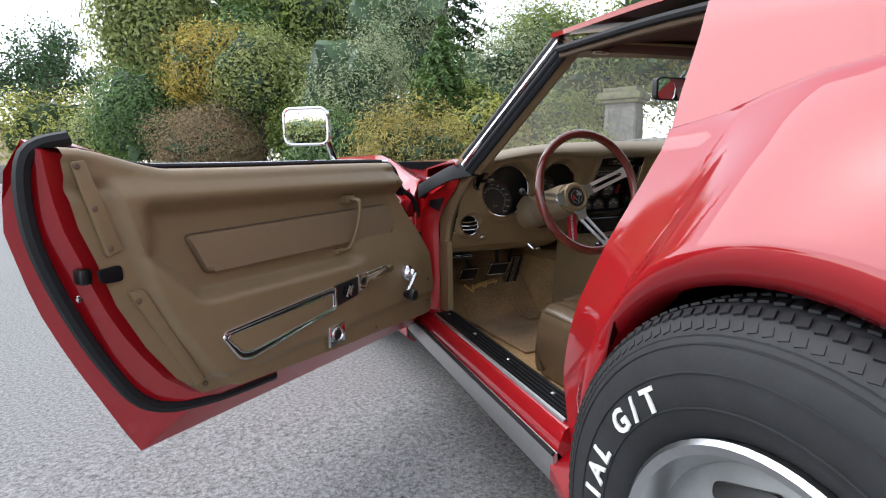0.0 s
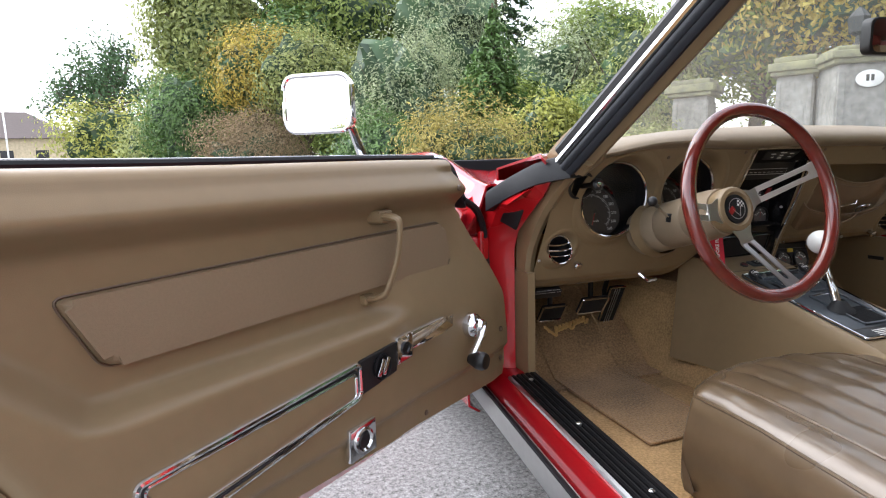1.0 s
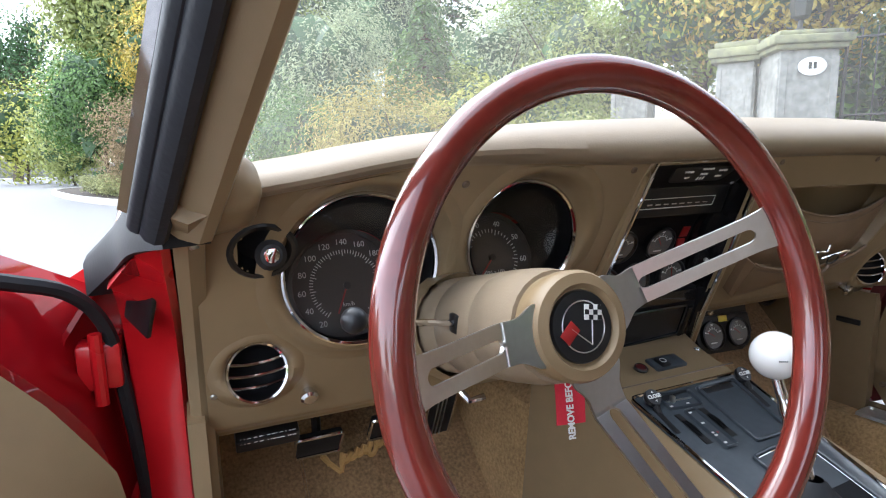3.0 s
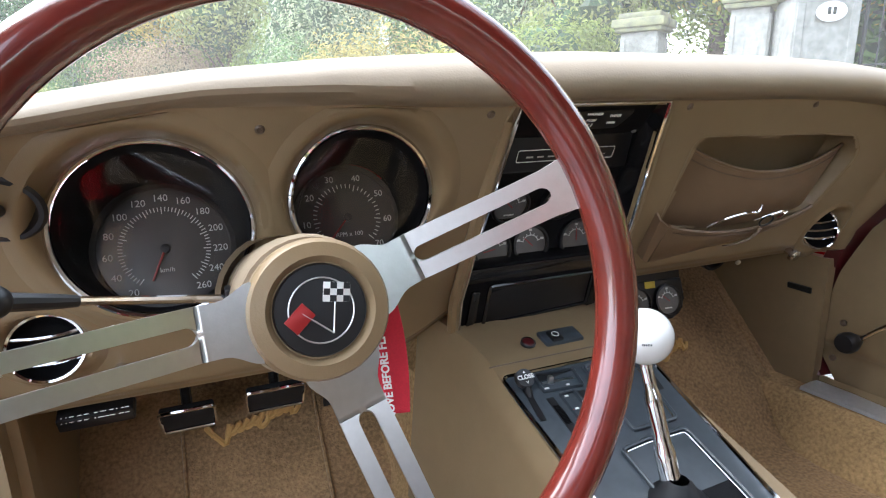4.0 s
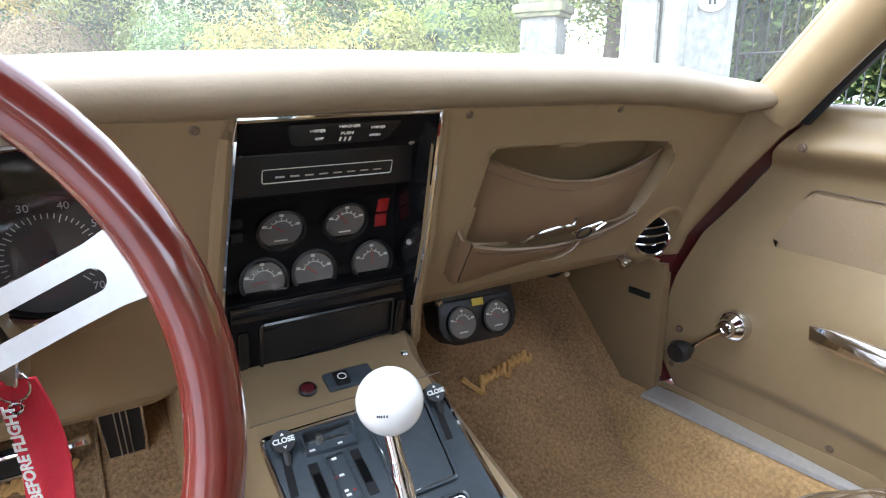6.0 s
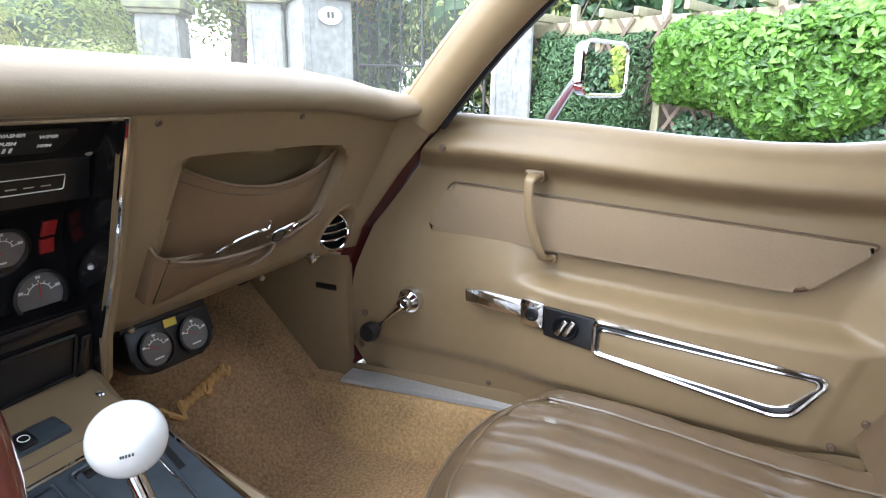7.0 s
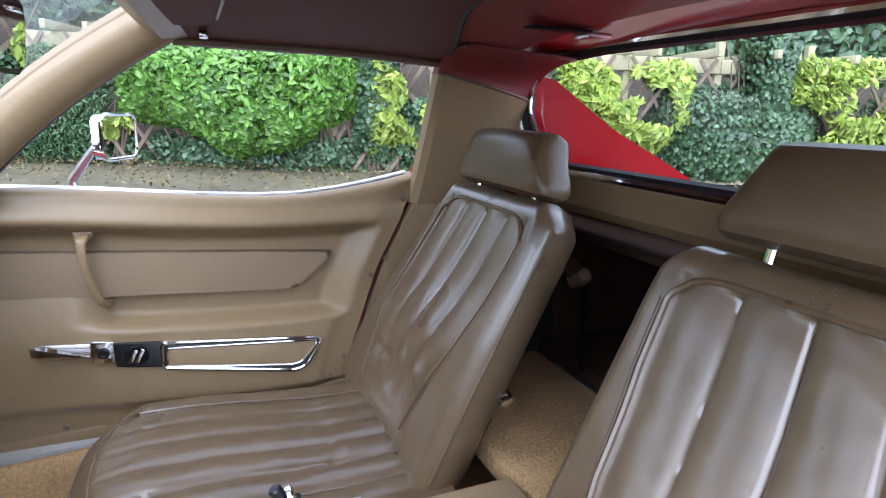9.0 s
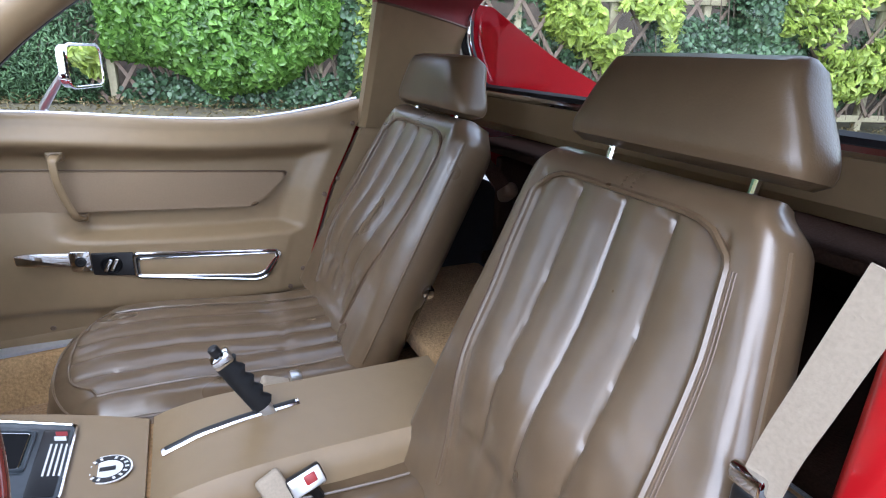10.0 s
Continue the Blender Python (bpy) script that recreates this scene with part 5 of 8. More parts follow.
for i, p in enumerate(path):
    bumpy = 0.0028 * math.sin(i * 1.25)
    ring = []
    for k in range(12):
        a = k * math.tau / 12
        r = 0.0145 + (bumpy if math.sin(a) > 0.3 else 0)
        ring.append(p + side * math.cos(a) * 0.0125 + up * math.sin(a) * r * 1.15)
    rows.append(ring)
part("brake_grip", grid_bm(rows, True, cap=True), M["rubber"], brake, "black finger grip")
q = ax.to_track_quat("Z", "Y").to_matrix().to_4x4()
part("grip_cap", box_bm((0.027, 0.03, 0.018), bevel=0.004, m=Matrix.Translation(b1 - ax * 0.004) @ q), M["chrome"], brake, "chrome cap")
part("release_button", lathe_bm([(0.008, 0), (0.008, 0.012), (0.006, 0.014), (0, 0.014)], Matrix.Translation(b1 + ax * 0.006) @ q, 14), M["black"], brake)


# ---------------------------------------------------------------- dashboard
def dash_z(x):
    return curve_at([(-0.66, 0.855), (-0.59, 0.866), (-0.54, 0.873), (-0.483, 0.883), (-0.413, 0.893), (-0.30, 0.904), (-0.18, 0.911), (0, 0.916), (0.30, 0.915), (0.42, 0.911), (0.51, 0.903), (0.60, 0.888), (0.668, 0.870)], x)


def pad_thick(x):
    """How far the padded roll reaches down, thinner towards the dash's ends."""
    return 1 - 0.45 * max(smooth(abs(x), 0.56, 0.66), smooth(-x, 0.12, 0.45))


def face_top(x):
    return min(0.856, dash_z(x) - 0.061 * pad_thick(x))


FACE_DIR = V(0, 0.478, -0.878)
FACE_OUT = V(0, -0.878, -0.478)
SPEEDO, TACH = (-0.468, 0.092), (-0.26, 0.078)


def face(x, z, d=0.0):
    """A point on the sloping instrument face at height z, d proud of it."""
    return V(x, 0.17 - (z - 0.845) * 0.545, z) + FACE_OUT * d


VENTS = (V(-0.590, 0.296, 0.616), V(0.592, 0.298, 0.626))
SP_C, TA_C = V(SPEEDO[0], 0.243, 0.737), V(TACH[0], 0.228, 0.757)
WELL_DIR = V(0, 0.94, -0.34)
RING_UP = V(0, -0.17, 0.985).normalized()
STACK = [(-0.101, 0.853), (0.099, 0.854), (0.118, 0.70), (0.124, 0.60), (0.137, 0.530), (-0.110, 0.525), (-0.119, 0.60), (-0.114, 0.70)]
GLOVE = round_poly([(0.178, 0.806), (0.486, 0.800), (0.532, 0.768), (0.508, 0.672), (0.19, 0.672)], 0.02, 4)


def inside(poly, x, z):
    hit = False
    for (x0, z0), (x1, z1) in zip(poly, poly[1:] + poly[:1]):
        if (z0 > z) != (z1 > z) and x < x0 + (z - z0) / (z1 - z0) * (x1 - x0):
            hit = not hit
    return hit


def face_bottom(x):
    return 0.575 - 0.068 * smooth(-x, 0.08, 0.2)


rows, cols = [], 260
prof = [(0.60, -0.05), (0.46, -0.022), (0.36, -0.008), (0.27, -0.001), (0.215, -0.003), (0.19, -0.007), (0.168, -0.013), (0.151, -0.021), (0.141, -0.031), (0.138, -0.041), (0.140, -0.049), (0.147, -0.056), (0.155, -0.059)]
for i in range(cols + 1):
    x = lerp(-0.648, 0.668, i / cols)
    zc = dash_z(x)
    k = smooth(abs(x), 0.56, 0.66)
    row = []
    for y, dz in prof:
        row.append(V(x, y - (0.012 if x < 0 else 0.036) * k * (y < 0.3) - 0.30 * smooth(abs(x), 0.3, 0.7) * smooth(y, 0.2, 0.6), zc + dz * (pad_thick(x) if y < 0.21 else 1)))
    n = 64
    z0, z1 = face_top(x), face_bottom(x)
    for j in range(n + 1):
        z = lerp(z0, z1, j / n)
        p = face(x, z) - FACE_OUT * 0.012 * (1 - smooth(z, z1, z1 + 0.03))
        p.y = lerp(p.y, curve_at(GAP_R, z) + 0.006, smooth(x, 0.632, 0.666))
        row.append(p)
    end = row[-1]
    row += [end + V(0, 0.03, -0.012), end + V(0, 0.10, -0.01)]
    rows.append(row)
bm = grid_bm(rows)
for f in bm.faces:
    c = f.calc_center_median()
    if c.z > face_top(c.x) - 0.002:
        f.material_index = 1
holes = []
for f in bm.faces:
    c = f.calc_center_median()
    if c.z > face_top(c.x) - 0.004 or c.y > 0.36:
        continue
    if any(math.hypot(c.x - cc.x, c.z - cc.z) < r for cc, r in ((SP_C, SPEEDO[1] + 0.018), (TA_C, TACH[1] + 0.018), (VENTS[0], 0.046), (VENTS[1], 0.046), (V(-0.583, 0, 0.775), 0.027))) or inside(STACK, c.x, c.z) or inside(GLOVE, c.x, c.z):
        holes.append(f)
bmesh.ops.delete(bm, geom=holes, context="FACES")
dash = part("dashboard", bm, [M["vinyl"], M["vinyl_pad"]], car, "tan padded dashboard with round dials")


def dial(c, r, rim, name, nums, a0, a1, needle, unit, face_mat="dial", size=0.011):
    """A recessed dial: bright ring at the dash, dark face below, ticks, numbers and needle."""
    m = axes(c, (1, 0, 0), RING_UP)
    ring = part("dial_ring", lathe_bm([(rim + 0.004, -0.003), (rim + 0.003, 0.002), (rim + 0.0005, 0.003), (rim - 0.002, 0.001), (rim - 0.0022, -0.003)], m, 56), M["chrome"], dash, "bright dial ring")
    # tan surround that turns from the sloping dash to the upright ring
    rows = []
    for k in range(57):
        a = k * math.tau / 56
        inner = m @ V((rim + 0.003) * math.cos(a), (rim + 0.003) * math.sin(a), 0)
        out = [face(c.x + (rim + o) * math.cos(a), min(face_top(c.x + (rim + o) * math.cos(a)) - 0.002, c.z + (rim + o) * math.sin(a)), d) for o, d in ((0.032, -0.0004), (0.027, 0.0012), (0.021, 0.0022), (0.016, 0.0026))]
        lip = inner.lerp(out[3], 0.55) + V(0, -0.004 + 0.003 * math.sin(a), 0)
        rows.append([inner + V(0, 0.006, 0), inner, inner.lerp(lip, 0.5) + V(0, -0.0015, 0), lip] + out[::-1])
    part("dial_surround", grid_bm(rows), M["vinyl"], dash, limit=1.0)
    # tube of the well
    rows = []
    for t in np.linspace(0, 1, 5):
        rr = lerp(rim - 0.003, r * 1.08, t)
        rows.append([m @ V(rr * math.cos(a), rr * math.sin(a), -0.002) + WELL_DIR * (0.100 * t) for a in (k * math.tau / 40 for k in range(40))])
    part("dial_well", grid_bm(rows, True), M["black_matt"], dash)
    d = axes(c + WELL_DIR * 0.092 + V(0, 0, -0.004), (1, 0, 0), V(0, 0.34, 0.94))
    f = part("dial_face", lathe_bm([(r * 1.12, -0.004), (r * 1.12, 0.001), (r * 1.02, 0.002), (r, 0.0), (0, 0.0)], d, 40), M[face_mat], dash, "dark dial face")
    bm = bmesh.new()
    n = (len(nums) - 1) * 5
    for k in range(n + 1):
        a = lerp(a0, a1, k / n)
        L = 0.008 if k % 5 == 0 else 0.005
        box_bm((L, 0.0011, 0.0005), bevel=0, m=d @ Matrix.Rotation(a, 4, "Z") @ Matrix.Translation((r * 0.70 - L / 2, 0, 0.0012)), bm=bm)
    part("tick_marks", bm, M["letters"], dash)
    for k, v in enumerate(nums):
        a = lerp(a0, a1, k / (len(nums) - 1))
        text_part("numeral", str(v), size, d @ Matrix.Translation((r * 0.85 * math.cos(a), r * 0.85 * math.sin(a), 0.001)), M["letters"], dash, 0.0003)
    part("needle", box_bm((r * 0.62, 0.0022, 0.0012), bevel=0.0003, m=d @ Matrix.Rotation(needle, 4, "Z") @ Matrix.Translation((r * 0.25, 0, 0.004))), M["redplastic"], dash, "red needle")
    part("needle_hub", lathe_bm([(0.005, 0.001), (0.005, 0.005), (0, 0.006)], d, 14), M["black"], dash)
    if unit:
        text_part("unit_mark", unit, size * 0.7, d @ Matrix.Translation((0, -r * 0.35, 0.001)), M["letters"], dash, 0.0003)
    g = part("dial_glass", lathe_bm([(rim - 0.004, 0.0), (0, 0.0)], Matrix.Translation(WELL_DIR * 0.02) @ m, 40), M["dialglass"], dash)
    g.visible_shadow = False
    return ring


dial(SP_C, 0.069, SPEEDO[1], "speedometer", list(range(20, 261, 20)), radians(232), radians(-52), radians(246), "km/h")
dial(TA_C, 0.060, TACH[1], "tachometer", [0, 10, 20, 30, 40, 50, 60, 70], radians(225), radians(-45), radians(228), "RPM x 100")

# headlamp knob beside the speedometer
hk = face(-0.583, 0.775)
part("knob_recess", lathe_bm([(0.036, -0.0004), (0.033, 0.002), (0.029, 0.0016), (0.024, -0.02), (0, -0.035)], axes(hk, (1, 0, 0), -FACE_DIR), 24), M["black"], dash)
part("light_switch", lathe_bm([(0.006, 0.0), (0.006, 0.048), (0.013, 0.054), (0.0145, 0.064), (0.010, 0.070), (0, 0.070)], axes(hk, (1, 0, 0), V(0, 0.1, 1)), 18), M["black"], dash, "black light switch knob")
part("switch_cap", lathe_bm([(0.008, 0.070), (0.007, 0.073), (0, 0.074)], axes(hk, (1, 0, 0), V(0, 0.1, 1)), 16), M["chrome"], dash)


def eyeball_vent(c, xdir):
    m = axes(c, xdir, V(0, 0.22, 1))
    rows = []
    for k in range(41):
        a = k * math.tau / 40
        q = m @ V(0.0365 * math.cos(a), 0.0365 * math.sin(a), 0.0)
        out = [face(c.x + r * math.cos(a), c.z + r * math.sin(a), d) for r, d in ((0.057, -0.0004), (0.053, 0.0014), (0.048, 0.0026))]
        rows.append([q + V(0, 0.02, 0), q, q.lerp(out[2], 0.5) + V(0, -0.004, 0)] + out[::-1])
    part("vent_bezel", grid_bm(rows), M["vinyl"], dash, limit=1.0)
    part("vent_ring", lathe_bm([(0.037, 0.0), (0.036, 0.004), (0.0335, 0.003), (0.033, -0.006)], m, 36), M["chrome"], dash, "chrome vent ring")
    part("vent_bowl", lathe_bm([(0.034, -0.001), (0.03, -0.014), (0.018, -0.024), (0, -0.027)], m, 30), M["black_matt"], dash, "black air vent")
    for k in (-1, 0, 1):
        w = math.sqrt(0.033 ** 2 - (k * 0.014) ** 2)
        part("vent_bar", tube_bm([m @ V(w * t, k * 0.014 - 0.003 * (1 - t * t), 0.0 - 0.002 * t * t) for t in np.linspace(-1, 1, 9)], 0.0021, 6), M["chrome"], dash)


eyeball_vent(VENTS[0], (1, 0.1, 0))
eyeball_vent(VENTS[1], (1, -0.3, 0))
for x, z in ((-0.528, 0.573), (0.54, 0.587)):
    m = axes(face(x, z, 0.0), (1, 0, 0), -FACE_DIR)
    part("lock_button", lathe_bm([(0.007, -0.006), (0.007, 0.006), (0.0115, 0.008), (0.0115, 0.013), (0.008, 0.016), (0, 0.016)], m, 16), M["chrome"], dash, "chrome push button")
for x, z in ((-0.367, 0.836), (0.136, 0.847), (-0.134, 0.844), (-0.64, 0.59), (0.42, 0.580), (0.18, 0.580), (0.36, 0.846)):
    screw(face(x, z, 0.0), FACE_OUT, 0.0048, dash, M["vinyl_dark"] if z > 0.8 else None)

# trim post between dash and door opening, both sides
for s in (-1,):
    path = smooth_path([V(s * 0.650, 0.085, 0.832), V(s * 0.652, 0.135, 0.81), V(s * 0.653, 0.20, 0.765), V(s * 0.654, 0.27, 0.70), V(s * 0.655, 0.325, 0.62), V(s * 0.656, 0.345, 0.53), V(s * 0.656, 0.35, 0.42), V(s * 0.656, 0.345, 0.31), V(s * 0.657, 0.31, 0.295)], 5)
    rows = []
    for i, p in enumerate(path):
        d = (path[min(i + 1, len(path) - 1)] - path[max(i - 1, 0)]).normalized()
        o = V(0, -d.z, d.y)
        if o.y > 0:
            o = -o
        w = 0.05 * smooth(p.z, 0.5, 0.75) + 0.03
        rows.append([p + o * a + V(s * b, 0, 0) for a, b in ((0.006, 0.012), (0.012, 0.0), (0.006, -0.014), (-w * 0.5, -0.018), (-w, -0.012), (-w, 0.014))])
    part("trim_post", grid_bm(rows, True, cap=True), M["vinyl"], dash, "tan edge trim post")
    screw((s * 0.647, 0.143, 0.801), (-s * 0.75, -0.6, 0.2), 0.009, dash)
    part("post_cap", box_bm((0.062, 0.09, 0.05), bevel=0.02, seg=5, m=Matrix.Translation((s * 0.622, 0.135, 0.838)) @ Matrix.Rotation(radians(-22), 4, "X") @ Matrix.Rotation(radians(-10), 4, "Y")), M["vinyl"], dash)

# centre instrument panel, sunk in a bay of the dash
BAY = [(0.525, 0.004), (0.54, 0.006), (0.605, 0.012), (0.625, 0.018), (0.642, 0.024), (0.648, 0.050), (0.66, 0.058), (0.72, 0.078), (0.752, 0.076), (0.7705, 0.068), (0.7715, 0.036), (0.80, 0.038), (0.816, 0.036), (0.822, 0.028), (0.852, 0.010)]


def bay_y(v):
    return 0.166 + (0.853 - v) * 0.485


def fc(u, v, d):
    """A point of the sunken panel, d proud of it."""
    t = 0.004
    y = bay_y(v) + curve_at(BAY, v)
    slope = (bay_y(v + t) + curve_at(BAY, v + t) - bay_y(v - t) - curve_at(BAY, v - t)) / (2 * t)
    slope = max(-0.7, min(0.1, slope))
    return V(u, y, v) + V(0, -1, slope).normalized() * d


def bay_half(v):
    return curve_at([(0.525, -0.107), (0.60, -0.114), (0.70, -0.108), (0.853, -0.094)], v), curve_at([(0.530, 0.131), (0.60, 0.119), (0.70, 0.111), (0.853, 0.092)], v)


edge = [(lerp(p[0], q[0], k / 8), lerp(p[1], q[1], k / 8)) for p, q in zip(STACK, STACK[1:] + STACK[:1]) for k in range(8)]
vs_ = sorted({round(v, 4) for v in [q[0] for q in BAY] + [float(q) for q in np.linspace(0.526, 0.851, 40)]})
rows = []
for v in vs_:
    l, r = bay_half(v)
    rows.append([fc(lerp(l, r, k / 6), v, 0) for k in range(7)])
part("instrument_board", grid_bm(rows), M["black_matt"], dash, "sunken black centre instrument panel", limit=0.35, thick=0.003)
# glossy side walls of the bay, from the chrome edge back to the panel
for sd in (0, 1):
    rows = []
    for v in vs_:
        o = curve_at([(0.525, -0.110), (0.60, -0.119), (0.70, -0.114), (0.853, -0.101)] if sd == 0 else [(0.530, 0.137), (0.60, 0.124), (0.70, 0.118), (0.854, 0.099)], v)
        i_ = bay_half(v)[sd]
        p, q = V(o, bay_y(v) - 0.002, v), fc(i_, v, -0.001)
        rows.append([p, p.lerp(q, 0.5), q])
    part("bay_wall", grid_bm(rows), M["gloss"], dash, "glossy black side of the panel", thick=0.002)
rows = [[V(lerp(-0.101, 0.099, k / 8), bay_y(0.8535) - 0.002, 0.8535), fc(lerp(-0.094, 0.092, k / 8), 0.851, 0.0)] for k in range(9)]
part("bay_top", grid_bm(rows), M["gloss"], dash, thick=0.002)
part("stack_edge", tube_bm([V(u, bay_y(v) - 0.003, v) for u, v in edge], 0.0024, 6, loop=True), M["chrome"], dash, "thin chrome edge")
part("stack_surround", tube_bm([V(lerp(u, 0.01, -0.055), bay_y(v) + 0.004, lerp(v, 0.69, -0.03)) for u, v in edge], 0.0085, 8, loop=True), M["vinyl"], dash)
part("wiper_label_panel", plate_bm(round_poly([(-0.055, 0.8465), (0.064, 0.847), (0.053, 0.826), (-0.045, 0.825)], 0.006, 3), fc, 0.0, 0.004, 0.001), M["black"], dash)
tm = lambda u, v, d: axes(fc(u, v, d), (1, 0, 0), fc(u, v + 0.006, d) - fc(u, v - 0.006, d))
for u, v, s_, w in ((-0.024, 0.840, 0.0056, "WIPER"), (-0.020, 0.832, 0.0048, "OFF"), (0.007, 0.8435, 0.0056, "WASHER"), (0.007, 0.8365, 0.0056, "PUSH"), (0.038, 0.841, 0.0056, "WIPER"), (0.038, 0.833, 0.0048, "HIGH")):
    text_part("label_text", w, s_, tm(u, v, 0.0045), M["letters"], dash, 0.0003, 0, 0.00015)
for k in range(3):
    part("print_bar", plate_bm([(0.001 + 0.005 * k, 0.8285), (0.003 + 0.005 * k, 0.8285), (0.003 + 0.005 * k, 0.8325), (0.001 + 0.005 * k, 0.8325)], fc, 0.003, 0.0046, 0), M["letters"], dash)
part("name_strip", plate_bm(round_poly([(-0.098, 0.8165), (0.092, 0.8175), (0.100, 0.774), (-0.102, 0.774)], 0.003, 2), fc, 0.0, 0.004, 0.0015), M["black"], dash)
part("name_frame", tube_bm([fc(u, v, 0.005) for u, v in round_poly([(-0.070, 0.8025), (0.071, 0.8025), (0.071, 0.7875), (-0.070, 0.7875)], 0.002, 2)], 0.0007, 6, loop=True), M["letters"], dash)
for k in range(8):
    u = -0.057 + k * 0.0152
    part("letter_bar", plate_bm([(u, 0.7922), (u + 0.0095, 0.7922), (u + 0.0095, 0.7978), (u, 0.7978)], fc, 0.004, 0.0052, 0), M["steel"], dash)


def small_gauge(c, r, m, needle, parent, grey=True):
    part("gauge_ring", lathe_bm([(r + 0.003, -0.004), (r + 0.003, 0.005), (r, 0.006), (r - 0.002, 0.002)], m, 28), M["black"], parent, "small round gauge")
    part("gauge_face", lathe_bm([(r, 0.001), (0, 0.001)], m, 28), M["dial_grey" if grey else "dial"], parent)
    bm = tube_bm([m @ V(r * 0.5 * math.cos(a), r * 0.5 * math.sin(a), 0.0014) for a in np.linspace(radians(160), radians(20), 16)], 0.0007, 4)
    for k in range(7):
        a = lerp(radians(160), radians(20), k / 6)
        box_bm((0.0055 if k % 3 == 0 else 0.003, 0.0011, 0.0004), bevel=0, m=m @ Matrix.Rotation(a, 4, "Z") @ Matrix.Translation((r * 0.56, 0, 0.0014)), bm=bm)
    for a in (160, 90, 20):
        box_bm((0.005, 0.0032, 0.0004), bevel=0, m=m @ Matrix.Translation((r * 0.78 * math.cos(radians(a)), r * 0.78 * math.sin(radians(a)), 0.0014)), bm=bm)
    part("gauge_ticks", bm, M["letters"], parent)
    part("gauge_needle", box_bm((r * 0.7, 0.0014, 0.0008), bevel=0, m=m @ Matrix.Rotation(needle, 4, "Z") @ Matrix.Translation((r * 0.22, 0, 0.0028))), M["redplastic"], parent)
    part("print_bar", box_bm((r * 0.6, 0.0022, 0.0003), bevel=0, m=m @ Matrix.Translation((0, -r * 0.55, 0.0015))), M["letters"], parent)
    g = part("gauge_glass", lathe_bm([(r, 0.0055), (0, 0.0065)], m, 24), M["dialglass"], parent)
    g.visible_shadow = False


for u, v, nd in ((-0.037, 0.722, 2.4), (0.042, 0.722, 2.2), (-0.060, 0.658, 3.3), (0.001, 0.660, 2.4), (0.078, 0.662, 1.6)):
    small_gauge(None, 0.0262, tm(u, v, 0.005), nd, dash)
for v in (0.7365, 0.7155):
    part("warning_tile", plate_bm([(0.083, v - 0.0085), (0.098, v - 0.0085), (0.098, v + 0.0085), (0.083, v + 0.0085)], fc, 0.0, 0.004, 0.001), M["redplastic"], dash, "red warning tile")
for v in (0.735, 0.717):
    part("blank_tile", plate_bm([(-0.092, v - 0.006), (-0.080, v - 0.006), (-0.080, v + 0.006), (-0.092, v + 0.006)], fc, 0.0, 0.004, 0.001), M["black"], dash)
for u, v in ((0.089, 0.820), (-0.090, 0.815), (-0.042, 0.635)):
    screw(fc(u, v, 0.001), FACE_OUT, 0.0038, dash)
for v in (0.758, 0.69):
    screw(V(0.112, bay_y(v) + 0.026, v), V(-0.6, -0.8, 0), 0.0038, dash)
# radio slot: a sunken empty opening behind a glossy frame
part("radio_ledge", plate_bm(round_poly([(-0.106, 0.640), (0.112, 0.640), (0.114, 0.620), (-0.108, 0.620)], 0.003, 2), fc, 0.0, 0.006, 0.003), M["gloss"], dash)
SLOT = round_poly([(-0.072, 0.612), (0.098, 0.612), (0.101, 0.558), (-0.072, 0.548)], 0.004, 3)
part("radio_slot", plate_bm(SLOT, fc, 0.0, 0.0025, 0.001), M["black"], dash, "empty black radio slot")
part("slot_rim", tube_bm([fc(u, v, 0.0035) for u, v in SLOT], 0.003, 6, loop=True), M["gloss"], dash)
for u in (-0.092, 0.111):
    part("radio_cheek", plate_bm(round_poly([(u - 0.008, 0.608), (u + 0.006, 0.608), (u + 0.006, 0.556), (u - 0.008, 0.550)], 0.004, 3), fc, 0.0, 0.006, 0.003), M["gloss"], dash)

# map pockets in a shallow recess of the dash
RECESS_D = -0.05
gc = (sum(p[0] for p in GLOVE) / len(GLOVE), sum(p[1] for p in GLOVE) / len(GLOVE))
rows = []
for u, v in GLOVE + GLOVE[:1]:
    rows.append([face(lerp(u, gc[0], -0.035), lerp(v, gc[1], -0.06), 0.0006), face(lerp(u, gc[0], -0.012), lerp(v, gc[1], -0.02), -0.0008), face(u, v, -0.005), face(lerp(u, gc[0], 0.03), lerp(v, gc[1], 0.04), RECESS_D * 0.6), face(lerp(u, gc[0], 0.06), lerp(v, gc[1], 0.09), RECESS_D), face(*gc, RECESS_D)])
part("pocket_recess", grid_bm(rows), M["vinyl"], dash, limit=1.0)


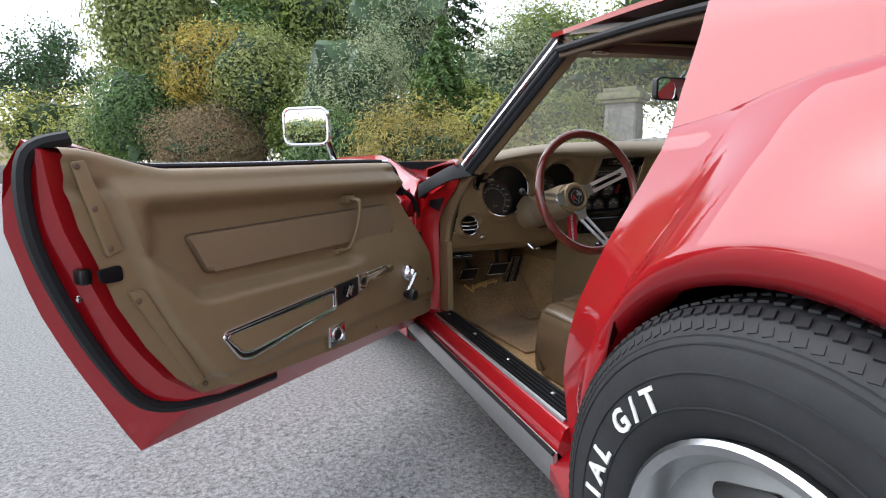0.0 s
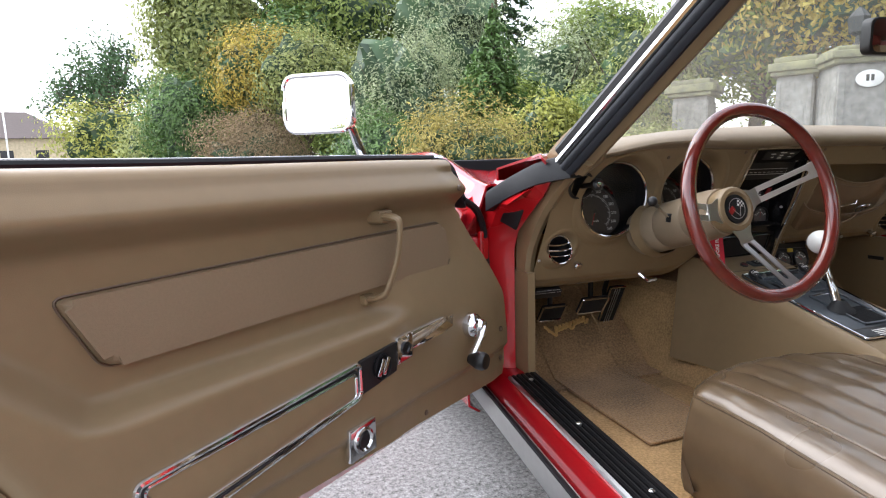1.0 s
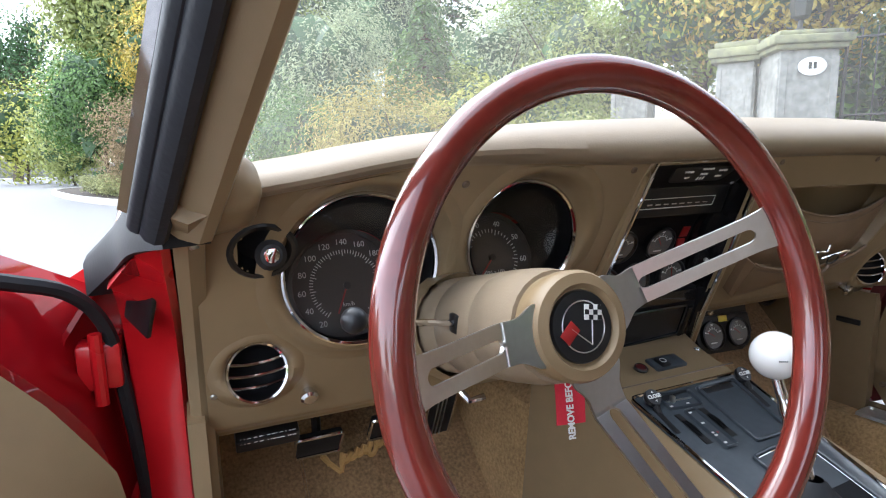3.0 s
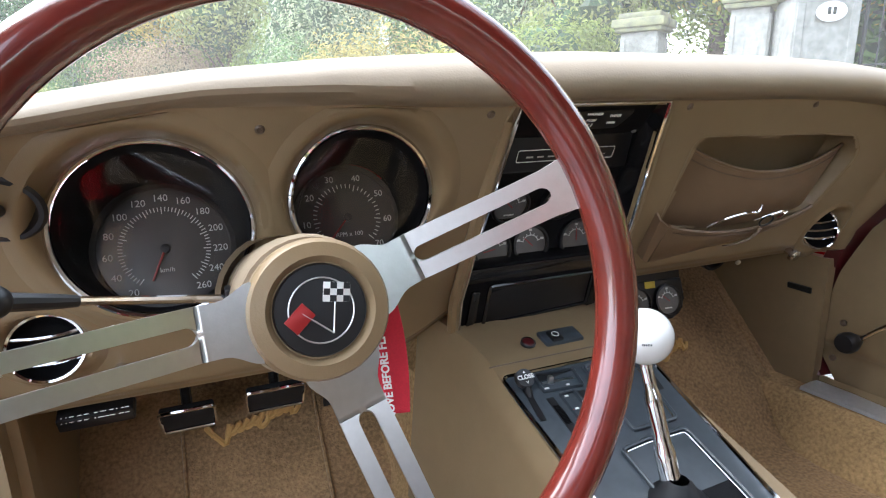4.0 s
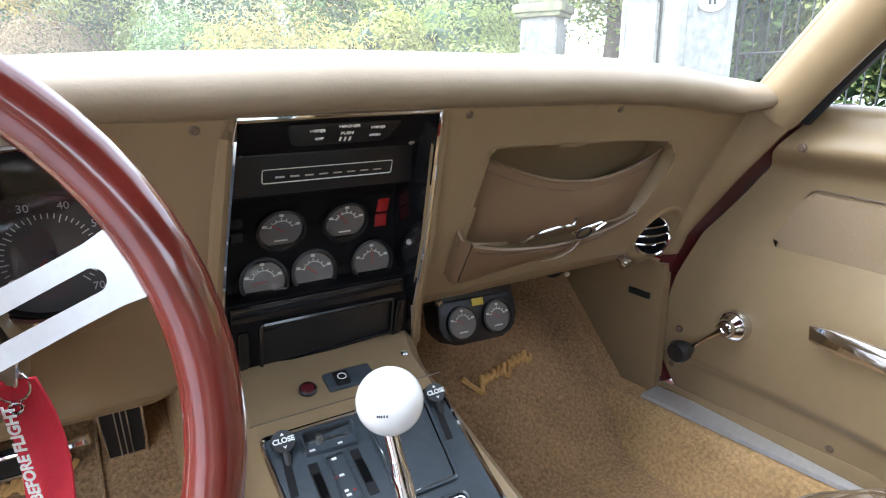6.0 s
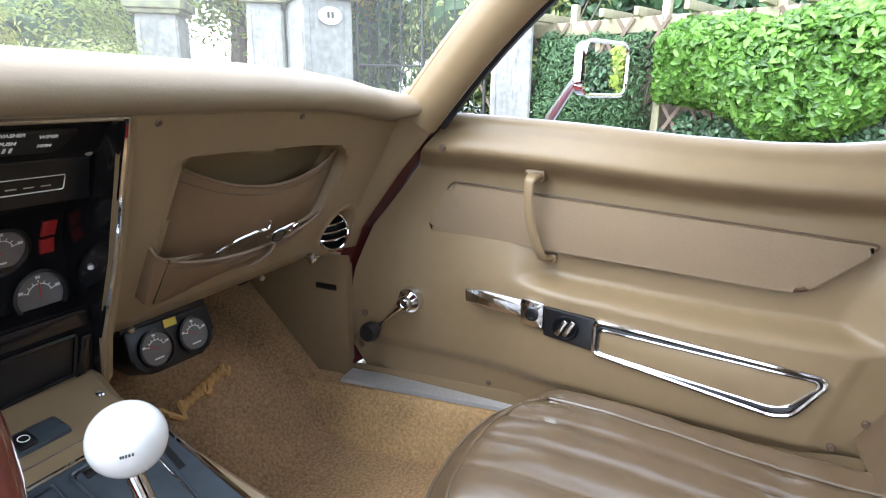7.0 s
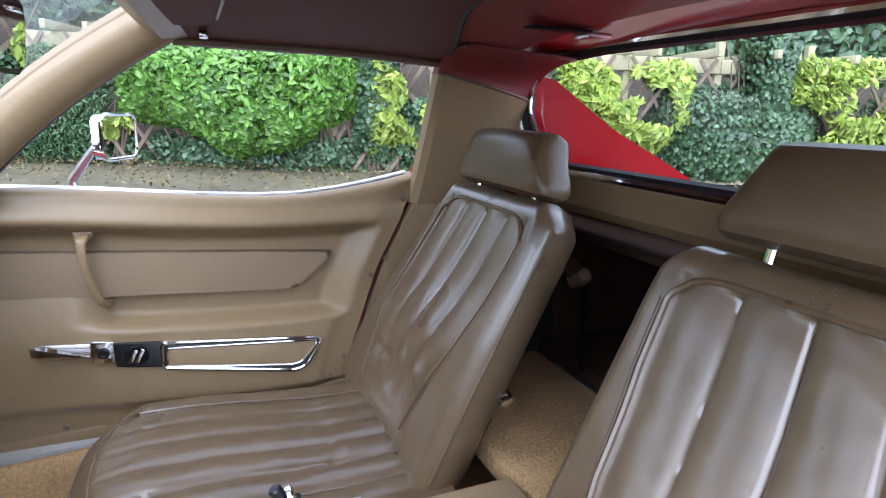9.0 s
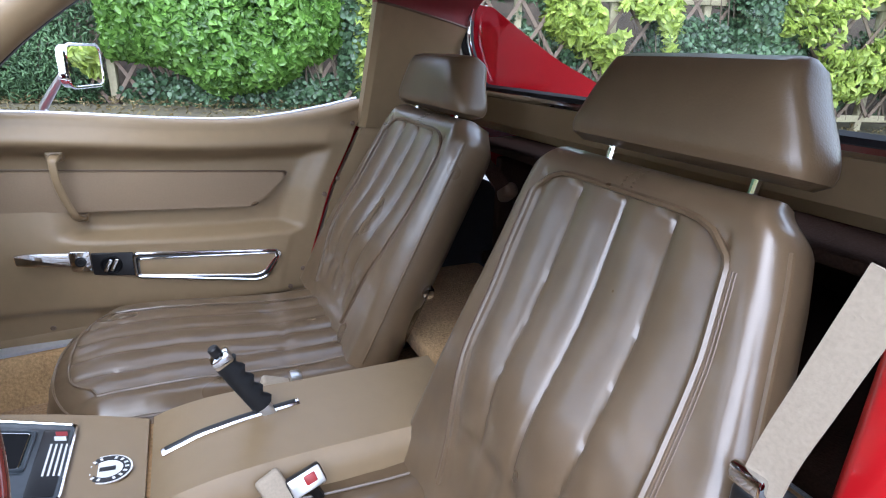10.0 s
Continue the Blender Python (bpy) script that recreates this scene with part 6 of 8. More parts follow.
def pocket_sheet(top, bottom, label):
    """A soft pocket front: top(u) and bottom(u) give (x, z, d); it bellies out between them."""
    rows = []
    for j in range(11):
        v = j / 10
        row = []
        for i in range(33):
            u = i / 32
            (xa, za, da), (xb, zb, db) = top(u), bottom(u)
            belly = 0.007 * math.sin(v * math.pi) * math.sin(u * math.pi) ** 0.5
            crease = 0.0012 * noise.noise(V(u * 9, v * 4, za * 30))
            row.append(face(lerp(xa, xb, v), lerp(za, zb, v), lerp(da, db, v) + belly + crease))
        rows.append(row)
    ob = part("map_pocket", grid_bm(rows), M["pocket"], dash, label, thick=0.004)
    part("pocket_hem", tube_bm([face(*top(i / 24)) + FACE_OUT * 0.001 for i in range(25)], 0.0032, 6), M["pocket"], ob)
    seam = [rows[1][i] + FACE_OUT * 0.0024 for i in range(1, 32)]
    part("pocket_seam", tube_bm(seam, 0.0009, 5), M["vinyl_dark"], ob)
    return ob


def bow(u):
    return 1 - (2 * u - 1) ** 2


pocket_sheet(lambda u: (lerp(0.189, 0.517, u), lerp(0.785, 0.772, u) - 0.030 * bow(u), lerp(-0.026, -0.024, u) + 0.022 * bow(u)),
                     lambda u: (lerp(0.180, 0.500, u), lerp(0.662, 0.672, u), -0.014 + 0.016 * bow(u)), "brown vinyl map pocket with a drooping edge")
lower = pocket_sheet(lambda u: (lerp(0.184, 0.503, u), lerp(0.690, 0.683, u) - 0.017 * bow(u) ** 0.8, lerp(0.018, 0.001, u) + 0.012 * bow(u)),
                     lambda u: (lerp(0.189, 0.500, u), lerp(0.624, 0.664, u ** 1.5) , lerp(0.010, -0.002, u)), "brown vinyl map pocket holding spectacles")
# folded gusset at the pocket's end, and the pulled tuck in its front
rows = [[face(0.174, z + 0.020 * (1 - k), -0.020 + 0.004 * k), face(0.170, z + 0.012, -0.002), face(0.1715 + 0.003 * k, z + 0.006, 0.011), face(0.184, z, 0.018 - 0.006 * k)] for k, z in ((0.0, 0.690), (0.35, 0.668), (0.7, 0.644), (1.0, 0.624))]
part("pocket_gusset", grid_bm(rows), M["pocket"], lower, thick=0.004)
part("pocket_tuck", tube_bm(smooth_path([face(0.365, 0.676, 0.030), face(0.352, 0.664, 0.033), face(0.338, 0.650, 0.027), face(0.322, 0.640, 0.018)], 5), [0.004] * 5 + [0.003] * 5 + [0.0016] * 6, 6, squash=0.6), M["pocket"], lower)

# under-dash gauge pod
pod_m = axes(V(0.288, 0.378, 0.511), (1, -0.02, -0.03), V(0, 0.3, 1))
pod = part("gauge_pod", plate_bm(round_poly([(-0.074, 0.036), (0.074, 0.036), (0.074, -0.012), (0.05, -0.036), (-0.05, -0.036), (-0.074, -0.012)], 0.008, 3), lambda u, v, d: pod_m @ V(u, v, d), -0.045, 0.004, 0.004), M["black"], car, "black under-dash pod with two gauges")
for u in (-0.033, 0.034):
    small_gauge(None, 0.026, pod_m @ Matrix.Translation((u, -0.002, 0.006)), 2.6 if u < 0 else 2.5, pod)
part("pod_tag", box_bm((0.022, 0.012, 0.002), bevel=0.0004, m=pod_m @ Matrix.Translation((0.0, 0.028, 0.005))), mat("yellow_tag", (0.6, 0.45, 0.05), 0.5), pod, "yellow label")
part("pod_bracket", box_bm((0.15, 0.03, 0.04), bevel=0.004, m=pod_m @ Matrix.Translation((0, 0.045, -0.02))), M["black"], pod)

# pedals
def pedal(x, y, z, w, h, tilt, lab):
    m = Matrix.Translation((x, y, z)) @ Matrix.Rotation(radians(tilt), 4, "X")
    p = part("pedal", box_bm((w, 0.012, h), bevel=0.004, m=m), M["rubber"], car, lab)
    part("pedal_rim", tube_bm([m @ V(a, -0.007, b) for a, b in round_poly([(-w / 2, -h / 2), (w / 2, -h / 2), (w / 2, h / 2), (-w / 2, h / 2)], 0.006, 3)], 0.003, 6, loop=True), M["chrome"], p, "bright pedal trim")
    part("pedal_arm", tube_bm([m @ V(0, 0.01, 0), m @ V(0, 0.05, 0.06), m @ V(0, 0.06, 0.22)], 0.008, 8), M["black"], p)
    return p, m, w, h


pedal(-0.482, 0.525, 0.392, 0.078, 0.060, 35, "black rubber clutch pedal with bright rim")
p, m, w, h = pedal(-0.350, 0.512, 0.405, 0.090, 0.062, 35, "black rubber brake pedal with bright rim")
p, m, w, h = pedal(-0.236, 0.595, 0.342, 0.056, 0.23, 27, "black ribbed accelerator with bright strips")
for u in (-0.008, 0.0, 0.008):
    part("pedal_strip", box_bm((0.002, 0.003, h * 0.94), bevel=0.0005, m=m @ Matrix.Translation((u, -0.007, 0))), M["alu"], p)
part("hood_release", box_bm((0.085, 0.03, 0.022), bevel=0.003, m=Matrix.Translation((-0.575, 0.395, 0.488)) @ Matrix.Rotation(radians(25), 4, "X")), M["black"], car, "black hood release handle")
text_part("label_text", "HOOD RELEASE", 0.0105, axes((-0.575, 0.3795, 0.4905), (1, 0, 0), V(0, 0.42, 0.9)), M["letters"], car, 0.0003, 0, 0.0002)
# under-column bracket with a bright key lever
part("column_lever", tube_bm([V(-0.30, 0.36, 0.52), V(-0.285, 0.34, 0.50), V(-0.262, 0.335, 0.505)], 0.006, 8), M["chrome"], car)

# ---------------------------------------------------------------- steering
WN = V(0.022, -0.970, 0.241).normalized()
WX = WN.cross(V(0, 0, 1)).normalized() * -1
RIM_C, HUB_C = V(-0.362, -0.092, 0.744), V(-0.357, -0.012, 0.723)
if WX.x < 0:
    WX = -WX
WY = WN.cross(WX).normalized()
if WY.z < 0:
    WY = -WY


def wheel_pt(r, a, d=0.0):
    return HUB_C + (RIM_C - HUB_C).normalized() * d + WX * (r * math.cos(a)) + WY * (r * math.sin(a))


DISH = (RIM_C - HUB_C).length
sw = part("steering_wheel", tube_bm([wheel_pt(0.1865, k * math.tau / 72, DISH) for k in range(72)], 0.0138, 16, loop=True), M["wood"], car, "polished mahogany-rimmed steering wheel")
ROT = radians(21)


def spoke(a):
    """A brushed spoke with a long slot, bent forward from hub to rim."""
    t = V(-math.sin(a), math.cos(a), 0)
    side = WX * t.x + WY * t.y

    def lift(r):
        return 0.004 + (DISH - 0.004) * min(1, max(0, (r - 0.075) / 0.107))

    def slot(r):
        e = min(r - 0.076, 0.163 - r)
        return 0.0058 * math.sqrt(1 - (1 - min(1, e / 0.006)) ** 2) if e > 0 else 0.0

    rs = sorted([lerp(0.040, 0.076, k / 8) for k in range(9)] + [0.076 + 0.006 * (k / 6) ** 2 for k in range(1, 7)] + [lerp(0.082, 0.157, k / 14) for k in range(1, 15)] + [0.163 - 0.006 * (k / 6) ** 2 for k in range(6)] + [0.17, 0.176, 0.183])
    bm = bmesh.new()
    for sg in (-1, 1):
        rows = []
        for r in rs:
            w = 0.0175 + 0.009 * (1 - smooth(r, 0.04, 0.062)) - 0.0015 * smooth(r, 0.08, 0.15) + 0.002 * smooth(r, 0.16, 0.18)
            h = slot(r)
            rows.append([wheel_pt(r, a, lift(r)) + side * (sg * q) for q in (h, lerp(h, w, 0.35), lerp(h, w, 0.7), w)])
        grid_bm(rows, bm=bm)
    bmesh.ops.remove_doubles(bm, verts=bm.verts, dist=1e-5)
    return part("spoke", bm, M["steel"], sw, "brushed steel spoke with a slot", thick=0.0032)


for a in (ROT, radians(183), radians(286)):
    spoke(a)
hub_m = axes(HUB_C, WX, WY)
if (hub_m.to_3x3() @ V(0, 0, 1)).dot(WN) < 0:
    hub_m = axes(HUB_C, -WX, WY)
part("hub_pad", lathe_bm([(0.045, -0.03), (0.048, -0.012), (0.048, 0.004), (0.045, 0.010), (0.036, 0.012), (0.032, 0.006), (0.0, 0.006)], hub_m, 40), M["vinyl"], sw, "tan padded hub ring")
part("hub_emblem", lathe_bm([(0.0315, 0.005), (0.03, 0.009), (0.0, 0.0105)], hub_m, 36), M["black"], sw, "black hub emblem with crossed flags")
part("emblem_ring", tube_bm([hub_m @ V(0.0215 * math.cos(k * math.tau / 36), 0.0215 * math.sin(k * math.tau / 36), 0.0103) for k in range(36)], 0.0006, 6, loop=True), M["steel"], sw)
er = hub_m @ Matrix.Rotation(ROT, 4, "Z")
for sx in (-1, 1):
    part("flag_staff", tube_bm([er @ V(0.0, -0.017, 0.0108), er @ V(sx * 0.012, 0.004, 0.0108)], 0.0006, 6), M["steel"], sw)
part("red_flag", box_bm((0.017, 0.012, 0.001), bevel=0.0004, m=er @ Matrix.Translation((-0.015, 0.002, 0.0108)) @ Matrix.Rotation(radians(20), 4, "Z")), M["redplastic"], sw, "red enamel flag")
part("checker_flag", box_bm((0.018, 0.013, 0.001), bevel=0.0004, m=er @ Matrix.Translation((0.014, 0.006, 0.0108)) @ Matrix.Rotation(radians(-30), 4, "Z")), M["letters"], sw, "black and white chequered flag")
for i in range(4):
    for j in range(3):
        if (i + j) % 2:
            part("checker", box_bm((0.0043, 0.0042, 0.0004), bevel=0, m=er @ Matrix.Translation((0.014, 0.006, 0.0108)) @ Matrix.Rotation(radians(-30), 4, "Z") @ Matrix.Translation((-0.0066 + 0.0044 * i, -0.0043 + 0.0043 * j, 0.0006))), M["black"], sw)
part("hub_plate", lathe_bm([(0.047, -0.014), (0.0475, -0.002), (0.045, 0.0), (0.03, 0.0)], hub_m, 36), M["steel"], sw)
# column shroud
c0, c1 = HUB_C - WN * 0.022, V(-0.352, 0.27, 0.648)
cd = (c1 - c0)
prof = [(0.0, 0.050), (0.1, 0.054), (0.28, 0.056), (0.30, 0.0535), (0.32, 0.056), (0.62, 0.057), (0.64, 0.0545), (0.66, 0.0575), (1.0, 0.060)]
rows = []
cx = cd.cross(V(0, 0, 1)).normalized()
cz = cx.cross(cd).normalized()
for t, r in prof:
    rows.append([c0 + cd * t + cx * (r * math.cos(a)) + cz * (r * math.sin(a)) for a in (k * math.tau / 28 for k in range(28))])
col = part("steering_column", grid_bm(rows, True, cap=True), M["vinyl_pad"], car, "tan steering column shroud")
part("column_collar", lathe_bm([(0.064, -0.03), (0.07, 0.0), (0.064, 0.012), (0.058, 0.012)], Matrix.Translation(c1 - cd * 0.12) @ cd.to_track_quat("Z", "Y").to_matrix().to_4x4(), 28), M["vinyl"], col)
# turn signal stalk
st0 = c0 + cd * 0.42 + V(-0.055, 0, 0.01)
st1 = V(-0.531, 0.024, 0.743)
part("indicator_stalk", tube_bm([st0, st1], [0.0035, 0.003], 8), M["chrome"], col, "chrome indicator stalk")
part("stalk_slot", box_bm((0.006, 0.016, 0.02), st0 + V(0.0, 0, 0), 0.002), M["black"], col)
part("stalk_grip", tube_bm([st0.lerp(st1, 0.78), st0.lerp(st1, 0.86), st1 + (st1 - st0) * 0.02, st1 + (st1 - st0) * 0.04], [0.004, 0.005, 0.006, 0.006], 10), M["black"], col)
part("stalk_knob", lathe_bm([(0, 0)] + [(0.0105 * math.sin(a), 0.0105 - 0.0105 * math.cos(a)) for a in np.linspace(0.3, 2.9, 10)] + [(0, 0.021)], Matrix.Translation(st1 + (st1 - st0) * 0.02) @ (st1 - st0).to_track_quat("Z", "Y").to_matrix().to_4x4(), 16), M["black"], col)
# ignition lock
ig = c0 + cd * 0.50 + V(0.05, -0.005, 0.014)
igd = V(0.75, -0.62, -0.2).normalized()
part("ignition_lock", lathe_bm([(0.016, -0.02), (0.016, 0.008), (0.013, 0.012), (0, 0.012)], Matrix.Translation(ig) @ igd.to_track_quat("Z", "Y").to_matrix().to_4x4(), 20), M["chrome"], col, "chrome ignition lock")
part("key", box_bm((0.004, 0.022, 0.03), bevel=0.0015, m=Matrix.Translation(ig + igd * 0.024) @ igd.to_track_quat("Z", "Y").to_matrix().to_4x4()), M["chrome"], col, "ignition key")

# key tag hanging from the ignition
tg = ig + igd * 0.03
tag = thing("key_tag", tuple(tg), "red cloth key tag hanging from the ignition", "key tag")
tdir = V(0.07, -0.06, -1).normalized()
tx = V(0.92, -0.35, 0.1)
tx = (tx - tdir * tx.dot(tdir)).normalized()
rows = []
for t in np.linspace(0, 1, 12):
    sway = 0.006 * math.sin(t * 4)
    rows.append([tg + tdir * (0.008 + 0.118 * t) + tx * (w + 0.004 * math.sin(t * 3)) + tx.cross(tdir) * sway for w in (-0.0165, -0.006, 0.006, 0.0165)])
part("tag_strap", grid_bm(rows), M["tag"], tag, thick=0.0025)
tn = tdir.cross(tx).normalized()
if tn.y > 0:
    tn = -tn
tmx = axes(tg + tdir * 0.082 + tn * 0.0105, -tdir, tn.cross(-tdir))
text_part("tag_text", "REMOVE BEFORE FLIGHT", 0.0108, tmx, M["letters"], tag, 0.0004, 0, 0.0003)
part("tag_eyelet", lathe_bm([(0.005, -0.001), (0.006, 0.002), (0.0035, 0.002), (0.003, -0.001)], axes(tg + tdir * 0.028 + tn * 0.002, tx, tdir), 16), M["chrome"], tag)
part("key_ring", tube_bm([tg + tdir * (0.012 + 0.012 * math.cos(a)) + tx * 0.012 * math.sin(a) for a in (k * math.tau / 20 for k in range(20))], 0.001, 6, loop=True), M["chrome"], tag)

# ---------------------------------------------------------------- floor mats
def script_mark(parent, m):
    """A tan line of looping stitches, like a handwritten word that slants."""
    pts = []
    for k in range(121):
        t = k / 120
        big = 1 - smooth(t, 0.10, 0.2)
        x = -0.078 + 0.150 * t + 0.004 * math.sin(t * 70 + 1.2) - 0.016 * big * math.sin(t * 34)
        y = (0.0075 + 0.012 * big) * math.sin(t * (70 - 30 * big)) - (0.010 if 0.58 < t < 0.63 or t > 0.96 else 0)
        pts.append(m @ V(x + 0.35 * y, y + 0.03 * (t - 0.5), 0.009))
    part("embroidery", tube_bm(pts, 0.0048, 5), M["gold"], parent, "tan embroidered script")


def mat_thing(x0, x1, yb, xs, ds, label):
    e = thing("floor_mat", ((x0 + x1) / 2, yb - 0.2, 0.192), label, "floor mat", "footwell mats")
    rows = [[V(x, yb + d, 0.1955 + z) for d, z in ((-0.42, 0.0), (-0.05, 0.001), (0.0, 0.008), (0.03, 0.025), (0.26, 0.247))] for x in np.linspace(x0, x1, 8)]
    part("mat", grid_bm(rows), M["carpet_dark"], e, thick=0.008)
    edge = [V(x0, yb - 0.42, 0.1965), V(x0, yb, 0.204), V(x0, yb + 0.26, 0.446), V(x1, yb + 0.26, 0.446), V(x1, yb, 0.204), V(x1, yb - 0.42, 0.1965)]
    part("binding", tube_bm(edge + edge[:1], 0.0035, 6), M["carpet_dark"], e)
    script_mark(e, axes(V(xs, yb + ds, 0.192 + 0.965 * ds), (1, 0, 0.02), V(0, 0.7, 0.71)))


mat_thing(-0.50, -0.275, 0.475, -0.378, 0.128, "brown carpet driver's mat with tan embroidery")
mat_thing(0.20, 0.62, 0.277, 0.385, 0.172, "brown carpet passenger's mat with tan embroidery")

# ---------------------------------------------------------------- seats
def soft(x):
    return abs(math.sin(x))


def build_seat(xc, xb, lift):
    """Bucket seat: cushion about xc, reclined backrest about xb, headrest raised by lift."""
    e = thing("car_seat", (xc, -0.35, 0.19), "brown pleated leather bucket seat with headrest", "car seat", "leather seats")
    # cushion
    rows = []
    nx, ny = 90, 60
    W, y0, PW = 0.25, -0.64, 0.158
    front_y = lambda x: -0.042 - 0.10 * (abs(x) / W) ** 2.6

    def top(x, y):
        v = (y - y0) / 0.59
        z = 0.386 + 0.022 * smooth(v, 0.2, 0.75) - 0.010 * smooth(v, 0.8, 1.0) + 0.014 * (1 - (x / W) ** 2)
        pan = smooth(PW + 0.022 * v - abs(x), 0, 0.008) * smooth(front_y(x) - 0.036 - y, 0, 0.010)
        if pan > 0:
            ph = (x + PW + 0.022 * v) / (2 * (PW + 0.022 * v)) * math.pi * 5
            z += pan * (0.010 * soft(ph) ** 0.4 - 0.006)
        z += 0.005 * (1 - pan) * math.sin(min(1, max(0, (W - abs(x)) / (W - PW - 0.022 * v))) * math.pi)
        z -= 0.005 * math.exp(-((y + 0.47) / 0.005) ** 2) * pan
        z += 0.0022 * noise.noise(V(x * 16 + xc, y * 16, 0)) + 0.0011 * noise.noise(V(x * 48, y * 40 + 3, xc))
        ez = min(W - abs(x), (front_y(x) - y) * 0.9)
        if ez < 0.05:
            z -= 0.05 - math.sqrt(max(0, 0.05 ** 2 - (0.05 - max(0, ez)) ** 2))
        return z
    ring_x = [W * math.copysign(1 - (1 - abs(q)) ** 1.35, q) for q in np.linspace(-1, 1, nx + 1)]
    for j in range(ny + 1):
        v = 1 - (1 - j / ny) ** 1.35
        row = []
        for x in ring_x:
            y = lerp(y0, front_y(x), v)
            row.append(V(xc + x, y, top(x, y)))
        l, r = row[0], row[-1]
        wall = ((0.006, 0.02), (0.008, 0.06), (0.0, 0.11), (-0.012, 0.16))
        row = [V(l.x - o, l.y, l.z - d) for o, d in reversed(wall)] + row + [V(r.x + o, r.y, r.z - d) for o, d in wall]
        rows.append(row)
    for o, d in ((0.006, 0.02), (0.006, 0.06), (-0.004, 0.11), (-0.02, 0.16)):
        rows.append([V(p.x, p.y + o, max(p.z - d, 0.215)) for p in rows[ny]])
    cush = part("seat_cushion", grid_bm(rows), M["leather"], e, "brown leather cushion with lengthwise pleats", limit=1.2)
    rim = [(-W + 0.012, y) for y in np.linspace(-0.55, -0.16, 10)] + [(x, front_y(x) - 0.012) for x in np.linspace(-W + 0.014, W - 0.014, 26)] + [(W - 0.012, y) for y in np.linspace(-0.16, -0.55, 10)]
    part("piping", tube_bm([V(xc + x, y, top(x, y) + 0.001) for x, y in rim], 0.0032, 6), M["leather"], cush)
    edge = lambda y: PW + 0.022 * (y - y0) / 0.59
    yf = front_y(PW) - 0.040
    seam = [(-edge(y), y) for y in np.linspace(-0.60, yf - 0.03, 16)] + [(x, front_y(x) - 0.040 - 0.02 * (abs(x) / PW) ** 8) for x in np.linspace(-PW, PW, 19)] + [(edge(y), y) for y in np.linspace(yf - 0.03, -0.60, 16)]
    part("seam", tube_bm([V(xc + x, y, top(x, y) + 0.001) for x, y in seam], 0.0028, 6), M["leather"], cush)
    part("seat_base", box_bm((0.40, 0.46, 0.06), (xc, -0.36, 0.225), 0.015), M["black_matt"], e)
    # backrest
    B0, BU, BN = V(xb, -0.632, 0.385), V(0, -0.435, 0.900).normalized(), V(0, 0.900, 0.435).normalized()
    LEN = 0.515
    sg = 1 if xc > 0 else -1
    wid = lambda s: curve_at([(-0.02, 0.272), (0.09, 0.268), (0.24, 0.248), (0.30, 0.238), (0.43, 0.218), (0.48, 0.207), (0.52, 0.200)], s) - 0.034 * smooth(s, 0.455, LEN) ** 2.5
    pan_w = lambda s: curve_at([(-0.02, 0.115), (0.055, 0.130), (0.20, 0.168), (0.35, 0.170), (0.46, 0.161), (0.52, 0.158)], s)
    # the back leans towards the tunnel at its top
    lean = lambda s: sg * curve_at([(-0.02, 0.062), (0.08, 0.058), (0.22, 0.040), (0.36, 0.018), (0.47, 0.0), (0.6, -0.002)], s)

    def surf(u, s):
        w = wid(s)
        x = w * u
        es = LEN - s
        pan = smooth(pan_w(s) - abs(x), 0, 0.01) * smooth(0.474 - s, 0, 0.01) * smooth(s, 0.02, 0.035)
        d = 0.055 - 0.008 * (1 - abs(u) ** 2) + 0.005 * (1 - pan)
        if pan > 0:
            ph = (x + pan_w(s)) / (2 * pan_w(s)) * math.pi * 4
            keep = smooth(s, 0.105, 0.125)
            d += pan * keep * (0.0115 * soft(ph) ** 0.42 - 0.006)
            d += pan * (1 - keep) * 0.0022 * math.sin(x * 120 + 1.5 * noise.noise(V(x * 9, s * 8, xc))) * smooth(s, 0.03, 0.09)
            near = math.exp(-(soft(ph) / 0.55) ** 2)
            d += pan * 0.0009 * math.sin(s * 260 + 3 * noise.noise(V(x * 12, 0, xc))) * math.exp(-((s - 0.25) / 0.06) ** 2) * near
        low = math.exp(-((s - 0.105) / 0.005) ** 2) * pan
        d -= 0.007 * low
        d += 0.022 * math.exp(-((s - 0.18) / 0.10) ** 2) * (1 - u * u)
        wr = noise.noise(V(x * 26 + 3 * xc, s * 46, 1.0)) * 0.0008 + noise.noise(V(x * 60, s * 70, 4 + xc)) * 0.0005
        d += wr * (0.4 + 0.6 * math.exp(-((s - 0.24) / 0.09) ** 2))
        ex = (1 - abs(u)) * w
        er_ = min(ex, es)
        if er_ < 0.034:
            d -= 1.25 * (0.034 - math.sqrt(max(0, 0.034 ** 2 - (0.034 - er_) ** 2)))
        return B0 + V(x + lean(s), 0, 0) + BU * s + BN * d
    rows = []
    nx, ns = 126, 72
    for j in range(ns + 1):
        s = lerp(-0.02, LEN, 1 - (1 - j / ns) ** 1.7)
        row = [surf(-1 + 2 * i / nx, s) for i in range(nx + 1)]
        w = wid(s)
        turn = 1 - 0.6 * smooth(LEN - s, 0.0, 0.06)
        back = [B0 + V(sx * (w - o) + lean(s), 0, 0) + BU * (s - 0.002) + BN * dd for sx, o, dd in ((1, 0.003, -0.004), (1, 0.022, -0.034), (1, 0.052, -0.066 + 0.02 * turn), (1, 0.11, -0.078 + 0.03 * turn), (1, w, -0.082 + 0.03 * turn), (-1, 0.11, -0.078 + 0.03 * turn), (-1, 0.052, -0.066 + 0.02 * turn), (-1, 0.022, -0.034), (-1, 0.003, -0.004))]
        rows.append(row + back)
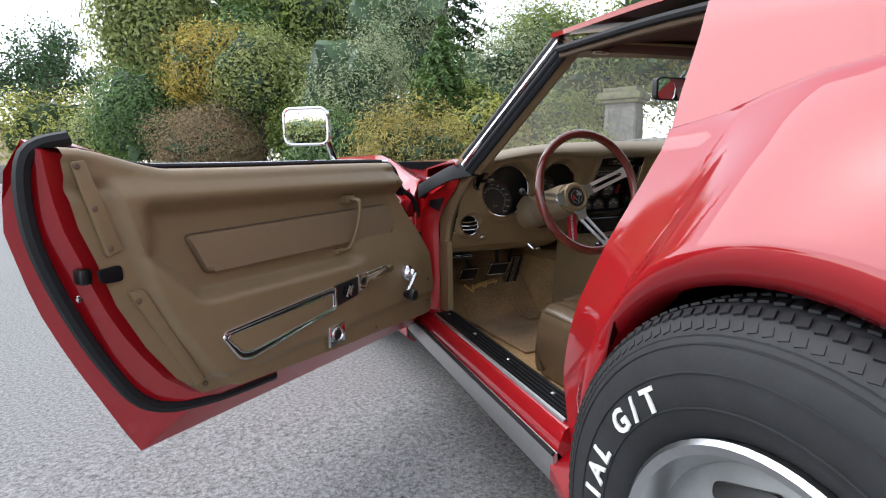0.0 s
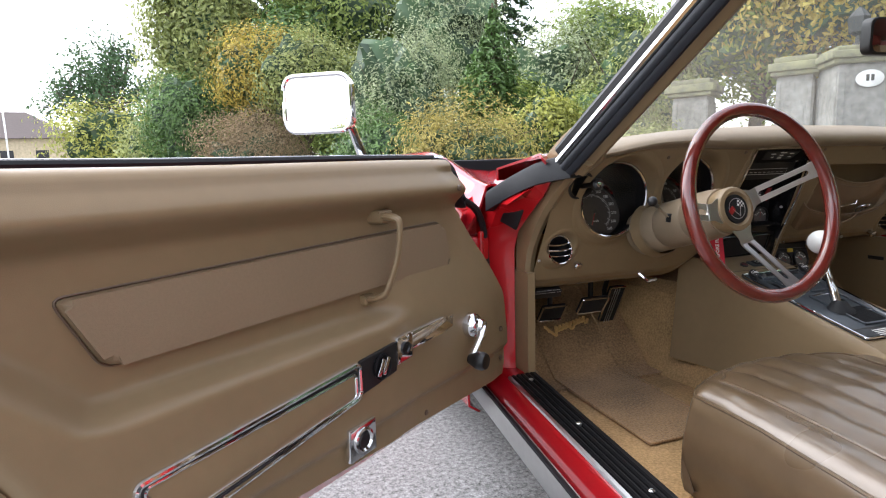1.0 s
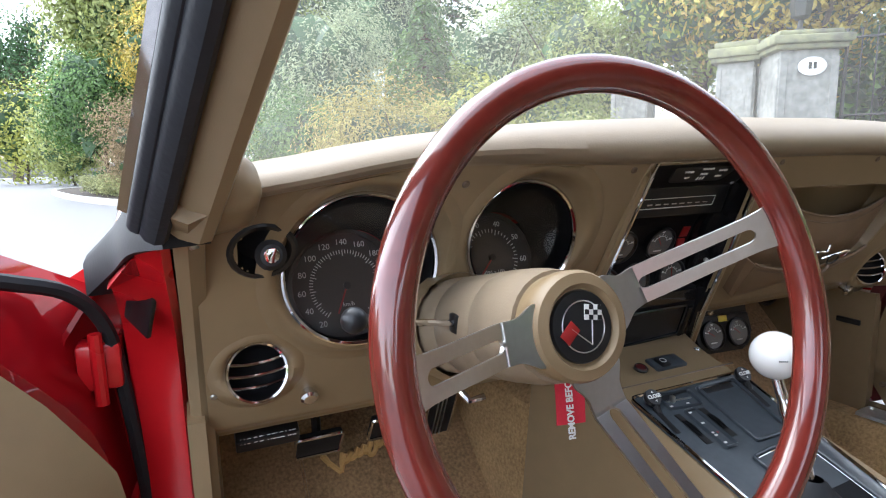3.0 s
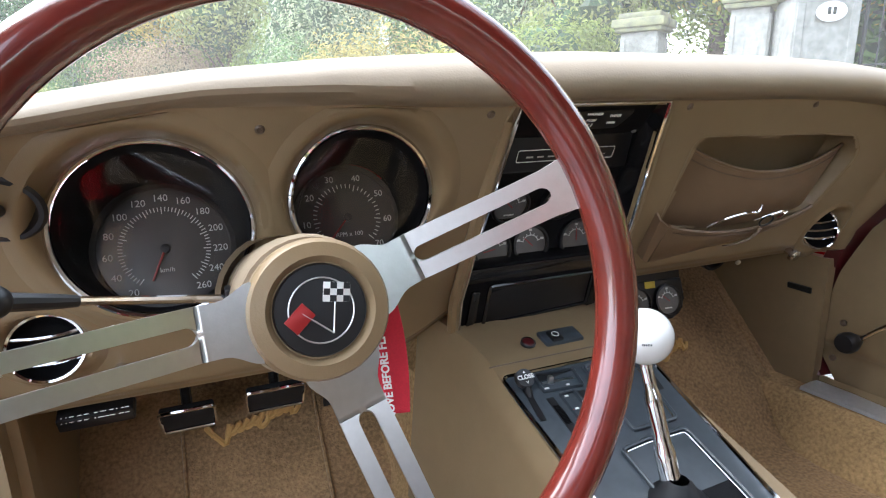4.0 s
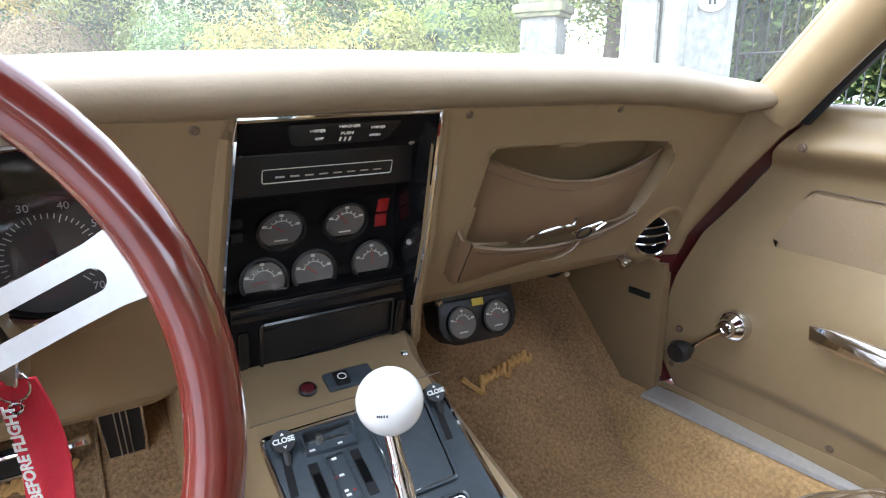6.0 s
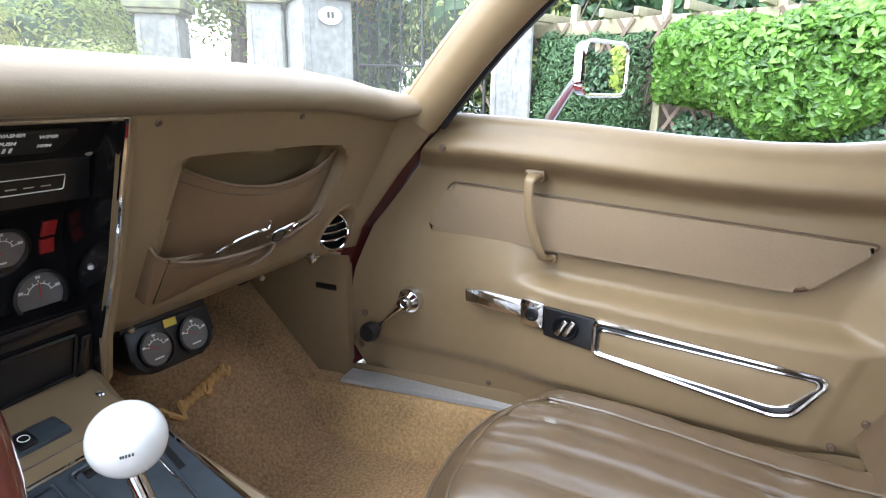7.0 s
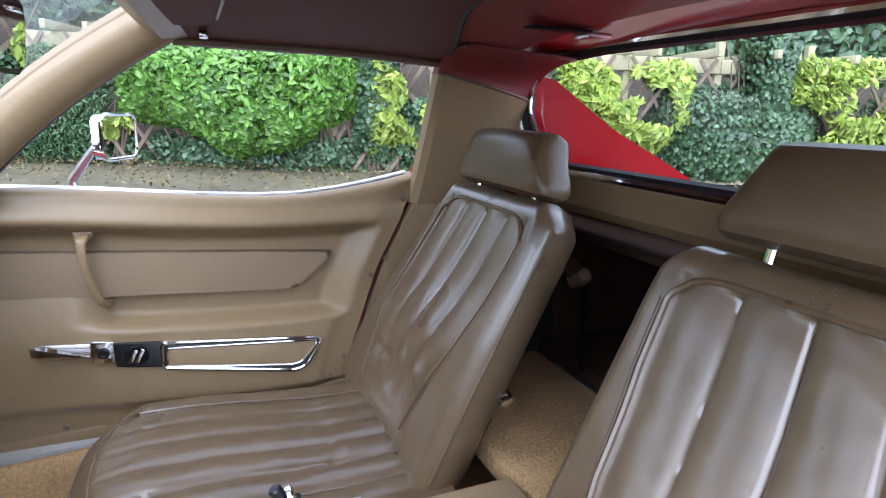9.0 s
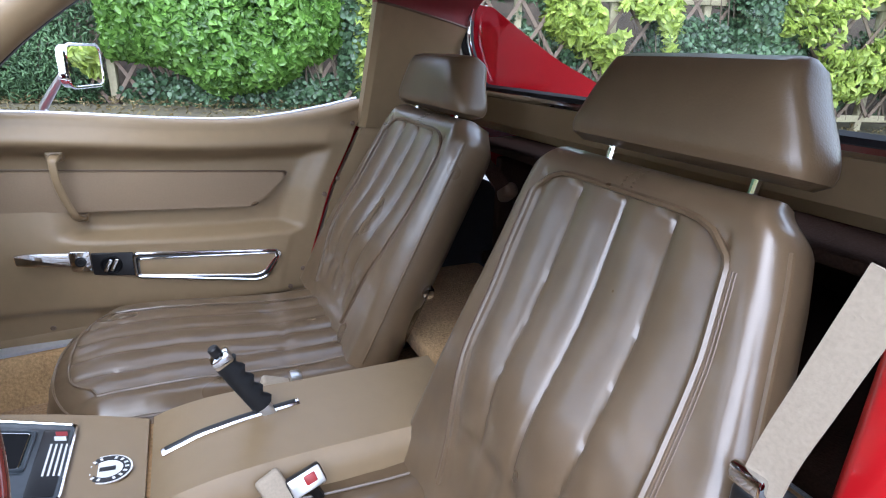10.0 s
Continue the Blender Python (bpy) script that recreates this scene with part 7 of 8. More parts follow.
    bk = part("backrest", grid_bm(rows, True, cap=True), M["leather"], e, "brown leather backrest with upright pleats", limit=1.2)
    line = [surf(-(pan_w(s) + 0.002) / wid(s), s) for s in np.linspace(0.02, 0.435, 16)]
    top = [surf(q * (pan_w(0.45)) / wid(0.455), 0.474 - 0.034 * abs(q) ** 8) for q in np.linspace(-0.98, 0.98, 17)]
    rgt = [surf((pan_w(s) + 0.002) / wid(s), s) for s in np.linspace(0.435, 0.02, 16)]
    part("piping", tube_bm([p + BN * 0.001 for p in line + top + rgt], 0.0042, 6), M["leather"], bk)
    for o in (0.009, 0.013):
        for sx in (-1, 1):
            part("seam", tube_bm([p + BN * 0.0002 for p in [surf(sx * (pan_w(s) + o) / wid(s), s) for s in np.linspace(0.435, 0.02, 24)]], 0.0009, 5), M["vinyl_dark"], bk)
    for sx in (-1, 1):
        part("edge_piping", tube_bm([surf(sx * 0.985, s) + BN * 0.001 for s in np.linspace(0.0, 0.47, 20)], 0.0032, 6), M["leather_side"], bk)
    # stitched tab at the top
    bm = bmesh.new()
    for k in range(6):
        for o in (-0.008, 0.008):
            p = surf(o / 0.2, 0.481 + 0.005 * k)
            box_bm((0.0012, 0.0036, 0.0012), p + BN * 0.0008, 0, bm=bm)
    part("stitching", bm, M["leather_side"], bk)
    # headrest
    H0 = B0 + V(sg * 0.018, 0, 0) + BU * (0.578 + lift) + BN * 0.032
    HU = V(0, -0.22, 0.975).normalized()
    HN = V(0, 0.975, 0.22).normalized()
    rows = []
    n = 32
    for j in range(15):
        t = j / 14
        z = -0.055 + 0.118 * t
        wv = lerp(0.177, 0.134, smooth(t, 0.0, 1.0))
        pinch = math.sqrt(max(0.0, 1 - abs(2 * t - 1) ** 5))
        dv = 0.046 * (0.35 + 0.65 * pinch) * (1.0 - 0.12 * t)
        ring = []
        for k in range(n):
            a = k * math.tau / n
            c, s_ = math.cos(a), math.sin(a)
            px = math.copysign(abs(c) ** 0.26, c) * wv * (0.93 + 0.07 * pinch)
            pd = math.copysign(abs(s_) ** 0.55, s_) * dv
            ring.append(H0 + V(px, 0, 0) + HU * z + HN * (pd + 0.004 * noise.noise(V(px * 14, z * 20, xc))))
        rows.append(ring)
    part("headrest", grid_bm(rows, True, cap=True), M["leather_side"], e, "smooth brown vinyl headrest")
    for sx in (-0.11, 0.11):
        part("headrest_post", tube_bm([H0 + V(sx, 0, 0) + HU * -0.10, H0 + V(sx, 0, 0) + HU * -0.03], 0.006, 10), M["chrome"], e, "chrome headrest post")
    # recline button on the tunnel side
    sd = 1 if xc < 0 else -1
    q = V(sd, 0.2, 0).to_track_quat("Z", "Y").to_matrix().to_4x4()
    p = B0 + V(sd * 0.232 + lean(0.175), 0, 0) + BU * 0.175 + BN * -0.035
    part("recline_button", lathe_bm([(0.013, -0.01), (0.014, 0.012), (0.011, 0.02), (0, 0.022)], Matrix.Translation(p) @ q, 18), M["chrome"], e, "chrome seatback release")
    return e


build_seat(-0.328, -0.302, 0.006)
build_seat(0.366, 0.356, -0.006)


# ---------------------------------------------------------------- things at the windscreen header
def visor(x0, x1):
    rows = []
    for t in np.linspace(0, 1, 12):
        x = lerp(x0, x1, t)
        rows.append([V(x, -0.205 + a, 1.148 + 0.012 * (1 - (x / 0.55) ** 2) + b) for a, b in ((0.0, 0.0), (-0.01, -0.012), (-0.05, -0.02), (-0.10, -0.016), (-0.115, -0.006), (-0.10, 0.002), (-0.02, 0.008))])
    v = part("sun_visor", grid_bm(rows, True, cap=True), M["headliner"], car, "brown padded sun visor folded up")
    part("visor_edge", tube_bm([r[4] for r in rows], 0.004, 6), M["vinyl"], v)


visor(-0.46, -0.06)
visor(0.06, 0.46)
mm = axes(V(0.0, -0.108, 1.068), V(0.995, -0.098, 0.0), V(0.0, -0.081, 1))
if (mm.to_3x3() @ V(0, 0, 1)).y > 0:
    mm = axes(V(0.0, -0.108, 1.068), -V(0.995, -0.098, 0.0), V(0, -0.081, 1))
ol = round_poly([(-0.105, -0.036), (0.105, -0.038), (0.11, 0.036), (-0.11, 0.036)], 0.018, 5)
rv = part("inner_mirror", plate_bm(ol, lambda u, v, d: mm @ V(u, v, d), -0.022, 0.0, 0.004), M["black"], car, "black-framed interior mirror")
bm = bmesh.new()
bm.faces.new([bm.verts.new(mm @ V(u * 0.95, v * 0.88, 0.0012)) for u, v in ol])
part("mirror_pane", bm, M["mirror"], rv, "mirror glass", recalc=False)
part("mirror_stem", tube_bm([mm @ V(0, 0, -0.02), mm @ V(0, 0.03, -0.03), V(0.0, -0.15, 1.155)], 0.007, 8), M["chrome"], rv)

# ribbon of jamb red darkened for shade in the passenger's door gap, and roof side rails
rows = []
for z in np.linspace(0.32, 0.842, 40):
    g = curve_at(GAP_R, z)
    rows.append([V(0.655, g + 0.030, z), V(0.668, g + 0.010, z), V(0.690, g + 0.0075, z), V(0.735, g + 0.010, z), V(0.80, g + 0.012, z)])
part("shaded_jamb_edge", grid_bm(rows), M["dark_red"], car, "jamb red darkened for shade beside the closed door", thick=0.003)
for s in (-1, 1):
    part("roof_rail", tube_bm([V(s * (0.566 + 0.02 * (s < 0)), y, roof_z(0.57, y) - 0.045) for y in np.linspace(-0.25, -0.78, 14)], 0.009, 8), M["vinyl_dark"], car)
    part("roof_seal", tube_bm([V(s * (0.578 + 0.02 * (s < 0)), y, roof_z(0.57, y) - 0.032) for y in np.linspace(-0.25, -0.78, 14)], 0.010, 8), M["rubber"], car)
for s in (-1, 1):
    part("roof_latch", box_bm((0.05, 0.016, 0.012), (s * 0.50, -0.30, roof_z(0.5, -0.3) - 0.05), 0.004), M["chrome"], car)
part("latch_recess", box_bm((0.03, 0.12, 0.004), (0.235, -0.845, roof_z(0.235, -0.845) - 0.0365), 0.0015), M["black_matt"], car)
part("rear_latch", box_bm((0.05, 0.05, 0.010), (0.255, -0.93, roof_z(0.25, -0.93) - 0.034), 0.004), M["alu"], car, "worn metal roof latch")

# seat belts
def strap(pts, w, parent, material="beige", across=V(0, 1, 0)):
    rows = []
    P = smooth_path(pts, 6)
    for i, p in enumerate(P):
        d = (P[min(i + 1, len(P) - 1)] - P[max(i - 1, 0)]).normalized()
        side = (across - d * across.dot(d)).normalized()
        rows.append([p + side * q for q in (-w / 2, -w / 6, w / 6, w / 2)])
    return part("webbing", grid_bm(rows), M[material], parent, thick=0.002)


belt = thing("seat_belt", (-0.62, -0.66, 0.32), "beige belt webbing with black reel beside the seat", "seat belt", "seat belts")
strap([V(-0.590, -0.688, 0.60), V(-0.602, -0.69, 0.70), V(-0.622, -0.69, 0.78), V(-0.646, -0.69, 0.87)], 0.030, belt, across=V(1, 0.15, 0.25))
part("reel_cover", box_bm((0.045, 0.035, 0.05), (-0.600, -0.70, 0.655), 0.01, 3), M["black"], belt, "black plastic belt tongue")
part("tongue", box_bm((0.03, 0.012, 0.018), (-0.590, -0.688, 0.685), 0.004), M["chrome"], belt, "chrome belt tongue")
part("reel_post", tube_bm([V(-0.603, -0.70, 0.20), V(-0.603, -0.705, 0.45), V(-0.600, -0.70, 0.64)], 0.007, 8), M["black_matt"], belt)
buckle = thing("belt_buckle", (-0.155, -0.42, 0.36), "belt buckle with red button beside the console", "belt buckle", "seat belts")
bmx = Matrix.Translation((-0.168, -0.425, 0.432)) @ Matrix.Rotation(radians(-62), 4, "Y") @ Matrix.Rotation(radians(18), 4, "Z")
part("buckle_body", box_bm((0.028, 0.05, 0.02), bevel=0.004, m=bmx), M["black"], buckle)
part("buckle_plate", box_bm((0.026, 0.046, 0.004), bevel=0.002, m=bmx @ Matrix.Translation((0, 0, 0.011))), M["steel"], buckle)
part("buckle_button", box_bm((0.013, 0.016, 0.006), bevel=0.002, m=bmx @ Matrix.Translation((0.002, -0.006, 0.014))), M["redplastic"], buckle, "red release button")
part("buckle_strap", box_bm((0.05, 0.035, 0.016), bevel=0.006, seg=3, m=Matrix.Translation((-0.168, -0.385, 0.428)) @ Matrix.Rotation(radians(-50), 4, "Y") @ Matrix.Rotation(radians(25), 4, "Z")), M["beige"], buckle, "cream webbing sleeve")
part("buckle_stalk", tube_bm([V(-0.168, -0.43, 0.425), V(-0.16, -0.45, 0.38), V(-0.155, -0.46, 0.30)], 0.008, 8), M["black"], buckle)
pb = thing("belt_buckle", (0.10, -0.44, 0.36), "cream belt buckle beside the passenger seat", "belt buckle", "seat belts")
part("buckle_strap", box_bm((0.03, 0.05, 0.018), bevel=0.006, seg=3, m=Matrix.Translation((0.10, -0.425, 0.425)) @ Matrix.Rotation(radians(20), 4, "X")), M["beige"], pb)
part("buckle_tip", box_bm((0.03, 0.02, 0.016), bevel=0.005, m=Matrix.Translation((0.10, -0.46, 0.432))), M["steel"], pb)
part("buckle_stalk", tube_bm([V(0.10, -0.43, 0.42), V(0.105, -0.43, 0.28)], 0.008, 8), M["black"], pb)
reel = thing("belt_reel", (0.31, -0.97, 0.35), "grey-beige belt reel with shade-darkened webbing behind the seat", "seat belt", "seat belts")
part("reel_body", box_bm((0.055, 0.035, 0.035), bevel=0.012, seg=3, m=Matrix.Translation((0.335, -1.01, 0.672)) @ Matrix.Rotation(radians(35), 4, "Y")), M["vinyl_dark"], reel)
part("reel_post", box_bm((0.012, 0.012, 0.20), (0.335, -1.035, 0.55), 0.004), M["black_matt"], reel)
# webbing in the bay's shade-dark colour
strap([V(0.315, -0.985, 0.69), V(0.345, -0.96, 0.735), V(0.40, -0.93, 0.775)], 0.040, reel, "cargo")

# cloth bundle in the luggage space
cloth = thing("cloth_bundle", (0.335, -1.25, 0.46), "crumpled white cloth in the luggage space", "cloth")
bm = bmesh.new()
bmesh.ops.create_icosphere(bm, subdivisions=4, radius=1)
for v in bm.verts:
    k = 1 + 0.26 * noise.noise(v.co * 1.7) + 0.10 * noise.noise(v.co * 4.5)
    v.co = V(0.345, -1.27, 0.535) + V(v.co.x * 0.042 * k, v.co.y * 0.04 * k, v.co.z * 0.06 * k)
part("cloth", bm, mat("white_cloth", (0.6, 0.56, 0.5), 0.9, bump=0.4, bscale=60), cloth)

# spectacles in the map pocket
sg_ = thing("spectacles", tuple(face(0.33, 0.70, 0.03)), "thin metal spectacles lying in the map pocket", "spectacles")
part("temple_arm", tube_bm(smooth_path([face(0.268, 0.676, 0.014), face(0.288, 0.694, 0.022), face(0.318, 0.703, 0.026), face(0.342, 0.703, 0.026), face(0.343, 0.714, 0.024)], 5), 0.0022, 6), M["chrome"], sg_)
part("temple_arm", tube_bm(smooth_path([face(0.358, 0.682, 0.018), face(0.376, 0.695, 0.026), face(0.408, 0.700, 0.026), face(0.398, 0.686, 0.024)], 5), 0.0022, 6), M["chrome"], sg_)
part("lens_rim", tube_bm([face(0.372 + 0.013 * math.cos(k * math.tau / 16), 0.686 + 0.009 * math.sin(k * math.tau / 16), 0.027) for k in range(16)], 0.0014, 6, loop=True), M["black"], sg_)


# ---------------------------------------------------------------- ground
def ground_z(x, y):
    z = -0.102 * smooth(0.45 - y, 0.0, 1.45) * (1 - smooth(abs(x), 3, 8))
    z += 0.30 * smooth(x, 2.0, 6.4) * (1 - smooth(x, 20, 60))
    return z


def spaced(a, b, near, n):
    t = np.linspace(-1, 1, n)
    return [near + (b - near) * q ** 3 if q > 0 else near + (near - a) * q ** 3 for q in t]


xs, ys = spaced(-400, 400, 0, 90), spaced(-400, 400, 0, 90)
ground = part("ground", grid_bm([[V(x, y, ground_z(x, y)) for x in xs] for y in ys]), M["asphalt"])
tagged(ground, "grey speckled asphalt driveway and road", "ground", kind="structure")


def verge(name, outline, material, label, h=0.05):
    def to(u, v, d):
        return V(u, v, ground_z(u, v) + d)
    bm = plate_bm(outline, to, -0.05, h, 0.02, 2)
    bmesh.ops.triangulate(bm, faces=[f for f in bm.faces if len(f.verts) > 4])
    return tagged(part(name, bm, material), label, "verge", kind="structure")


def fence_x(y):
    return 7.0 + 0.33 * y


rows = []
for y in np.linspace(3.0, -14, 52):
    edge = -2.6 - 0.35 * noise.noise(V(y * 0.7, 2, 5)) - 0.15 * noise.noise(V(y * 2.9, 7, 1))
    rows.append([V(fence_x(y) + o, y, ground_z(fence_x(y) + o, y) + h) for o, h in [(edge, -0.004)] + [(lerp(edge, 3.0, k / 16), 0.010) for k in range(1, 17)]])
tagged(part("verge", grid_bm(rows), M["moss"]), "mossy leaf-strewn verge under the fence", "verge", kind="structure")
bed = [(-2.6, 14.2), (-1.7, 12.3), (-0.7, 11.2), (0.3, 9.9), (0.9, 8.2), (1.6, 6.6), (2.8, 5.6), (4.6, 5.4), (12, 7), (14, 22), (2, 26), (-4.2, 19.5), (-3.4, 16.5)]
verge("planting_bed", round_poly(bed, 1.2, 6), M["soil"], "planting bed of dark soil behind a kerb", 0.1)
bp = [V(x, y, 0) for x, y in round_poly(bed, 1.2, 6)]
kb = grid_bm([[p + (p - V(5, 14, 0)).normalized() * o + V(0, 0, z) for o, z in ((0.0, -0.05), (0.0, 0.115), (0.03, 0.125), (0.11, 0.12), (0.13, 0.10), (0.13, -0.05))] for p in bp + bp[:1]], True)
tagged(part("kerb", kb, M["kerb"]), "pale stone kerb round the planting bed", "kerb", kind="structure")

# ---------------------------------------------------------------- foliage
RNG = np.random.default_rng(7)


def leaf_mesh(name, P, N, size, material, parent, aspect=0.42, droop=0.25):
    """Many folded leaves, one at each point, turned at random round its outward direction."""
    n = len(P)
    N = N / np.linalg.norm(N, axis=1)[:, None]
    R = RNG.normal(size=(n, 3))
    T = R - (R * N).sum(1)[:, None] * N
    T /= np.linalg.norm(T, axis=1)[:, None]
    T[:, 2] -= droop
    T /= np.linalg.norm(T, axis=1)[:, None]
    B = np.cross(N, T)
    B /= np.linalg.norm(B, axis=1)[:, None]
    N2 = np.cross(T, B)
    s = (size * RNG.uniform(0.65, 1.25, n))[:, None]
    a = aspect
    base, tip = P - T * s * 0.5, P + T * s * 0.5 - N2 * s * 0.08
    l1, l2 = P - T * s * 0.18 + B * s * a * 0.5 + N2 * s * 0.10, P + T * s * 0.2 + B * s * a * 0.42 + N2 * s * 0.08
    r1, r2 = P - T * s * 0.18 - B * s * a * 0.5 + N2 * s * 0.10, P + T * s * 0.2 - B * s * a * 0.42 + N2 * s * 0.08
    verts = np.stack([base, l1, l2, tip, r2, r1], 1).reshape(-1, 3)
    k = np.arange(n)[:, None] * 6
    faces = np.concatenate([k + np.array([[0, 3, 2, 1]]), k + np.array([[0, 5, 4, 3]])], 0)
    me = bpy.data.meshes.new(name)
    me.vertices.add(len(verts))
    me.vertices.foreach_set("co", verts.ravel().astype(np.float32))
    me.loops.add(faces.size)
    me.loops.foreach_set("vertex_index", faces.ravel().astype(np.int32))
    me.polygons.add(len(faces))
    me.polygons.foreach_set("loop_start", (np.arange(len(faces)) * 4).astype(np.int32))
    me.update(calc_edges=True)
    me.polygons.foreach_set("use_smooth", np.ones(len(faces), dtype=bool))
    me.materials.append(material)
    ob = new(name, me)
    if parent is not None:
        ob.parent = parent
        ob.matrix_parent_inverse = Matrix.Translation(-parent.location)
    return ob


def lumpy(c, r, n, lumps=9, fill=0.35):
    """Points and directions over a heap of uneven lumps that together fill an ellipsoid."""
    c, r = np.array(c, float), np.array(r, float)
    d = RNG.normal(size=(lumps, 3))
    d /= np.linalg.norm(d, axis=1)[:, None]
    cs = c + d * r * RNG.uniform(0.2, 0.66, (lumps, 1))
    rs = RNG.uniform(0.36, 0.62, (lumps, 1)) * r
    i = RNG.integers(0, lumps, n)
    q = RNG.normal(size=(n, 3))
    q /= np.linalg.norm(q, axis=1)[:, None]
    k = 1 - fill * RNG.random(n) ** 2
    p = cs[i] + q * rs[i] * k[:, None] * (1 + 0.2 * RNG.normal(size=(n, 1)))
    out = q * 0.6 + (p - c) / r * 0.6 + RNG.normal(size=(n, 3)) * 0.35 + np.array([0, 0, 0.25])
    return p, out


def limbs(base, crown_c, crown_r, parent, r0, n=7):
    """A tapered trunk with limbs that reach into the crown."""
    base, c = Vector(base), Vector(crown_c)
    bm = bmesh.new()
    mid = base.lerp(c, 0.5) + V(RNG.normal() * 0.1, RNG.normal() * 0.1, 0) * crown_r[0] * 0.4
    path = smooth_path([base - V(0, 0, 0.1), mid, c], 4)
    tube_bm(path, [lerp(r0, r0 * 0.45, i / (len(path) - 1)) for i in range(len(path))], 8, bm)
    for k in range(n):
        a = k * math.tau / n + RNG.random()
        st = path[2 + int(RNG.integers(0, max(1, len(path) - 3)))]
        e = c + V(math.cos(a) * crown_r[0] * 0.75, math.sin(a) * crown_r[1] * 0.75, RNG.uniform(-0.3, 0.7) * crown_r[2])
        m = st.lerp(e, 0.5) + V(0, 0, 0.12 * crown_r[2])
        pp = smooth_path([st, m, e], 4)
        tube_bm(pp, [lerp(r0 * 0.42, r0 * 0.08, i / (len(pp) - 1)) for i in range(len(pp))], 6, bm)
    part("trunk", bm, M["bark"], parent)


def shrub(name, c, r, leaf, size, n, label, category="shrub", lumps=10, trunk=0.05, aspect=0.42, base=None, fill=0.35):
    gz = ground_z(c[0], c[1])
    b = base or (c[0], c[1], gz)
    e = thing(name, b, label, category)
    limbs(b, c, r, e, trunk)
    P, N = lumpy(c, r, int(n * 1.6), lumps, fill)
    keep = P[:, 2] > gz + 0.03
    leaf_mesh("crown", P[keep], N[keep], size * 0.92, LEAF[leaf], e, aspect)
    # added solid core, ivy-dark to stand for the shaded inside of the crown
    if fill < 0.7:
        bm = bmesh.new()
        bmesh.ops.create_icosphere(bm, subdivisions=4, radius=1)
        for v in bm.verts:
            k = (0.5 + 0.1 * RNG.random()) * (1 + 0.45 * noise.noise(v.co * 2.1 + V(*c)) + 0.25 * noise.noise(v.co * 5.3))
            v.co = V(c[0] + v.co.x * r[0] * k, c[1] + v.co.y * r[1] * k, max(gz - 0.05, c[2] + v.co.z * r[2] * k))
        part("shaded_core", bm, LEAF["ivy"], e)
    return e


def conifer(name, c, h, r, n, label, leaf="conifer", size=0.16):
    gz = ground_z(c[0], c[1])
    e = thing(name, (c[0], c[1], gz), label, "tree")
    bm = tube_bm([V(c[0], c[1], gz - 0.1), V(c[0], c[1], gz + h)], [0.16, 0.02], 8)
    t = RNG.random(n) ** 0.7
    lay = np.floor((1 - t) * 16) / 16
    a = RNG.random(n) * math.tau
    br = np.floor(a / math.tau * 11 + lay * 37) 
    a = (br + RNG.normal(size=n) * 0.16) / 11 * math.tau - lay * 37 / 11 * math.tau
    q = RNG.random(n) ** 0.5
    rad = r * (1 - lay) ** 0.8 * q * (0.75 + 0.35 * np.sin(br * 12.9 + lay * 78.2))
    z = gz + h * (0.10 + 0.9 * lay) - rad * 0.32 + RNG.normal(size=n) * 0.05
    P = np.stack([c[0] + rad * np.cos(a), c[1] + rad * np.sin(a), z], 1)
    N = np.stack([np.cos(a) * 0.5, np.sin(a) * 0.5, np.full(n, 0.7)], 1) + RNG.normal(size=(n, 3)) * 0.35
    for k in range(40):
        zz = gz + h * (0.12 + 0.8 * k / 40)
        aa = k * 2.4
        L = r * (1 - k / 40) ** 0.8 * 0.8
        tube_bm([V(c[0], c[1], zz), V(c[0] + L * math.cos(aa), c[1] + L * math.sin(aa), zz - L * 0.25)], [0.03, 0.006], 5, bm)
    part("trunk", bm, M["bark"], e)
    leaf_mesh("crown", P, N, size, LEAF[leaf], e, 0.3)
    return e


def open_tree(x, y, h, r, r0, label):
    """A spreading tree whose limbs show through a thin crown."""
    gz = ground_z(x, y)
    e = thing("tree", (x, y, gz), label, "tree")
    bm = bmesh.new()
    tips = []

    def grow(p, d, length, rad, level):
        q = p + d * length * 0.5 + V(RNG.normal(), RNG.normal(), RNG.normal()) * length * 0.06
        end = p + d * length + V(0, 0, 0.05 * length)
        tube_bm([p, q, end], [rad, rad * 0.8, rad * 0.6], 6 if level < 2 else 4, bm)
        if level >= 2:
            tips.extend([q, end, p.lerp(end, 0.75)])
        if level == 4:
            return
        for k in range((6, 4, 3, 3)[level]):
            turn = V(RNG.normal(), RNG.normal(), RNG.normal() * 0.6 + 0.25)
            nd = (d * 0.75 + turn * (0.75 if level else 0.6)).normalized()
            at = p.lerp(end, RNG.uniform(0.55, 1.0))
            grow(at, nd, length * RNG.uniform(0.55, 0.78), rad * 0.5, level + 1)
    grow(V(x, y, gz - 0.1), V(0.04, 0, 1).normalized(), h * 0.36, r0, 0)
    part("trunk", bm, M["bark"], e)
    T = np.array([list(t) for t in tips])
    P = np.repeat(T, 9, 0) + RNG.normal(size=(len(T) * 9, 3)) * 0.24
    leaf_mesh("crown", P, RNG.normal(size=P.shape) + np.array([0, 0, 0.4]), 0.17, LEAF["conifer"], e, 0.5)
    return e


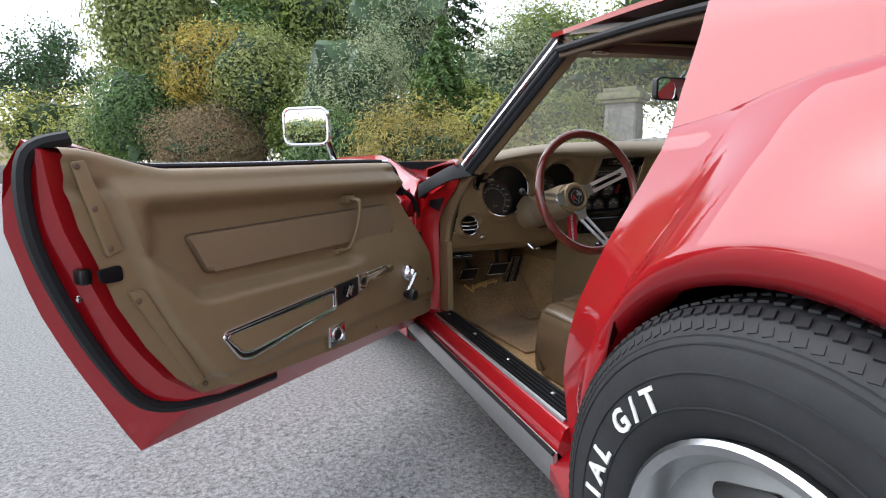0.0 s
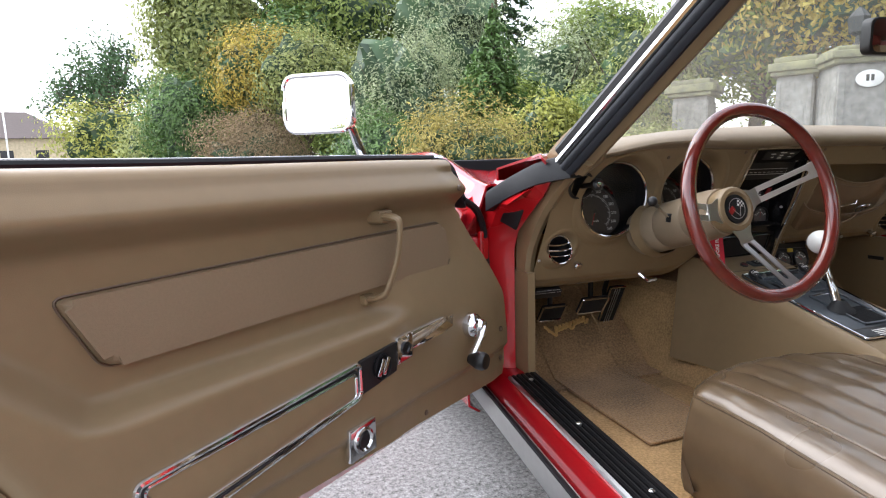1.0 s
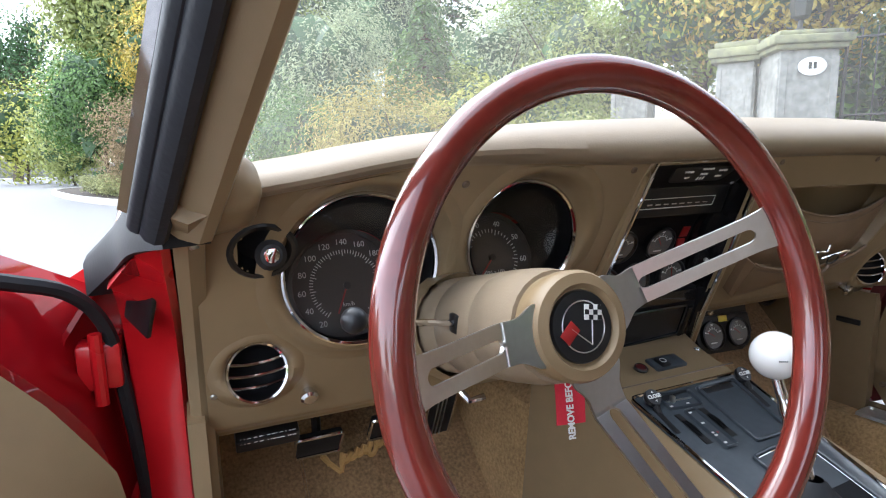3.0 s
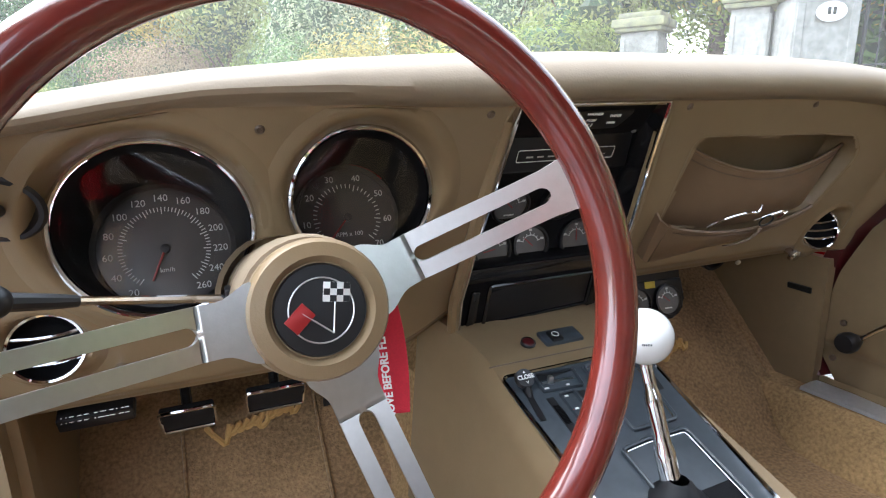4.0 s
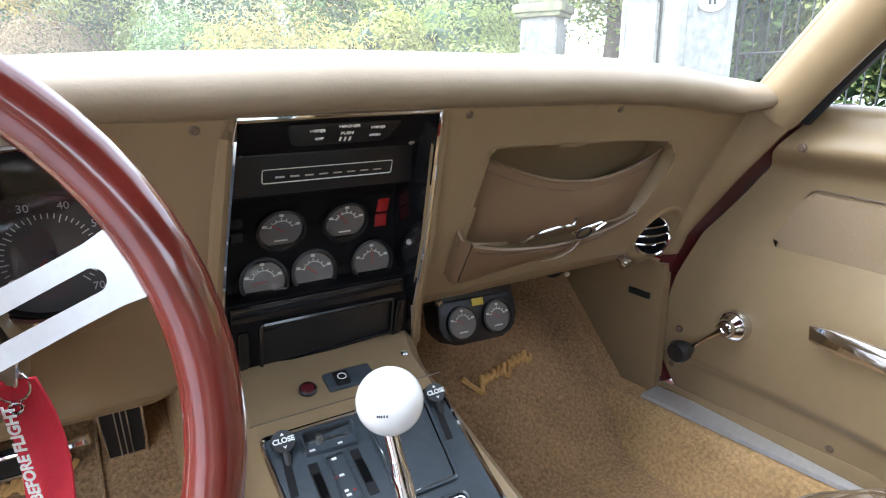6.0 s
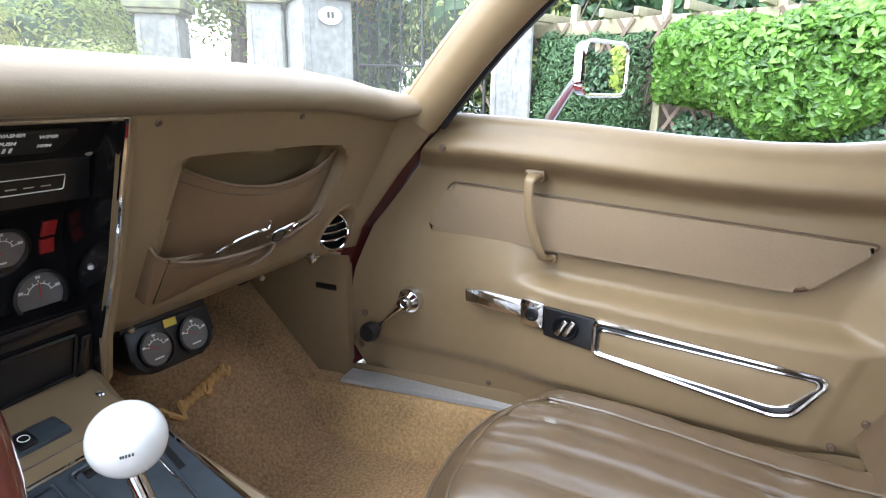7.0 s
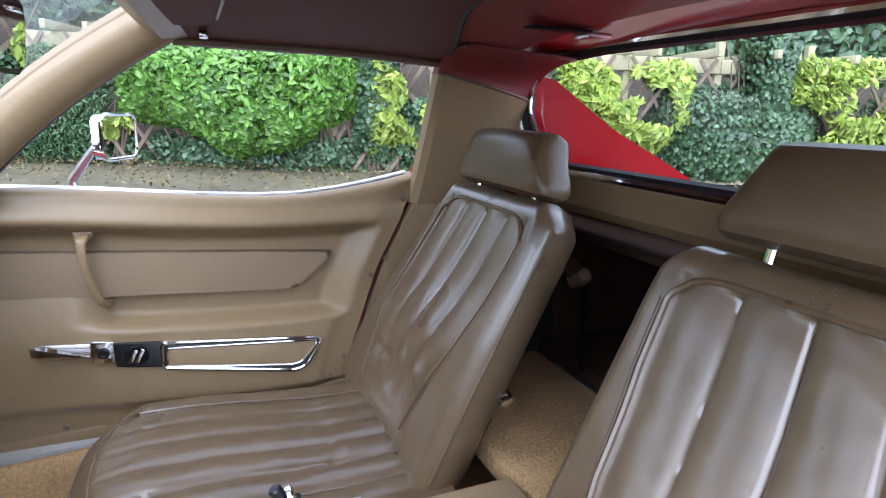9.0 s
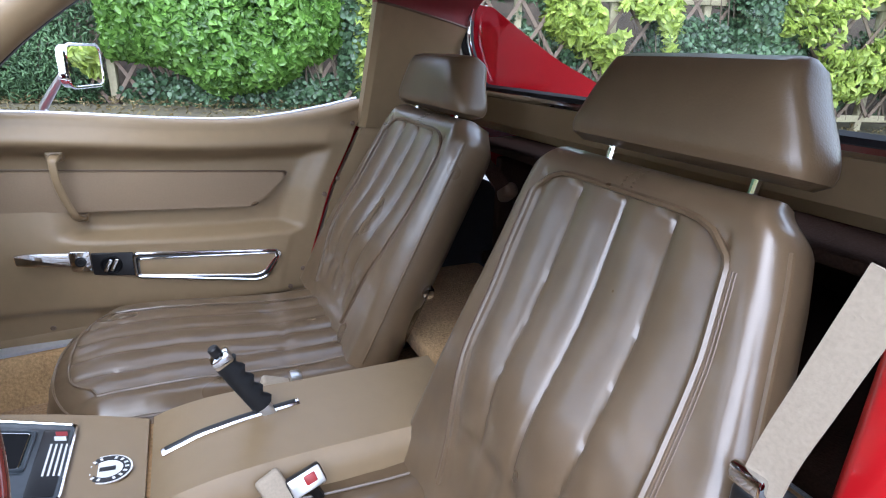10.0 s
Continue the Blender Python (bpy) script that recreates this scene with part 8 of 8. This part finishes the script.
# the garden ahead of the car
shrub("shrub", (-0.85, 13.2, 1.15), (1.55, 1.0, 1.05), "brown", 0.07, 20000, "brown twiggy bush losing its leaves", lumps=14, aspect=0.25)
shrub("shrub", (-2.3, 15.6, 2.2), (1.45, 1.1, 1.75), "holly", 0.095, 13000, "dark green rounded evergreen shrub", lumps=12)
shrub("tree", (-0.5, 14.6, 3.3), (1.8, 1.2, 1.3), "orange", 0.09, 10000, "small tree turning orange and yellow", "tree", lumps=16, trunk=0.07, fill=0.5)
shrub("shrub", (-0.2, 16.5, 1.8), (1.6, 0.9, 1.6), "olive", 0.10, 6000, "olive green loose bush", lumps=12)
shrub("shrub", (1.85, 10.6, 2.0), (1.55, 1.2, 2.1), "silver", 0.085, 15000, "tall silvery green fine-leaved bush", lumps=18, aspect=0.3, fill=0.5)
shrub("shrub", (1.3, 9.3, 1.0), (1.2, 0.8, 1.0), "holly", 0.075, 9000, "small-leaved green bush in the bed", lumps=12)
conifer("conifer_tree", (3.35, 9.3, 0), 3.75, 1.35, 9000, "dense dark green pyramid spruce", "holly", 0.14)
shrub("shrub", (1.95, 7.0, 0.85), (1.4, 0.8, 0.95), "straw", 0.07, 10000, "low domed olive and russet bush", lumps=12, aspect=0.25)
shrub("shrub", (3.7, 8.2, 1.3), (0.9, 0.8, 0.95), "yellow", 0.10, 4500, "yellow variegated evergreen shrub", lumps=10)
shrub("tree", (-1.9, 18.0, 5.2), (1.9, 1.6, 4.4), "olive", 0.17, 16000, "tall yellow-green conifer-like tree", "tree", lumps=22, trunk=0.18)
conifer("conifer_tree", (-0.6, 20.0, 0), 12.5, 2.4, 14000, "tall dark conifer behind the shrubs", "conifer", 0.3)
shrub("tree", (2.2, 17.5, 5.6), (2.6, 2.0, 3.2), "green", 0.17, 16000, "broad green leafy tree in the garden", "tree", lumps=20, trunk=0.2)
shrub("tree", (4.6, 15.0, 4.5), (2.2, 1.6, 2.4), "silver", 0.11, 14000, "willowy grey-green tree in the garden", "tree", lumps=20, trunk=0.14, aspect=0.3, fill=0.6)
conifer("conifer_tree", (8.6, 20.5, 0), 12.0, 3.4, 12000, "tall dark larch with drooping boughs", "conifer", 0.3)
shrub("tree", (8.6, 13.2, 3.6), (2.4, 1.8, 2.2), "green", 0.13, 12000, "light green leafy tree in the garden", "tree", lumps=20, trunk=0.12, fill=0.6)
shrub("shrub", (5.4, 8.6, 1.3), (1.5, 1.0, 1.3), "green", 0.10, 9000, "green shrub in front of the gate wall", lumps=14)
shrub("shrub", (4.7, 6.9, 0.75), (1.3, 0.8, 0.75), "olive", 0.075, 8000, "low olive bush by the gate", lumps=12)
shrub("shrub", (-6.6, 28.5, 2.3), (2.5, 1.8, 2.2), "yellow", 0.2, 5000, "yellow-green bush beside the road", lumps=12)
shrub("shrub", (-4.4, 25.0, 1.6), (1.7, 1.4, 1.7), "olive", 0.16, 5000, "loose green bush beside the road", lumps=12)
shrub("tree", (0.35, 13.6, 3.0), (1.5, 1.2, 1.5), "olive", 0.10, 11000, "green and yellow small tree in the bed", "tree", lumps=16, trunk=0.07, fill=0.5)
shrub("shrub", (-0.6, 15.6, 1.6), (1.6, 1.0, 1.6), "green", 0.11, 8000, "leafy green bush in the bed", lumps=12)
shrub("shrub", (1.3, 12.6, 1.5), (1.1, 0.9, 1.4), "green", 0.10, 8000, "leafy green bush in the bed", lumps=12)
shrub("shrub", (2.6, 12.8, 1.6), (1.8, 1.0, 1.7), "holly", 0.12, 10000, "dark evergreen bush at the back of the bed", lumps=14)
shrub("shrub", (4.4, 11.2, 1.5), (1.6, 1.0, 1.6), "green", 0.11, 9000, "leafy green bush in the bed", lumps=14)
shrub("tree", (0.6, 16.5, 3.4), (2.2, 1.4, 2.6), "holly", 0.17, 10000, "dark evergreen tree behind the bed", "tree", lumps=18, trunk=0.12)
shrub("tree", (6.3, 12.4, 2.4), (2.4, 1.4, 2.3), "silver", 0.11, 13000, "pale green spreading tree behind the gate wall", "tree", lumps=20, trunk=0.1, fill=0.5)
shrub("tree", (7.6, 10.4, 2.3), (1.9, 1.4, 2.2), "olive", 0.12, 11000, "olive green tree behind the gate wall", "tree", lumps=18, trunk=0.1, fill=0.5)
# bare, open tree by the road
open_tree(-8.0, 33.5, 9.9, 3.5, 0.24, "open thin-leaved tree by the road")
# above and behind the gate
shrub("tree", (9.6, 6.8, 4.0), (2.6, 2.6, 1.9), "orange", 0.13, 9000, "tree turning russet behind the gate", "tree", lumps=20, trunk=0.2, fill=0.6)
shrub("tree", (8.8, 8.6, 3.6), (2.4, 2.0, 1.8), "green", 0.13, 10000, "green tree behind the gate", "tree", lumps=20, trunk=0.2, fill=0.6)
shrub("tree", (10.5, 3.4, 2.4), (2.2, 2.4, 2.2), "olive", 0.14, 9000, "pale green trees behind the gate", "tree", lumps=18, trunk=0.15, fill=0.6)
# dense growth beyond the gate
for x, y, h in ((12.0, 0.5, 3.2), (12.5, 4.5, 3.4), (12.0, 8.0, 3.2)):
    shrub("tree", (x, y, h * 0.6), (2.2, 2.6, h * 0.75), "holly", 0.2, 9000, "dark evergreen growth beyond the gate", "tree", lumps=18, trunk=0.15, fill=0.5)
# low planting along the kerb
P = []
EDGE = [(-3.3, 16.3), (-2.6, 14.2), (-1.7, 12.3), (-0.7, 11.2), (0.3, 9.9), (0.9, 8.4)]
for k in range(26000):
    t = RNG.random() * 4.98
    e0, e1 = EDGE[int(t)], EDGE[int(t) + 1]
    d = V(e1[1] - e0[1], e0[0] - e1[0], 0).normalized() * -(0.22 + abs(RNG.normal()) * 0.75)
    x, y = lerp(e0[0], e1[0], t % 1) + d.x, lerp(e0[1], e1[1], t % 1) + d.y
    h = 0.40 + 0.16 * noise.noise(V(x * 2.1, y * 2.1, 3))
    P.append((x, y, 0.12 + h * RNG.random() ** 0.6))
P = np.array(P)
lc = leaf_mesh("ground_cover", P, RNG.normal(size=P.shape) * 0.5 + np.array([0, 0, 1.0]), 0.065, LEAF["cover"], None)
tagged(lc, "low grey-green and cream ground cover along the kerb", "ground cover", kind="stuff")

# trees round the rest of the place, seen in mirrors and paint
shrub("shrub", (-31.0, -19.5, 1.1), (3.4, 2.4, 1.2), "olive", 0.2, 3500, "low olive bush far across the drive", lumps=12)
for k, (x, y, h) in enumerate(((-16, -14, 5), (-9, -22, 6), (-20, 2, 5.5), (3, -24, 6), (-24, 16, 6), (13, -12, 6), (14, -2, 6.5), (12, -20, 6))):
    shrub("tree", (x, y, h * 0.62), (3.2, 3.0, h * 0.42), ("green", "olive")[k % 2], 0.3, 3500, "green tree across the drive" if x < 5 else "tall green tree behind the fence", "tree", lumps=16, trunk=0.2)

# ---------------------------------------------------------------- fence, pergola and hedge
fence = thing("fence", (fence_x(-3), -3, ground_z(fence_x(-3), -3)), "weathered timber lattice fence with a pergola beam", "fence")


def fpt(y, off, z):
    """A point by the fence: off metres towards the drive, z above its foot."""
    n = V(-1, 0.33, 0).normalized()
    return V(fence_x(y), y, 0.28 + z) + n * off


FTOP = 1.62
for y in np.arange(2.58, -13, -1.12):
    part("post", box_bm((0.09, 0.09, FTOP + 0.35), bevel=0.008, m=Matrix.Translation(fpt(y, 0.0, FTOP / 2 - 0.12)) @ Matrix.Rotation(math.atan(-0.33), 4, "Z")), M["timber"], fence)
BEAM = [(2.6, 1.38), (0.6, 1.44), (-0.8, 1.62), (-1.9, 1.50), (-2.7, 1.58), (-5.5, 1.54), (-7.3, 1.67), (-8.6, 1.74), (-13.5, 1.78)]


def rail(y0, y1, z, w, h, off=0.0, name="rail", z1=None):
    a, b = fpt(y0, off, z), fpt(y1, off, z if z1 is None else z1)
    m = axes((a + b) / 2, b - a, V(0, 0, 1))
    return part(name, box_bm(((b - a).length, h, w), bevel=0.006, m=m), M["timber"], fence)


for k in range(14):
    y = 2.58 - k * 1.12
    rail(y, y - 1.115, curve_at(BEAM, y), 0.05, 0.17, 0.06, "beam", curve_at(BEAM, y - 1.115))
    rail(y, y - 1.115, -0.03, 0.03, 0.09, 0.05, "rail")
for k, y in enumerate(np.arange(2.2, -12, -0.56)):
    y += 0.12 * math.sin(k * 2.3)
    zc = curve_at(BEAM, y) + 0.135
    a, b = fpt(y, -1.2, zc + 0.02), fpt(y, 0.34 + 0.12 * math.sin(k * 1.7), zc)
    part("rafter", box_bm(((b - a).length, 0.10, 0.06), bevel=0.008, m=axes((a + b) / 2, b - a, V(0, 0, 1))), M["timber"], fence)
for i, y in enumerate(np.arange(2.4, -13, -0.41)):
    for s in (-1, 1):
        a, b = fpt(y, 0.10 + 0.012 * s, 0.0), fpt(y - s * 0.92, 0.10 + 0.012 * s, 1.46)
        part("lattice_slat", box_bm(((b - a).length, 0.042, 0.012), bevel=0, m=axes((a + b) / 2, b - a, V(0.3, 1, 0).cross(b - a).cross(b - a))), M["lattice"], fence)


def hedge(name, y0, y1, z0, z1, leaf, size, n, label, bulge=0.5, off=0.1, aspect=0.45, gaps=None, low=None, high=None):
    """Leaves over the bulging face of a hedge against the fence."""
    c = fpt((y0 + y1) / 2, off, 0)
    e = thing(name, (c.x, c.y, ground_z(c.x, c.y)), label, "hedge")
    u, v = RNG.random(n), RNG.random(n)
    P, N = [], []
    for a, b in zip(u, v):
        y = lerp(y0, y1, a)
        zb, zh = curve_at(low, y) if low else z0, curve_at(high, y) if high else z1
        lump = noise.noise(V(y * 1.3, b * 2.2, z0)) * 0.5 + 0.5 * noise.noise(V(y * 3.7, b * 5, 4))
        edge = (1 - abs(2 * a - 1) ** 6) * (1 - abs(2 * b - 1) ** 4)
        if edge < 0.15 * RNG.random():
            continue
        if gaps is not None and noise.noise(V(y * 1.25, lerp(zb, zh, b) * 1.5, 9.3)) + 0.35 * noise.noise(V(y * 4, lerp(zb, zh, b) * 4, 2)) < gaps:
            continue
        o = off + bulge * edge * (0.75 + 0.35 * lump) - abs(RNG.normal()) * 0.16
        z = lerp(zb, zh, b) + 0.10 * noise.noise(V(y * 2.0, 7, b))
        p = fpt(y, o, z)
        P.append(p)
        N.append(V(-1, 0.33, 0.25) + V(RNG.normal(), RNG.normal(), RNG.normal()) * 0.5 + V(0, (0.5 - a) * -1.6, (b - 0.5) * 1.6))
    leaf_mesh("foliage", np.array(P), np.array(N), size, LEAF[leaf], e, aspect)
    for k in range(10):
        y = lerp(y0, y1, RNG.random())
        a, b = fpt(y, 0.05, -0.05), fpt(y + RNG.normal() * 0.3, off + bulge * 0.4, lerp(z0, z1, 0.6))
        bm = tube_bm(smooth_path([a, a.lerp(b, 0.5) + V(0, 0, 0.1), b], 3), [lerp(0.018, 0.006, i / 6) for i in range(7)], 6)
        part("stem", bm, M["bark"], e)
    return e


hedge("laurel_hedge", 0.36, -2.24, 0.45, 1.42, "laurel", 0.108, 11500, "glossy green laurel hedge on the fence", 0.6, 0.15, 0.46, None,
      [(-2.3, 0.85), (-2.0, 0.58), (-1.65, 0.32), (-1.3, 0.18), (-0.85, 0.13), (-0.55, 0.32), (-0.25, 0.46), (0.4, 0.52)], [(-2.3, 1.30), (-2.0, 1.52), (-1.4, 1.46), (-0.8, 1.42), (0.0, 1.42), (0.2, 1.30), (0.4, 1.10)])
hedge("dark_hedge", 1.9, 0.38, -0.02, 1.34, "conifer", 0.075, 9000, "dark clipped conifer hedge by the gate", 0.4, 0.1, 0.3)
hedge("variegated_hedge", -2.25, -3.75, 0.30, 1.52, "bright", 0.15, 3000, "yellow-green variegated climber on the fence", 0.34, 0.16, 0.38, -0.28)
hedge("variegated_hedge", -4.45, -6.05, 0.25, 1.40, "bright", 0.15, 2900, "yellow-green variegated climber on the fence", 0.30, 0.14, 0.38, -0.30,
      [(-6.0, 0.6), (-5.6, 0.25), (-5.0, 0.6), (-4.5, 0.95)])
hedge("variegated_hedge", -6.95, -10.5, 0.05, 1.55, "bright", 0.155, 5600, "yellow-green variegated climber on the fence", 0.42, 0.14, 0.38, -0.16)
hedge("ivy", -2.1, -2.62, 0.2, 1.95, "ivy", 0.07, 3800, "dark ivy climbing over the beam", 0.32, 0.08, 0.8)
hedge("ivy", -2.15, -4.6, -0.05, 0.95, "ivy", 0.07, 9000, "dark ivy at the end of the laurel", 0.20, 0.02, 0.8, -0.5)
hedge("ivy", -3.3, -6.1, -0.05, 1.40, "ivy", 0.07, 8000, "dark ivy covering the lattice", 0.10, 0.0, 0.8, -0.12)
hedge("ivy", -5.6, -7.7, -0.05, 1.20, "ivy", 0.07, 13000, "dark ivy covering the lattice", 0.30, 0.06, 0.8, -0.55)
hedge("ivy", -6.55, -7.25, 0.6, 1.95, "ivy", 0.07, 4200, "dark ivy climbing over the beam", 0.3, 0.12, 0.8)
hedge("ivy", -7.5, -11.5, -0.05, 1.3, "ivy", 0.07, 10000, "dark ivy covering the lattice", 0.10, 0.0, 0.8, -0.25)
hedge("ivy", 0.5, -2.3, -0.08, 0.42, "ivy", 0.062, 4600, "dark ivy at the foot of the fence", 0.22, 0.05, 0.8, -0.18)
# dark earth bank and dense planting that close the view behind the lattice
rows = []
for y in np.linspace(1.6, -15, 60):
    rows.append([fpt(y, o, z + 0.12 * noise.noise(V(y * 1.3, o * 2, 1)) * (z > 0)) for o, z in ((-0.55, -0.4), (-0.75, 0.1), (-1.1, 0.75), (-1.5, 1.35), (-2.1, 1.95), (-3.0, 2.4), (-4.2, 2.5), (-4.4, -0.4))])
tagged(part("earth_bank", grid_bm(rows), M["soil"], limit=1.2), "dark earth bank behind the fence", "bank", kind="structure")
hedge("back_hedge", 3.5, -15.0, 0.0, 4.2, "ivy", 0.2, 22000, "dark evergreen planting behind the fence", 0.1, -1.6, 0.6)
# litter of leaves along the fence foot
n = 3200
yy = RNG.uniform(-10, 2.5, n)
oo = RNG.uniform(0.0, 1.5, n) ** 1.5
P = np.array([tuple(fpt(y, o, 0)) for y, o in zip(yy, oo)])
P[:, 2] = [ground_z(x, y) + 0.045 + abs(RNG.normal()) * 0.03 for x, y in P[:, :2]]
tagged(leaf_mesh("leaf_litter", P, RNG.normal(size=P.shape) * 0.4 + np.array([0, 0, 1.0]), 0.055, LEAF["litter"], None), "fallen leaves and low weeds along the fence", "leaf litter", kind="stuff")

# ---------------------------------------------------------------- gateway
def pillar(x, y, w, h, ang, capw, label, cap_h=0.18, moss=True):
    """A rubble stone gate pillar with a moulded cap."""
    z0 = ground_z(x, y)
    e = thing("gate_pillar", (x, y, z0), label, "gate pillar", "gateway pillars")
    m = Matrix.Translation((x, y, z0)) @ Matrix.Rotation(radians(ang), 4, "Z")
    b = box_bm((w, w, h + 0.1), (0, 0, h / 2 - 0.05), 0.02)
    bmesh.ops.transform(b, matrix=m, verts=b.verts)
    part("shaft", b, M["stone"], e)
    hh = h
    for k, (ww, t) in enumerate(((capw * 0.9, 0.06), (capw, cap_h * 0.5), (capw * 0.8, cap_h * 0.35))):
        part("cap", box_bm((ww, ww, t), bevel=0.02, m=m @ Matrix.Translation((0, 0, hh + t / 2))), M["stone_cap"], e)
        hh += t
    # dressed margins at the corners and a rough sunken field between them
    for face_ in (0, -1):
        fm = m @ Matrix.Rotation(radians(90 * face_), 4, "Z")
        for sx in (-1, 1):
            part("margin", box_bm((w * 0.14, 0.03, h * 0.94), bevel=0.008, seg=1, m=fm @ Matrix.Translation((sx * w * 0.43, -w / 2 - 0.004, h * 0.48))), M["stone"], e)
        n = 14
        rows = [[fm @ V(lerp(-w * 0.36, w * 0.36, a / n), -w / 2 - 0.006 + 0.014 * noise.noise(V(a * 0.9, b * 0.9, x + face_)), lerp(0.03, h * 0.95, b / 30)) for a in range(n + 1)] for b in range(31)]
        part("rough_field", grid_bm(rows), M["stone"], e, limit=0.2)
    return e, m


e, m = pillar(6.05, 4.35, 0.62, 1.64, -33, 0.84, "grey stone gate pillar with a white oval sign")
sg = m @ Matrix.Translation((0.02, -0.345, 1.45)) @ Matrix.Rotation(radians(90), 4, "X")
part("sign", lathe_bm([(0.15, -0.004), (0.15, 0.008), (0.142, 0.012), (0, 0.013)], sg @ Matrix.Diagonal((1, 0.68, 1, 1)), 36), M["white"], e, "white oval sign")
for k in (-1, 1):
    part("print_bar", box_bm((0.034, 0.075, 0.003), bevel=0.001, m=sg @ Matrix.Translation((0.026 * k, 0.008, 0.0135))), M["iron"], e)
tl = thing("gate_lantern", (6.05, 4.35, ground_z(6.05, 4.35) + 1.87), "small dark lantern on the gate pillar", "lantern")
part("lantern_foot", lathe_bm([(0.1, 0), (0.07, 0.03), (0.03, 0.06), (0.025, 0.14), (0.06, 0.15), (0, 0.15)], Matrix.Translation(tl.location), 16), M["iron"], tl)
part("lantern_body", lathe_bm([(0.05, 0.15), (0.10, 0.18), (0.12, 0.36), (0.07, 0.43), (0.015, 0.48), (0, 0.48)], Matrix.Translation(tl.location), 6), M["iron"], tl)
pillar(5.9, 5.04, 0.42, 1.62, 33, 0.62, "low mossy stone gate pillar", 0.22)
pillar(5.75, 6.75, 0.52, 1.55, 33, 0.74, "low weathered stone pillar", 0.24)
pillar(7.35, 2.25, 0.5, 1.85, 20, 0.72, "stone gate pillar beside the hedge", 0.2)
# low wall between the pillars
for (a, b, h) in (((5.85, 5.25), (5.75, 6.5), 1.1), ((5.9, 7.0), (8.5, 9.5), 1.15)):
    a, b = V(*a, 0), V(*b, 0)
    w = part("garden_wall", box_bm(((b - a).length, 0.35, h), bevel=0.03, m=axes((a + b) / 2 + V(0, 0, h / 2 + 0.1), b - a, V(0, 0, 1).cross(b - a))), M["stone"])
    tagged(w, "low grey stone garden wall", "wall", kind="structure")
gate = thing("iron_gate", (6.7, 3.3, ground_z(6.7, 3.3)), "dark wrought iron gate between stone pillars", "gate")
ga, gb = V(6.3, 3.95, 0.3), V(7.2, 2.55, 0.3)
for z in (0.15, 0.9, 1.75):
    part("gate_rail", tube_bm([ga + V(0, 0, z), gb + V(0, 0, z)], 0.014, 6), M["iron"], gate)
for k in range(13):
    p = ga.lerp(gb, k / 12)
    part("gate_bar", tube_bm([p + V(0, 0, 0.1), p + V(0, 0, 1.85)], 0.009 if k % 6 else 0.022, 6), M["iron"], gate)

# ---------------------------------------------------------------- far things
house = thing("house", (-24.0, 72.0, 0), "distant house with a dark hipped roof", "house")
part("wall", box_bm((13, 9, 5.0), (-24, 72, 2.5), 0.05), M["plaster"], house)
bm = bmesh.new()
vs = [bm.verts.new(V(-24 + a, 72 + b, c)) for a, b, c in ((-7.2, -5.2, 4.8), (7.2, -5.2, 4.8), (7.2, 5.2, 4.8), (-7.2, 5.2, 4.8), (-2.2, 0, 7.8), (2.2, 0, 7.8))]
for f in ((0, 1, 5, 4), (1, 2, 5), (2, 3, 4, 5), (3, 0, 4), (3, 2, 1, 0)):
    bm.faces.new([vs[i] for i in f])
part("roof", bm, M["roof_tile"], house, limit=0.1)
for k in range(4):
    part("window", box_bm((1.1, 0.1, 1.3), (-28.5 + 3 * k, 67.47, 3.0), 0.02), M["black"], house)
for x in (-19.5, -12.5):
    lamp = thing("street_lamp", (x, 58, 0), "grey street lamp with a curved arm", "street lamp")
    part("pole", tube_bm(smooth_path([V(x, 58, 0), V(x, 58, 6.5), V(x - 0.4, 58, 7.4), V(x - 1.4, 58, 7.7)], 5), 0.07, 8), M["alu"], lamp)
    part("head", box_bm((0.7, 0.25, 0.12), (x - 1.6, 58, 7.68), 0.04), M["alu"], lamp)
rw = part("road_wall", box_bm((7, 0.4, 1.0), bevel=0.04, m=Matrix.Translation((-8.0, 38, 0.6)) @ Matrix.Rotation(radians(20), 4, "Z")), M["stone"])
tagged(rw, "low stone wall along the road", "wall", kind="structure")
